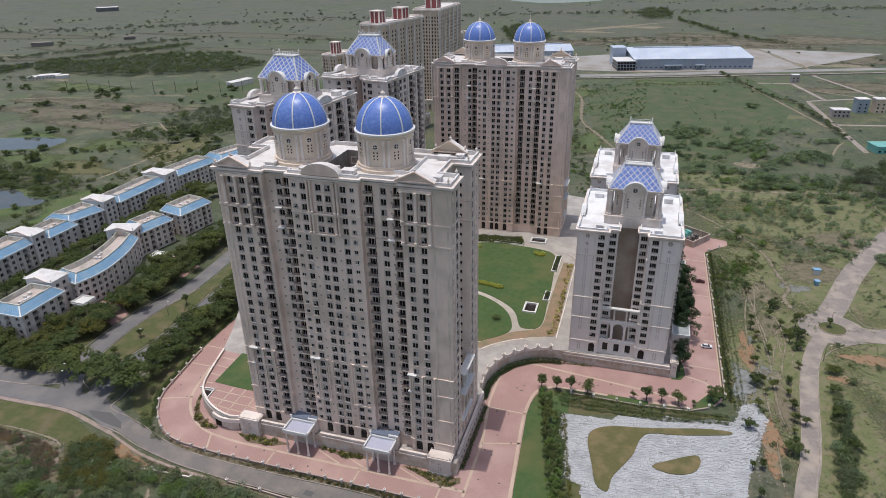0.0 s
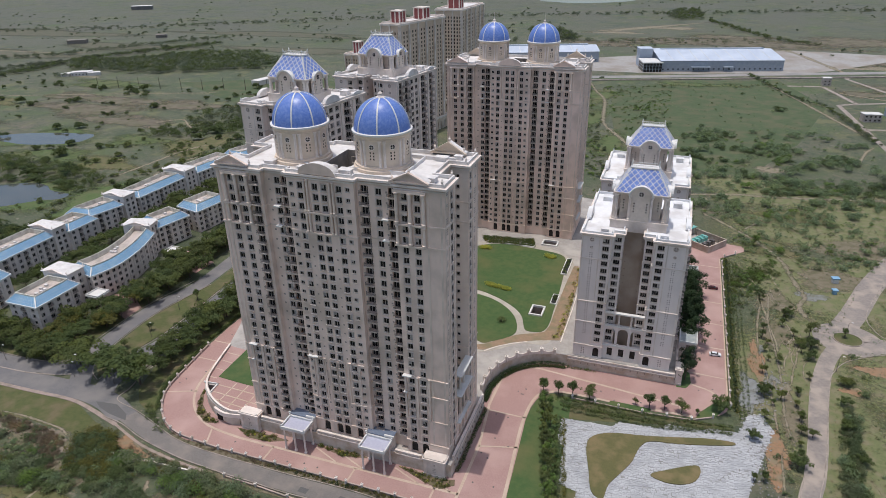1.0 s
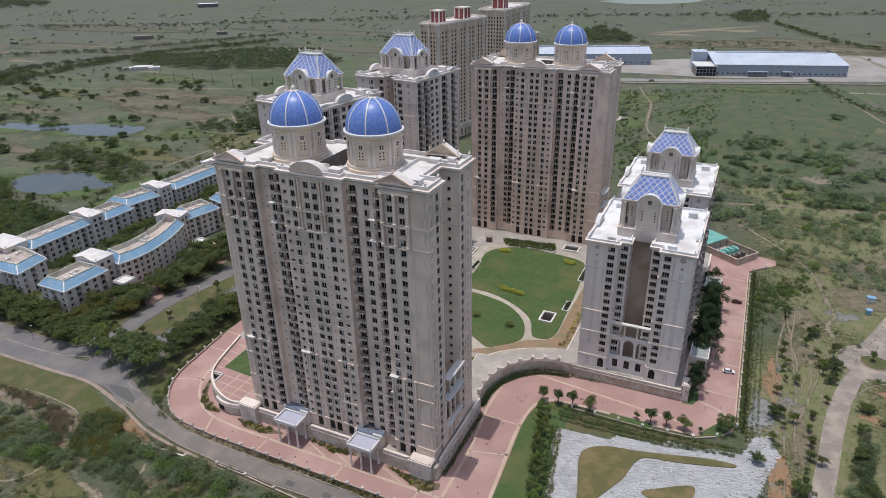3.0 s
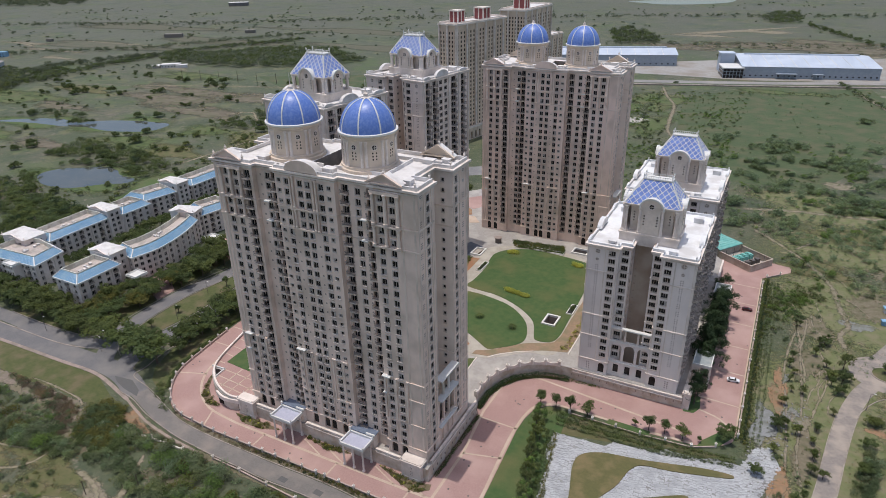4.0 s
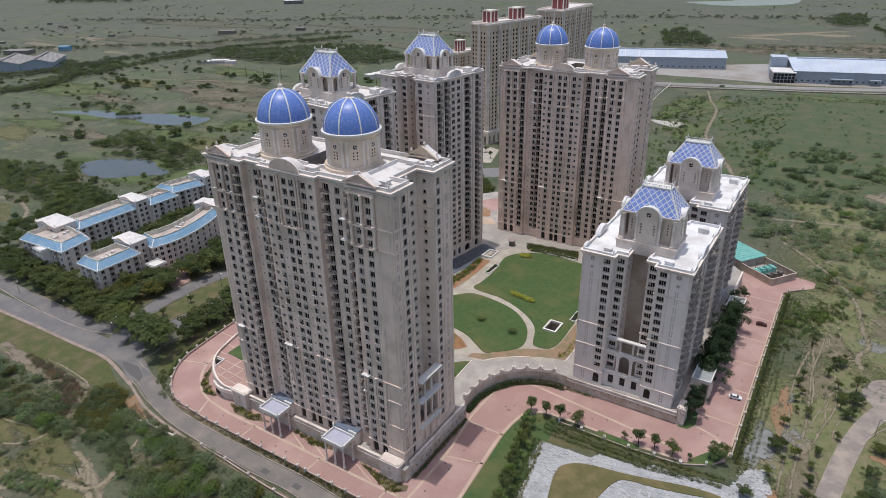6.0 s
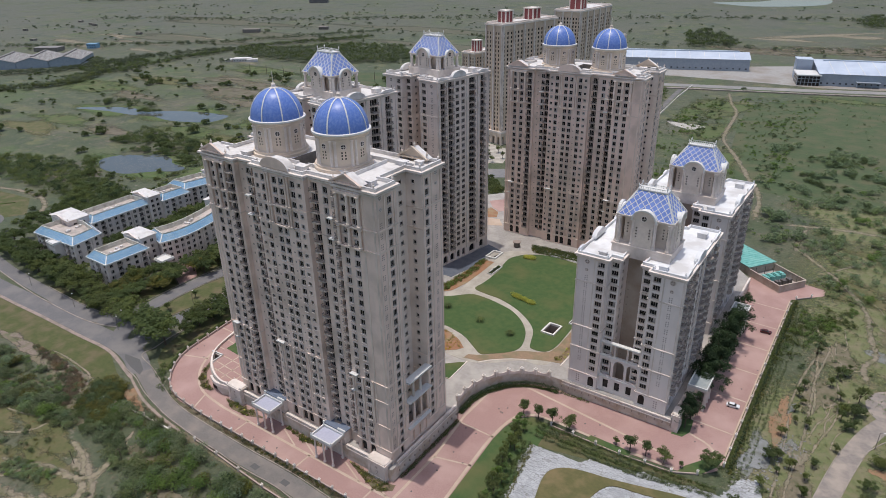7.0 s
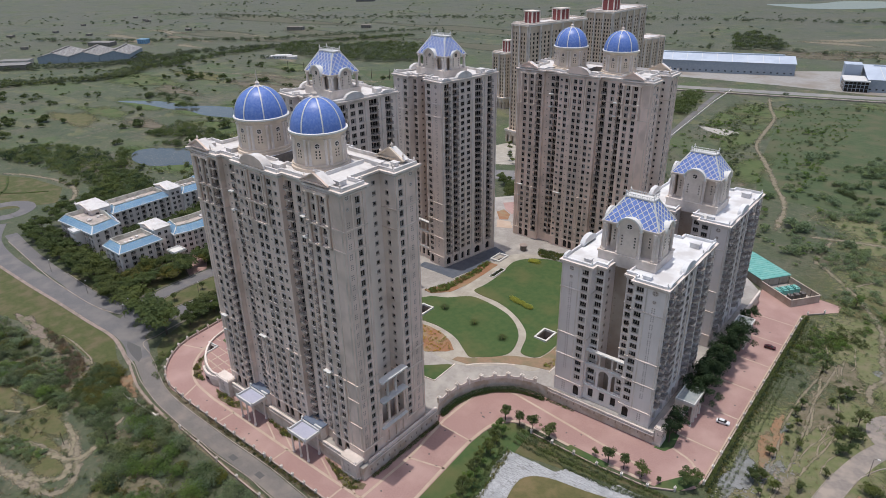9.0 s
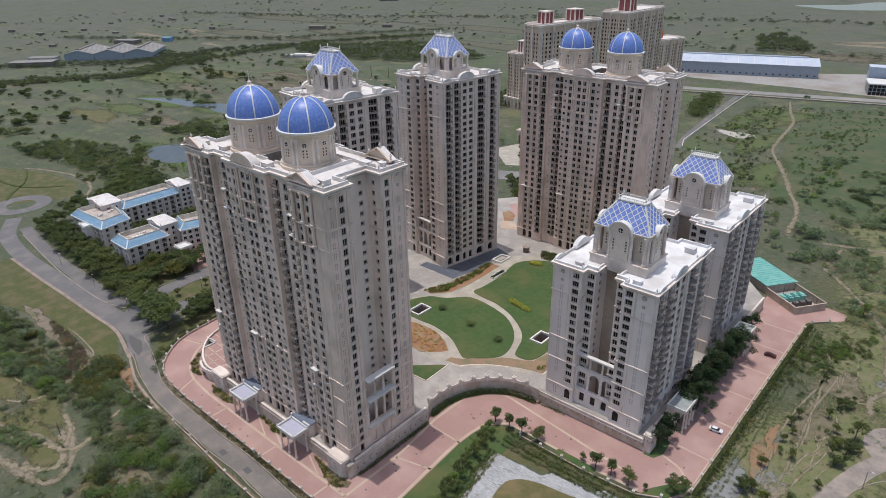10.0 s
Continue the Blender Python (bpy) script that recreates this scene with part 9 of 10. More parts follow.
trail("earth_path", (
    ([(-93, 777), (-78, 722), (-63.4, 679), (-57, 621), (-50.8, 580), (-32, 537.5), (-14.8, 494.7), (-0.5, 458), (4.7, 412)], 3.0), ([(-320, 118), (-290, 112), (-262, 104), (-240, 108)], 1.6),
    ([(-330, 330), (-345, 370), (-330, 410), (-300, 440)], 2.0), ([(-470, 190), (-452, 200), (-420, 209), (-392, 209), (-372, 200), (-366, 188)], 3.2), ([(158, 580), (126, 700), (90, 830)], 3.6), ([(150, 780), (220, 730), (330, 660)], 5.0),
    ([(-747, 273), (-700, 276), (-659, 280), (-574, 292), (-508, 300)], 1.0)), 0.066, SOFT_SAND, "pale earth tracks across the plain")
loose_patch("bare_patch", -68, 1289, 150, 17, 0.06, SOFT_SAND, "long bare strip of graded soil", 43)
laid = []      # what lies where, so that no two patches share a height
for x, y, a, b, u in ((-404, 288, 58, 34, 10), (-340, 300, 24, 60, 0), (-505, 402, 58, 36, 25), (-598, 378, 58, 26, 14)):
    loose_patch("grass_patch", x, y, a, b, 0.064, SOFT_LUSH, "lush green grass on the pond's bank", u)


def patches(rows, material, label, name="bare_patch"):
    for i, (x, y, a, b) in enumerate(rows):
        if material is SOFT_DRY:
            z = 0.016 + 0.004 * i
        else:
            taken = {h for px, py, pr, h in laid if (px - x) ** 2 + (py - y) ** 2 < (pr + max(a, b) * 1.4) ** 2}
            level = next(h for h in range(99) if h not in taken)
            laid.append((x, y, max(a, b) * 1.4, level))
            z = 0.0425 + 0.003 * level
        loose_patch(name, x, y, a, b, z, material, label)


loose_patch("hardstanding", 46.0, 216.2, 3.6, 9.4, 0.076, SOFT_SLAB, "grey hardstanding of stone slabs beside the yard", -14)
loose_patch("bare_patch", 51.6, 189.0, 2.4, 13.0, 0.079, SOFT_SOIL, "orange bare soil beside the stone yard", -8)
loose_patch("bare_patch", 48.9, 247.0, 1.9, 9.0, 0.076, SOFT_SOIL, "orange bare soil on the waste ground", 4)
loose_patch("bare_patch", 57.0, 224.0, 4.2, 5.0, 0.080, SOFT_SAND, "trodden sandy ground", 20)
loose_patch("bare_patch", -148.0, 123.2, 11.5, 3.3, 0.064, SOFT_SOIL, "orange-brown bare soil on the bank beside the road", -10)
patches(((51, 184, 4.5, 16), (49.5, 235, 4, 12), (93, 245, 11, 5), (80, 229, 5, 3)), SOFT_SOIL, "worn bare reddish soil")
patches(((68, 225, 34, 90), (100, 310, 70, 60), (120, 230, 50, 60), (110, 390, 90, 50), (70, 440, 60, 34)), SOFT_DRY, "dry olive grass and stubble", "grass_patch")
patches(((-182, 114.5, 13, 5), (-203, 117, 15, 4.4), (-165, 109.5, 8, 6), (-190, 104, 14, 6), (-150, 107, 9, 4), (-115, 108, 12, 5), (-95, 100, 12, 6)), SOFT_BROWN, "stony brown slope above the scrub")
patches(((-196, 118.2, 15, 3.8), (-178, 117.4, 11, 4.8), (-169, 115.0, 7, 5.5), (-214, 117.8, 14, 3.6), (-229, 117.6, 11, 3.4)), SOFT_RUBBLE, "stony pinkish earth slope below the verge")
patches(((58, 262, 8, 15), (60, 290, 10, 12), (59, 206, 6, 16), (90, 320, 24, 16), (110, 360, 30, 16)), SOFT_BROWN, "dry brown earth on waste ground")
patches(((45.5, 217, 4.2, 15), (50, 248, 3.5, 4), (54, 226, 3.5, 5), (76, 300, 9, 5)), SOFT_STONE, "patch of spilled grey gravel")
patches(((-131, 93.5, 5, 4.4), (-124, 79, 8, 3.4), (-430, 240, 26, 7), (330, 850, 90, 36)), SOFT_SAND, "bare patch of pale sandy soil")
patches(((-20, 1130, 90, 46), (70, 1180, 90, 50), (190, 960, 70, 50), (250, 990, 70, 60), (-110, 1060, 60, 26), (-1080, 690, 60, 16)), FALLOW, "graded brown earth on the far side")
patches(((-20, 1290, 60, 22), (-110, 1210, 60, 18), (170, 1000, 40, 26), (230, 930, 50, 16), (-520, 532, 18, 4), (-486, 488, 14, 4), (-700, 640, 24, 8), (76, 488, 16, 8), (-1010, 690, 50, 8)), SOFT_SAND, "pale sandy soil on the far side")
patches(((-1010, 560, 60, 16), (-1090, 620, 70, 14), (-1180, 640, 80, 14), (-960, 640, 50, 10), (-1050, 690, 40, 8), (-1150, 730, 70, 12)), SOFT_SAND, "pale cleared ground among far houses")
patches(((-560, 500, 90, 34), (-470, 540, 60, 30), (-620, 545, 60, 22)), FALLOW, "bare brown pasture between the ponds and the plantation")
trail("earth_path", (([(-719, 517), (-660, 540), (-601, 561), (-512, 590), (-470, 604)], 3.0), ([(-450, 470), (-443, 482), (-430, 489), (-412, 474), (-397, 464), (-378, 463)], 2.6), ([(-366, 330), (-363, 374), (-361, 403), (-352, 430)], 2.6), ([(-1111, 786), (-1016, 784), (-918, 788), (-860, 812)], 5.0), ([(115, 1062), (144, 1051), (173, 950), (192, 874)], 6.0), ([(156, 571), (144, 549), (131, 506)], 2.0), ([(-1275, 707), (-1203, 726), (-1101, 700)], 7.0)), 0.075, SOFT_PALE, "pale tracks and field edges across the plain")
loose_patch("mud_flat", -89, 610, 20, 11, 0.062, soft_edged("pale_dry_mud", (0.46, 0.43, 0.39), (0.40, 0.375, 0.34), 4.0), "pale dried mud of a shallow pool", -10)
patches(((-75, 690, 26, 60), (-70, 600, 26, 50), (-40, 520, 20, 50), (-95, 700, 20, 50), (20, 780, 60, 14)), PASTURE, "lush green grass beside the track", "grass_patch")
patches(((-150, 94, 15, 8), (-180, 90, 16, 8), (-139, 87, 16, 7), (-166, 97, 16, 6), (-158, 82, 14, 5), (-126, 86, 10, 5), (-100, 92, 10, 6), (80, 400, 26, 12), (60, 350, 20, 14), (-400, 360, 40, 20), (-700, 500, 60, 20), (-600, 300, 50, 20), (-360, 420, 30, 40)), SOFT_GREEN, "clearing of rough green grass", "grass_patch")
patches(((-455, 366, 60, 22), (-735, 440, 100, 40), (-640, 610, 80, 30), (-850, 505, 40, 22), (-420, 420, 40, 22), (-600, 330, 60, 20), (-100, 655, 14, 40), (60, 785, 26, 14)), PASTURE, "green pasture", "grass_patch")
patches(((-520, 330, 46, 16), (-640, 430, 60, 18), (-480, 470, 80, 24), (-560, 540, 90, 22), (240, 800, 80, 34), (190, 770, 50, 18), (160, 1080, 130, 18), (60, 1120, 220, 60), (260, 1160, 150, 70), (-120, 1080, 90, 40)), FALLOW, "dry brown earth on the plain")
patches(((-1010, 760, 190, 44), (-860, 870, 190, 40), (-1180, 980, 240, 60), (-560, 900, 160, 34), (-700, 1060, 240, 40)), SOFT_PLAIN, "dull grey-brown grass on the far plain", "grass_patch")
FIELD = mat("green_field", (0.050, 0.078, 0.032), (0.080, 0.106, 0.046), 2.6, 0.95, 0.8, bscale=0.8, c=(0.104, 0.104, 0.054), cscale=16, detail=10.0, stretch=(0.35, 1.3, 1))
sheet("green_field", [(-60, 720), (-10, 790), (110, 830), (140, 700), (100, 560), (60, 470), (-20, 470), (-34, 520), (-50, 620)], 0.02, FIELD, "flat green field of rough grass", "field", 0.02)
sheet("green_field", [(-560, 640), (-440, 700), (-300, 690), (-330, 610), (-420, 560)], 0.02, FIELD, "green field by the plantation", "field", 0.02)
sheet("green_field", [(-490, 178), (-440, 200), (-400, 205), (-372, 190), (-395, 150), (-460, 140)], 0.03, VERGE, "green oval lawn with a dark pattern", "lawn", 0.02)
dk = MB()
for pts in ([(-450, 170), (-420, 176), (-400, 196)], [(-455, 190), (-430, 180), (-410, 165), (-400, 160)]):
    strip(dk, spline(pts, k=5), 1.6, 0.0, 0.3, rough=0.3, rng=rng)
solid("low_border", dk, LEAF_D, "dark low planted border in the oval lawn", "hedge", kind="structure")
lots = MB()
for a, b in (((116, 797), (151, 803)), ((151, 803), (169, 722)), ((169, 722), (210, 738)), ((182, 856), (225, 735)), ((152, 713), (169, 722)), ((156, 640), (162, 540)), ((152, 713), (156, 640)), ((158, 622), (330, 650)), ((225, 735), (330, 690)), ((192, 872), (182, 856))):
    strip(lots, [a, b], 4.2, 0.0, 0.08)
solid("plot_road", lots, KERB, "pale plot roads on the far side", "road", kind="structure")

lane = MB()
strip(lane, [(-110, 540), (-118, 575), (-127, 645), (-135, 720), (-140, 775)], 5.0, 0.0, 0.06)
solid("lane", lane, ASPH, "narrow grey lane beside the grove", "road", kind="structure")
lw = MB()
strip(lw, [(-108, 545), (-114.6, 564), (-122.3, 645), (-129.4, 719), (-133, 783)], 0.6, 0.0, 1.3)
solid("lane_wall", lw, PIERM, "long low white wall beside the lane", "wall", kind="structure")
ROADS = [[(-10, 124.0), (-71, 125.8), (-121, 126.1), (-142, 129.3), (-174, 140)], [(-160, 134), (-186, 140), (-234, 138.5), (-300, 136), (-362, 152)],
         [(-181, 148), (-182, 164), (-181, 221), (-188, 380)], [(-200, 156), (-204, 190), (-199, 225), (-208, 380)], [(54, 150), (59, 170), (66.4, 208), (72.5, 240), (85, 267), (103, 319), (146, 396)],
         [(-700, 610), (-195, 768), (-10, 822), (140, 876), (420, 960)], [(84, 262), (150, 262)], [(-112, 545), (-127, 645), (-140, 775)],
         [(20, 420), (52, 429), (80, 432), (150, 446)], [(-78, 722), (-57, 621), (-32, 537.5), (-0.5, 458), (4.7, 412)], [(-147, 78), (-141, 85.5), (-131, 88.6), (-124.5, 91), (-122, 95), (-125, 102), (-130, 110)], [(-124, 91), (-131, 95.5), (-145, 98)]]


def clear_of(x, y, margin=5.0):
    """Whether scrub may grow at this place."""
    if inside((x, y), PODIUM) or inside((x, y), PINK_OUT) or inside((x, y), YARD_P):
        return False
    if -320 < x < -163 and 119 + (x + 163) * 0.12 < y < 146:
        return False
    if -315 < x < -160 and 144 < y < 405 or -28 < x < 46.5 and 130 < y < 345:
        return False
    if 0 < x < 46 and 328 < y < 378:
        return False
    if -395 < x < -370 and 150 < y < 178 or -290 < x < 160 and 820 < y < 1000:
        return False
    if ((x + 432) / 66) ** 2 + ((y - 174) / 38) ** 2 < 1:
        return False
    for p in water:
        if inside((x, y), p):
            return False
    for r in ROADS:
        for a, b in zip(r, r[1:]):
            a, b, q = Vector(a), Vector(b), Vector((x, y))
            u = max(0, min(1, (q - a).dot(b - a) / (b - a).length_squared))
            if (a + (b - a) * u - q).length < margin:
                return False
    return True


def scatter(n, x0, x1, y0, y1, size, cut, r0, r1, seed, margin=5.0):
    q = random.Random(seed)
    c, r = [], []
    for _ in range(n * 12):
        if len(c) >= n:
            break
        x, y = q.uniform(x0, x1), q.uniform(y0, y1)
        v = noise.noise(Vector((x / size, y / size, seed * 3.1))) + 0.5 * noise.noise(Vector((x / size * 3.3, y / size * 3.3, seed * 1.7)))
        if v > cut and clear_of(x, y, margin):
            c.append((x, y))
            r.append(r0 + (r1 - r0) * min(1, max(0, q.random() ** 2 * (0.5 + v))))
    return c, r


for args, per, size, material, label in (
        ((430, -330, -20, 30, 120, 26, -0.15, 0.8, 3.2, 1, 6.0), 26, 0.20, LEAF_S, "dense grey-green scrub below the road"),
        ((330, -330, -20, 30, 120, 20, 0.0, 0.8, 3.2, 2, 5.5), 26, 0.20, LEAF_SD, "dark green scrub below the road"),
        ((130, -300, -20, 40, 120, 16, 0.1, 0.6, 2.2, 3, 5.5), 26, 0.18, LEAF_O, "olive scrub below the road"),
        ((3200, 44, 180, 140, 360, 24, -0.35, 0.3, 1.4, 4, 4.0), 10, 0.17, LEAF_PALE, "low grey-green bushes over the waste ground"),
        ((420, 44, 180, 150, 380, 14, 0.1, 0.5, 2.2, 5, 5.0), 22, 0.20, LEAF_SD, "dark bushes over the waste ground"),
        ((900, 20, 230, 330, 475, 30, -0.2, 0.9, 3.4, 6, 3.5), 14, 0.22, LEAF_PALE, "soft grey-green thicket behind the substation"),
        ((300, 20, 230, 335, 475, 22, -0.05, 1.6, 5.2, 17, 4.0), 20, 0.22, LEAF_PALE, "leafy pale green thicket behind the substation"),
        ((240, 20, 230, 335, 475, 22, 0.0, 1.0, 3.6, 27, 4.0), 14, 0.22, LEAF_G, "fresh green thicket behind the substation"),
        ((520, -110, 0, 400, 740, 30, -0.1, 0.8, 3.0, 16, 7.0), 13, 0.30, LEAF_G, "green bushes beside the earth track"),
        ((480, -110, 0, 400, 740, 30, -0.2, 0.8, 2.8, 18, 7.0), 13, 0.30, LEAF_S, "grey-green bushes beside the earth track"),
        ((620, -20, 280, 440, 800, 40, -0.2, 0.5, 1.9, 7, 7.0), 10, 0.28, LEAF_PALE, "small scattered bushes in the far field"),
        ((90, -20, 260, 440, 800, 20, 0.1, 0.8, 2.6, 19, 7.0), 14, 0.30, LEAF_SD, "scattered dark bushes in the far field"),
        ((150, -14, 150, 400, 590, 26, 0.18, 2.0, 6.4, 31, 4.0), 30, 0.28, LEAF_PALE, "clusters of rounded pale green bushes beyond the substation"),
        ((190, -14, 150, 390, 590, 26, 0.10, 1.6, 5.6, 32, 4.0), 26, 0.28, LEAF_PALE, "clusters of rounded grey-green bushes beyond the substation"),
        ((60, -14, 150, 390, 560, 22, 0.22, 1.6, 4.2, 33, 4.0), 24, 0.28, LEAF_G, "fresh leafy bushes beyond the substation"),
        ((220, -900, -322, 140, 640, 60, 0.14, 3.0, 7.6, 8, 7.0), 36, 0.46, LEAF_D, "scattered trees and bushes round the ponds"),
        ((300, -900, -322, 140, 640, 40, 0.05, 1.0, 4.6, 9, 7.0), 18, 0.42, LEAF_D, "scattered grey-green trees round the ponds"),
        ((640, -400, -316, 178, 252, 40, -0.35, 1.6, 4.6, 10, 6.0), 18, 0.30, LEAF_D, "dark wood behind the low apartment rows"),
        ((260, -430, -316, 180, 430, 30, 0.08, 1.4, 4.0, 20, 7.0), 20, 0.32, LEAF_M, "dark trees behind the low apartment rows"),
        ((380, -1700, -500, 400, 1300, 140, 0.1, 2.0, 6.0, 11, 9.0), 8, 0.55, LEAF_F, "far scattered trees"),
        ((420, -1300, 1100, 700, 2300, 190, 0.2, 2.5, 6.0, 12, 12.0), 7, 0.65, LEAF_F, "far scattered trees toward the horizon")):
    c, r = scatter(*args)
    if c:
        shrubs("scrub", c, r, per * 0.5, size * 1.32, material, label, "scrub", 0.0, 0.7, 5)


for n, m2, r0, r1, lf, lab in ((230, 240, 1.2, 3.8, LEAF_S, "grey-green thicket on the slope below the road"), (90, 30, 1.2, 4.0, LEAF_SD, "dark thicket below the road"), (100, 60, 1.0, 2.8, LEAF_O, "olive thicket below the road"),
                           (100, 30, 1.2, 3.6, LEAF_M, "leafy green thicket below the road"), (220, 260, 1.0, 3.2, LEAF_PALE, "pale grey-green scrub below the road"), (230, 150, 1.2, 3.4, LEAF_G, "fresh green bushes below the road"), (40, 10, 1.2, 3.0, LEAF_DEEP, "deep green bushes below the road")):
    for poly in ([(-156, 122), (-150, 118), (-143, 117), (-120, 117.8), (-84, 118.0), (-40, 117.0), (-40, 74), (-84, 84), (-112, 97), (-122, 107), (-140, 113), (-152, 112), (-160, 117)],
                 [(-330, 92), (-262, 104), (-220, 111), (-205, 109.5), (-185, 104.5), (-165, 102), (-160, 99), (-200, 92), (-260, 80), (-330, 66)]):
        patch(poly, int((0.42 if poly[0][0] > -200 else 0.5) * (n if poly[0][0] > -200 else m2)), r0, r1 * 1.25, lf, lab, 0.0, 22, 0.24, "scrub", 5, n * 0.13)


for n, r0, r1, lf, lab in ((70, 1.3, 3.2, LEAF_O, "tall olive thicket beside the junction"), (60, 1.3, 3.0, LEAF_SD, "dark thicket beside the junction"), (34, 1.2, 2.8, LEAF_D, "deep green bushes beside the junction")):
    patch([(-168, 121), (-161, 126.6), (-154.5, 125.4), (-151, 119.6), (-142, 116.4), (-138, 110.5), (-149, 106), (-160, 109), (-164, 114)], n, r0, r1, lf, lab, 0.0, 16, 0.25, "scrub", 5)
for n, r0, r1, lf, lab in ((240, 0.5, 1.5, LEAF_DRY, "dry brown brushwood on the bank"), (60, 0.5, 1.6, LEAF_S, "grey-green bushes on the bank")):
    patch([(-214, 119.6), (-203, 121.4), (-186, 120.6), (-172, 118.6), (-165, 112), (-163, 104.6), (-168, 104), (-173, 111.4), (-187, 115.6), (-203, 117.2)], n, r0, r1, lf, lab, 0.0, 13, 0.22, "scrub", 4)
patch([(-146, 135.4), (-139, 132.2), (-130, 130.2), (-110, 129.4), (-80, 129.6), (-30, 129.4), (-30, 131.2), (-80, 131.2), (-110, 131.0), (-131, 131.0), (-141, 133.8), (-147, 137)], 330, 0.25, 0.7, LEAF_DRY, "dry low growth along the fence", 0.0, 12, 0.2, "scrub", 0)
patch([(-80.5, 115.4), (-77.0, 115.6), (-76.5, 118.4), (-80.0, 118.6)], 9, 1.2, 2.2, LEAF_YG, "bright yellow-green bush beside the road", 0.3, 60, 0.22, "scrub", 5)
for n, lf, lab in ((100, LEAF_G, "lush green bushes beyond the boundary wall"), (70, LEAF_M, "mid-green bushes beyond the boundary wall"), (14, LEAF_SD, "dark bushes beyond the boundary wall")):
    patch([(40.5, 262), (42, 300), (44.5, 330), (52, 338), (66, 340), (64, 318), (56, 300), (47, 280)], n, 0.6, 1.9, lf, lab, 0.0, 16, 0.22, "scrub", 5, n * 0.11)
patch([(-158, 125.6), (-146, 123.4), (-132, 121.8), (-120, 121.0), (-120, 119.6), (-136, 119.8), (-152, 121.0)], 60, 0.3, 0.8, LEAF_DRY, "dry grass on the soil bank", 0.0, 12, 0.2, "scrub", 0)
for n, lf, lab in ((80, LEAF_S, "grey-green thicket in the clearing"), (70, LEAF_SD, "dark thicket in the clearing"), (40, LEAF_PALE, "pale scrub in the clearing")):
    patch([(-190, 103), (-172, 104), (-160, 105), (-150, 111), (-140, 112), (-124, 106), (-116, 98), (-128, 101), (-142, 104), (-160, 98), (-186, 96)], n, 0.8, 2.6, lf, lab, 0.0, 15, 0.25, "scrub", 5)
    patch([(66, 160), (73, 168), (78, 205), (77, 217), (73.4, 207), (70, 188)], int(n * 0.6), 1.0, 2.8, lf, lab.replace("in the clearing", "beside the dusty lane"), 0.0, 15, 0.25, "scrub", 5)


for n, lf, lab in ((230, LEAF_PALE, "low pale green scrub on the slope"), (170, LEAF_S, "low grey-green scrub on the slope"), (90, LEAF_G, "low fresh green scrub on the slope")):
    patch([(-240, 113), (-205, 114), (-172, 112), (-152, 109), (-150, 101), (-176, 97), (-205, 96), (-250, 100)], n, 0.5, 1.5, lf, lab, 0.0, 15, 0.22, "scrub", 4, n * 0.07)
    patch([(-152, 83), (-143, 86.5), (-134, 88.5), (-130, 85), (-138, 80), (-150, 77)], n // 5, 0.6, 1.7, lf, lab.replace("on the slope", "between the trodden paths"), 0.0, 15, 0.22, "scrub", 4)


for n, r0, r1, lf, lab in ((2600, 0.25, 0.7, LEAF_DRY, "dry straw-coloured tufts over the waste ground"), (2600, 0.25, 0.8, LEAF_S, "small grey-green tufts over the waste ground"), (1800, 0.25, 0.8, LEAF_O, "small olive tufts over the waste ground")):
    c, r = scatter(n, 44, 190, 140, 400, 11, -0.15, r0, r1, n % 97 + len(lab), 4.0)
    shrubs("scrub", c, r, 5, 0.2, lf, lab, "scrub", 0.0, 0.7)
    c, r = scatter(n // 2, -250, -40, 60, 122, 9, -0.1, r0, r1, n % 89 + len(lab), 4.0)
    shrubs("scrub", c, r, 5, 0.2, lf, lab.replace("over the waste ground", "below the road"), "scrub", 0.0, 0.7)


def band(pts, width, step, r0, r1, material, label, per=9, size=0.45):
    c = []
    for x, y in spaced(pts, step):
        for _ in range(max(1, int(width / 6))):
            c.append((x + rnd.uniform(-width / 2, width / 2), y + rnd.uniform(-width / 2, width / 2)))
    return shrubs("tree_belt", c, [rnd.uniform(r0, r1) for _ in c], per, size, material, label, "trees", 0.5, 0.8, 4)


for lf in (LEAF_D, LEAF_F):
    patch([(-780, 675), (-815, 722), (-754, 758), (-700, 830), (-600, 860), (-500, 790), (-520, 735), (-600, 690), (-665, 672), (-725, 677)], 520, 3.5, 6.5, lf, "dense dark plantation of trees", 1.0, 12, 0.42, "trees", 4)
for n, lf in ((180, LEAF_D), (150, LEAF_M), (90, LEAF_DEEP), (90, LEAF_SD)):
    patch([(-540, 205), (-505, 252), (-452, 262), (-400, 248), (-366, 250), (-345, 246), (-335, 208), (-372, 212), (-400, 222), (-440, 216), (-490, 206)], n, 2.2, 4.6, lf, "dense mixed wood between the pond and the low rows", 0.3, 17, 0.30, "trees", 4)
    patch([(-490, 330), (-440, 326), (-390, 320), (-358, 312), (-366, 334), (-430, 352), (-490, 350)], n // 4, 2.8, 5.4, lf, "grove on the far bank of the pond", 0.3, 22, 0.26, "trees", 4)
patch([(-562, 384), (-545, 388), (-540, 398), (-556, 394)], 9, 2.6, 5.0, LEAF_D, "dark trees standing between two pools", 0.3, 30, 0.3, "trees", 5)
patch([(-640, 384), (-600, 400), (-560, 408), (-570, 420), (-640, 400)], 22, 2.4, 5.4, LEAF_SD, "grey-green trees on the pool's far bank", 0.3, 28, 0.3, "trees", 5)
band([(-1000, 330), (-880, 460), (-870, 535), (-875, 620), (-825, 709)], 26, 5, 3, 6, LEAF_F, "dark belt of trees across the plain")
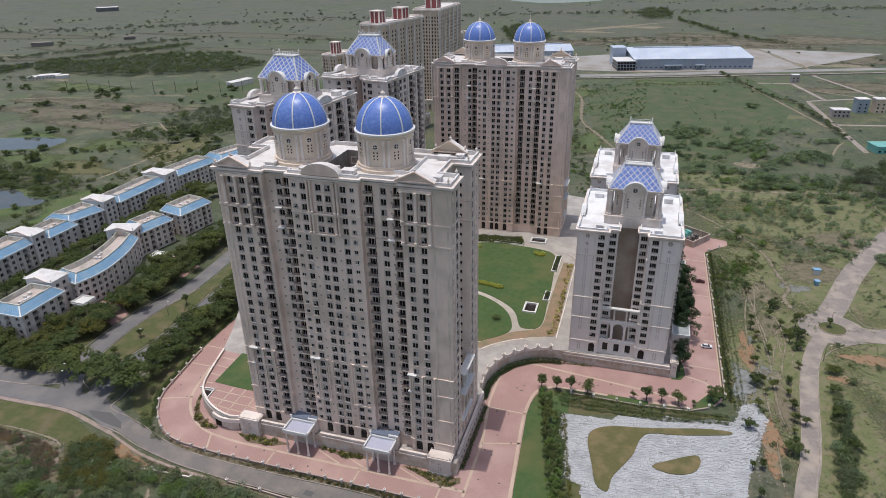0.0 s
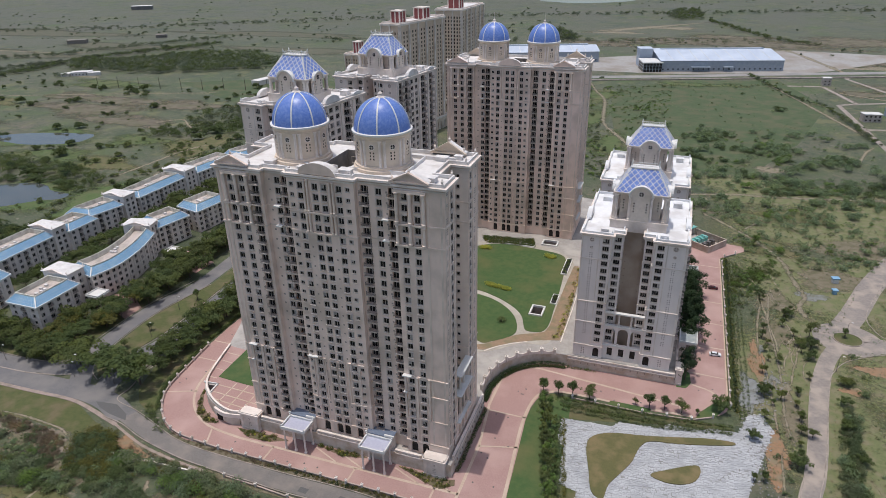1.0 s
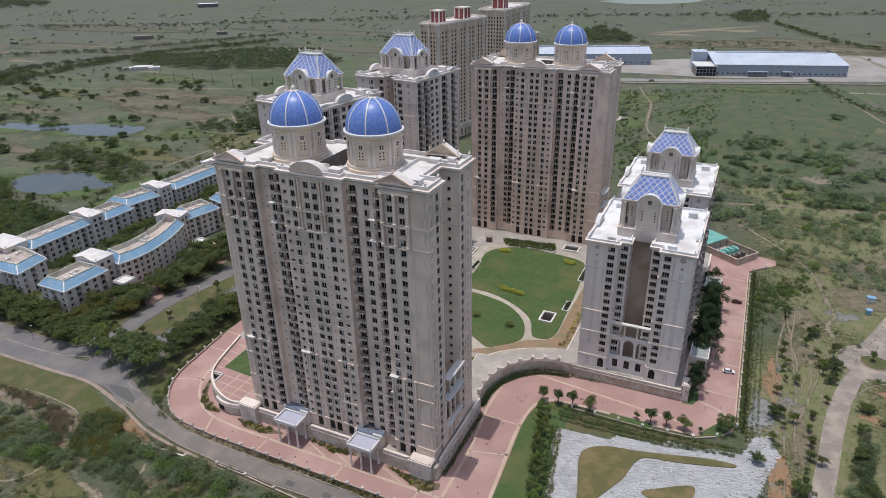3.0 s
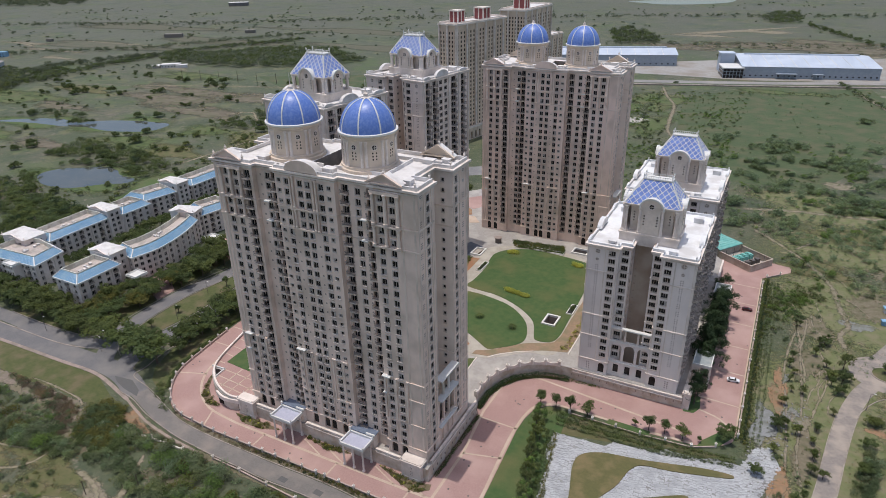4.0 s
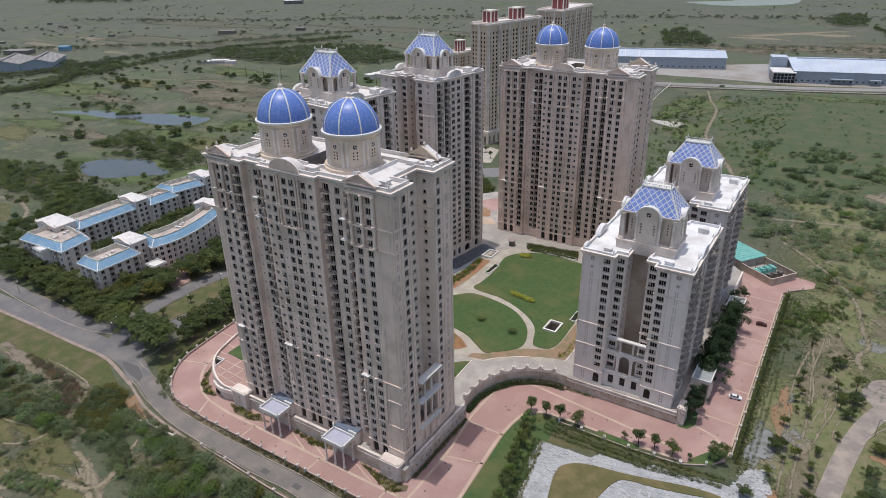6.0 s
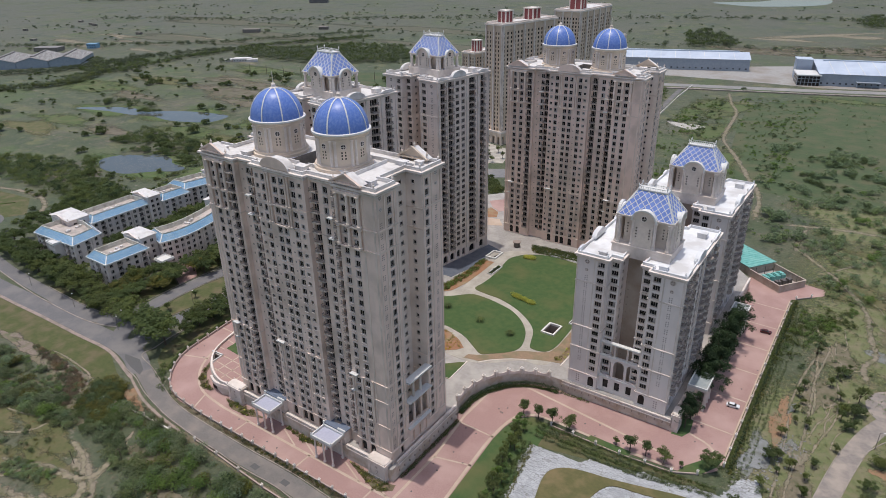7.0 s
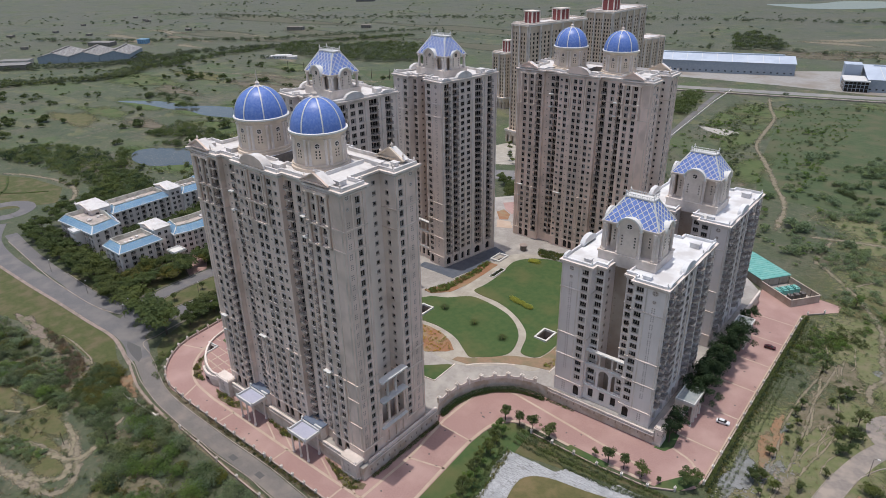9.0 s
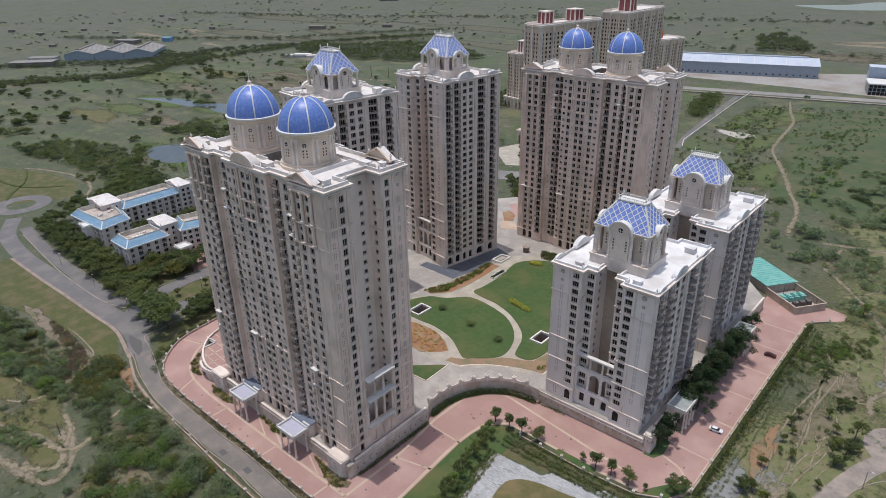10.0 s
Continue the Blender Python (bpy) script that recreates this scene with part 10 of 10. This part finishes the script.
for lf, lab in ((LEAF_F, "greyish trees of a long belt across the plain"), (LEAF_M, "green trees of a long belt across the plain"), (LEAF_S, "grey-green bushes of a long belt across the plain")):
    band([(-900, 270), (-843, 304), (-822, 350), (-791, 391), (-777, 442), (-810, 480), (-842, 511)], 22, 9, 2.4, 5.6, lf, lab, 14, 0.46)
patch([(-487, 308), (-447, 322), (-430, 330), (-450, 340), (-490, 326)], 26, 3.0, 5.5, LEAF_D, "dark trees on the pond's far bank", 0.3, 26, 0.3, "trees", 5)
for lf in (LEAF_D, LEAF_SD):
    patch([(-446, 296), (-434, 305), (-414, 315), (-394, 313), (-384, 308), (-362, 306), (-364, 312), (-392, 320), (-416, 323), (-440, 311), (-450, 300)], 22, 2.0, 4.2, lf, "trees along the pond's far bank", 0.3, 22, 0.28, "trees", 5)
patch([(-442, 278), (-436, 268), (-414, 260), (-408, 252), (-440, 258), (-454, 274)], 18, 2.6, 4.8, LEAF_D, "dark trees at the pond's end", 0.3, 26, 0.3, "trees", 5)
patch([(-610, 215), (-590, 228), (-572, 238), (-560, 225), (-590, 205)], 24, 2.6, 5.0, LEAF_M, "clump of green trees on the plain", 0.3, 22, 0.3, "trees", 5)
for lf, lab in ((LEAF_F, "grey-green trees of the long belt"), (LEAF_D, "dark green trees of the long belt")):
    band([(-814, 452), (-806, 481), (-802, 514), (-813, 560), (-829, 614), (-820, 656), (-825, 708), (-819, 748), (-800, 800), (-761, 862), (-730, 930)], 22, 6.0, 2.4, 5.2, lf, lab, 11, 0.42)
    patch([(-1005, 560), (-950, 552), (-863, 555), (-838, 578), (-818, 562), (-808, 515), (-812, 482), (-840, 474), (-880, 522), (-950, 530)], 70, 3.0, 6.0, lf, "trees of a broad far wood", 0.3, 11, 0.42, "trees", 4)
    patch([(-421, 477), (-439, 516), (-419, 532), (-405, 560), (-395, 630), (-373, 593), (-353, 483), (-367, 461)], 90, 2.6, 5.4, lf, "wood beside the distant towers", 0.3, 14, 0.34, "trees", 4)
    patch([(124, 438), (131, 462), (144, 488), (165, 516), (190, 520), (190, 440), (150, 434)], 60, 2.8, 6.0, lf, "dark grove at the end of the earth track", 0.3, 20, 0.30, "trees", 5)
    band([(82, 851), (106, 763), (127, 712), (140, 696), (145, 668), (152, 608), (158, 566)], 4, 6.5, 1.8, 3.4, lf, "dense line of trees beside the plots", 14, 0.36)
    patch([(-268, 1229), (-246, 1281), (-198, 1210), (-150, 1105), (-222, 1074)], 90, 4.0, 7.5, lf, "dark grove behind the warehouses", 0.5, 11, 0.5, "trees", 4)
    patch([(-37, 1502), (-23, 1620), (28, 1637), (33, 1428), (-12, 1411)], 70, 4.0, 7.5, lf, "grove on the far plain", 0.5, 10, 0.55, "trees", 4)
patch([(-2306, 1283), (-2090, 1150), (-2020, 1205), (-1850, 1240), (-1900, 1400), (-2100, 1420)], 220, 7.0, 13.0, LEAF_F, "dark wood on the horizon", 0.5, 9, 0.75, "trees", 4)
band([(40, 1420), (75, 1330), (110, 1230), (135, 1170), (190, 1110)], 14, 7, 3.0, 5.5, LEAF_D, "line of trees beside the far track", 10, 0.5)
for n, lf, lab in ((9, LEAF_SD, "cluster of dark bushes in the far field"), (6, LEAF_PALE, "cluster of grey-green bushes in the far field")):
    c, r = [], []
    for x, y in ((20, 564), (33, 558), (58, 531), (69, 526), (72, 436), (79, 438), (95, 540), (115, 515), (124, 524), (118, 455), (99, 443), (47, 570), (37, 550), (97, 676), (60, 470), (84, 512), (28, 505), (40, 498), (16, 520)):
        for _ in range(n):
            c.append((x + rnd.gauss(0, 5.0), y + rnd.gauss(0, 3.4)))
            r.append(rnd.uniform(1.4, 3.6))
    shrubs("scrub", c, r, 18, 0.28, lf, lab, "scrub", 0.0, 0.7, 5)
band([(-420, 440), (-360, 480), (-310, 560), (-330, 620)], 30, 4, 2.5, 5, LEAF_D, "dark trees beside the distant towers")
band([(-330, 400), (-260, 440), (-230, 455)], 30, 5, 2.5, 5, LEAF_D, "dark trees behind the apartment rows")
band([(-90, 720), (-70, 600), (-52, 520), (-44, 470), (-38, 430)], 16, 12, 1.2, 2.6, LEAF_S, "bushes beside the earth track", 20, 0.45)
band([(-60, 740), (40, 770), (110, 800)], 8, 6, 1.2, 3, LEAF_S, "bushes along the field's end")
band([(-160, 740), (-147, 690), (-138, 650)], 20, 2.5, 3, 5.5, LEAF_D, "dark grove beside the walled lane")
band([(-560, 1000), (-300, 1060), (100, 1120)], 40, 30, 3, 6, LEAF_F, "far hedgerow")
band([(-1500, 900), (-1100, 1050), (-700, 1300), (-200, 1500), (500, 1700)], 60, 34, 3, 6, LEAF_F, "far broken hedgerow")
band([(-1250, 520), (-1050, 640), (-900, 760), (-760, 1000)], 24, 9, 3, 6, LEAF_F, "far hedgerow")
for i in range(9):
    pn = MB()
    pn.lathe([(0.35, 0), (0.2, 13)], 0, 0, 6)
    solid("bare_pole", pn, BARK, "thin tall pole standing in a field row", "pole", "poles in the field", m=pose(-632 + i * 25.5, 586 + i * 5.0, 0))
for x, y in ((-132.5, 93.1), (-120.3, 102.3)):
    pn = MB()
    pn.lathe([(0.13, 0), (0.10, 5.6)], 0, 0, 6)
    pn.bar((-0.5, 0, 5.2), (0.5, 0, 5.2), 0.08, 0.08)
    solid("bare_pole", pn, BARK, "dark wooden pole standing in the scrub", "pole", "poles in the scrub", m=pose(x, y, 0, 0, 0, 40))
rub = MB()
for i in range(420):
    x, y = rnd.choice([(rnd.gauss(44.6, 2.4), rnd.gauss(190, 12)), (rnd.gauss(50, 1.6), rnd.gauss(212, 6)), (rnd.gauss(55, 2.2), rnd.gauss(226, 4)), (rnd.gauss(47, 1.5), rnd.gauss(186, 10))])
    s, u = rnd.uniform(0.12, 0.42), rnd.uniform(0, 3.14)
    rub.bar((x - s * math.cos(u), y - s * math.sin(u), s * 0.2), (x + s * math.cos(u), y + s * math.sin(u), s * rnd.uniform(0.1, 0.4)), s * rnd.uniform(0.6, 1.3), s * 0.6)
solid("rubble", rub, ROCK, "pale scattered rubble and stones", "rubble", kind="stuff")


# ---------------------------------------------------------------- parked cars, lamps
def car(m, paint, label):
    t = thing("car", m, label, "car", "parked cars")
    b = MB()
    prof = [(-2.15, 0.35), (2.1, 0.35), (2.15, 0.75), (1.95, 0.88), (1.0, 0.98), (-1.6, 1.02), (-2.15, 0.9)]
    n = len(prof)
    for y in (-0.86, 0.86):
        f = [(x, y, z) for x, z in prof]
        b.face(f if y < 0 else f[::-1])
    for i in range(n):
        (x0, z0), (x1, z1) = prof[i], prof[(i + 1) % n]
        b.face([(x0, -0.86, z0), (x0, 0.86, z0), (x1, 0.86, z1), (x1, -0.86, z1)])
    part("body", b, paint, t)
    c = MB()
    lo, hi = [(-1.7, -0.78), (1.05, -0.78), (1.05, 0.78), (-1.7, 0.78)], [(-1.25, -0.62), (0.35, -0.62), (0.35, 0.62), (-1.25, 0.62)]
    for i in range(4):
        j = (i + 1) % 4
        c.face([(*lo[i], 0.98), (*lo[j], 0.98), (*hi[j], 1.42), (*hi[i], 1.42)])
    part("glass_cabin", c, GLASS, t, "dark glazed cabin")
    r = MB()
    r.box(-1.3, -0.64, 1.42, 0.4, 0.64, 1.47)
    part("roof", r, paint, t)
    w = MB()
    n = 12
    for y0, y1 in ((-0.11, 0.11),):
        ring = [(0.33 * math.cos(2 * math.pi * i / n), 0.33 * math.sin(2 * math.pi * i / n)) for i in range(n)]
        w.face([(x, y0, z) for x, z in ring])
        w.face([(x, y1, z) for x, z in ring[::-1]])
        for i in range(n):
            (x0, z0), (x1, z1) = ring[i], ring[(i + 1) % n]
            w.face([(x0, y0, z0), (x0, y1, z0), (x1, y1, z1), (x1, y0, z1)])
    wm = w.mesh("wheel", TYREBLACK)
    for x in (-1.35, 1.35):
        for y in (-0.78, 0.78):
            part("wheel", wm, None, t, m=Matrix.Translation((x, y, 0.33)))
    return t


car(pose(34.2, 237.4, 0.1, 0, 0, 6), CAR_W, "white saloon car parked on the pink drive")
car(pose(34.2, 294.0, 0.1, 0, 0, 5), CAR_R, "dark red saloon car parked on the pink drive")


def lamp(x, y, z, h=7.0):
    t = thing("street_lamp", pose(x, y, z), "slim grey street lamp", "street lamp", "street lamps")
    p = MB()
    p.lathe([(0.14, 0), (0.09, 0.6), (0.06, h)], 0, 0, 6)
    p.bar((0, 0, h), (1.2, 0, h + 0.3), 0.08, 0.08)
    part("pole", p, RAIL, t)
    q = MB()
    q.box(0.8, -0.15, h + 0.2, 1.6, 0.15, h + 0.36)
    part("lamp_head", q, PAINT, t)


for x, y in ((-199, 150), (-188, 178), (-192, 200), (-196, 146), (-178, 147.4), (-232, 146), (-270, 145), (84, 267.2), (76.5, 240)):
    lamp(x, y, 0.05)


# ---------------------------------------------------------------- single stones of the yard
slabs = []
for i in range(8):
    sm = MB()
    sm.box(0, 0, 0.05, 0.72 + 0.1 * i, 0.6, 0.11 + 0.06 * ((i * 5) % 8) / 8)
    slabs.append(sm.mesh("stone", YARD))
for x, y, w in near_stones:
    part("stone", slabs[min(7, max(0, round((w - 0.82) / 0.1)))], None, yard, m=Matrix.Translation((x, y, 0)))
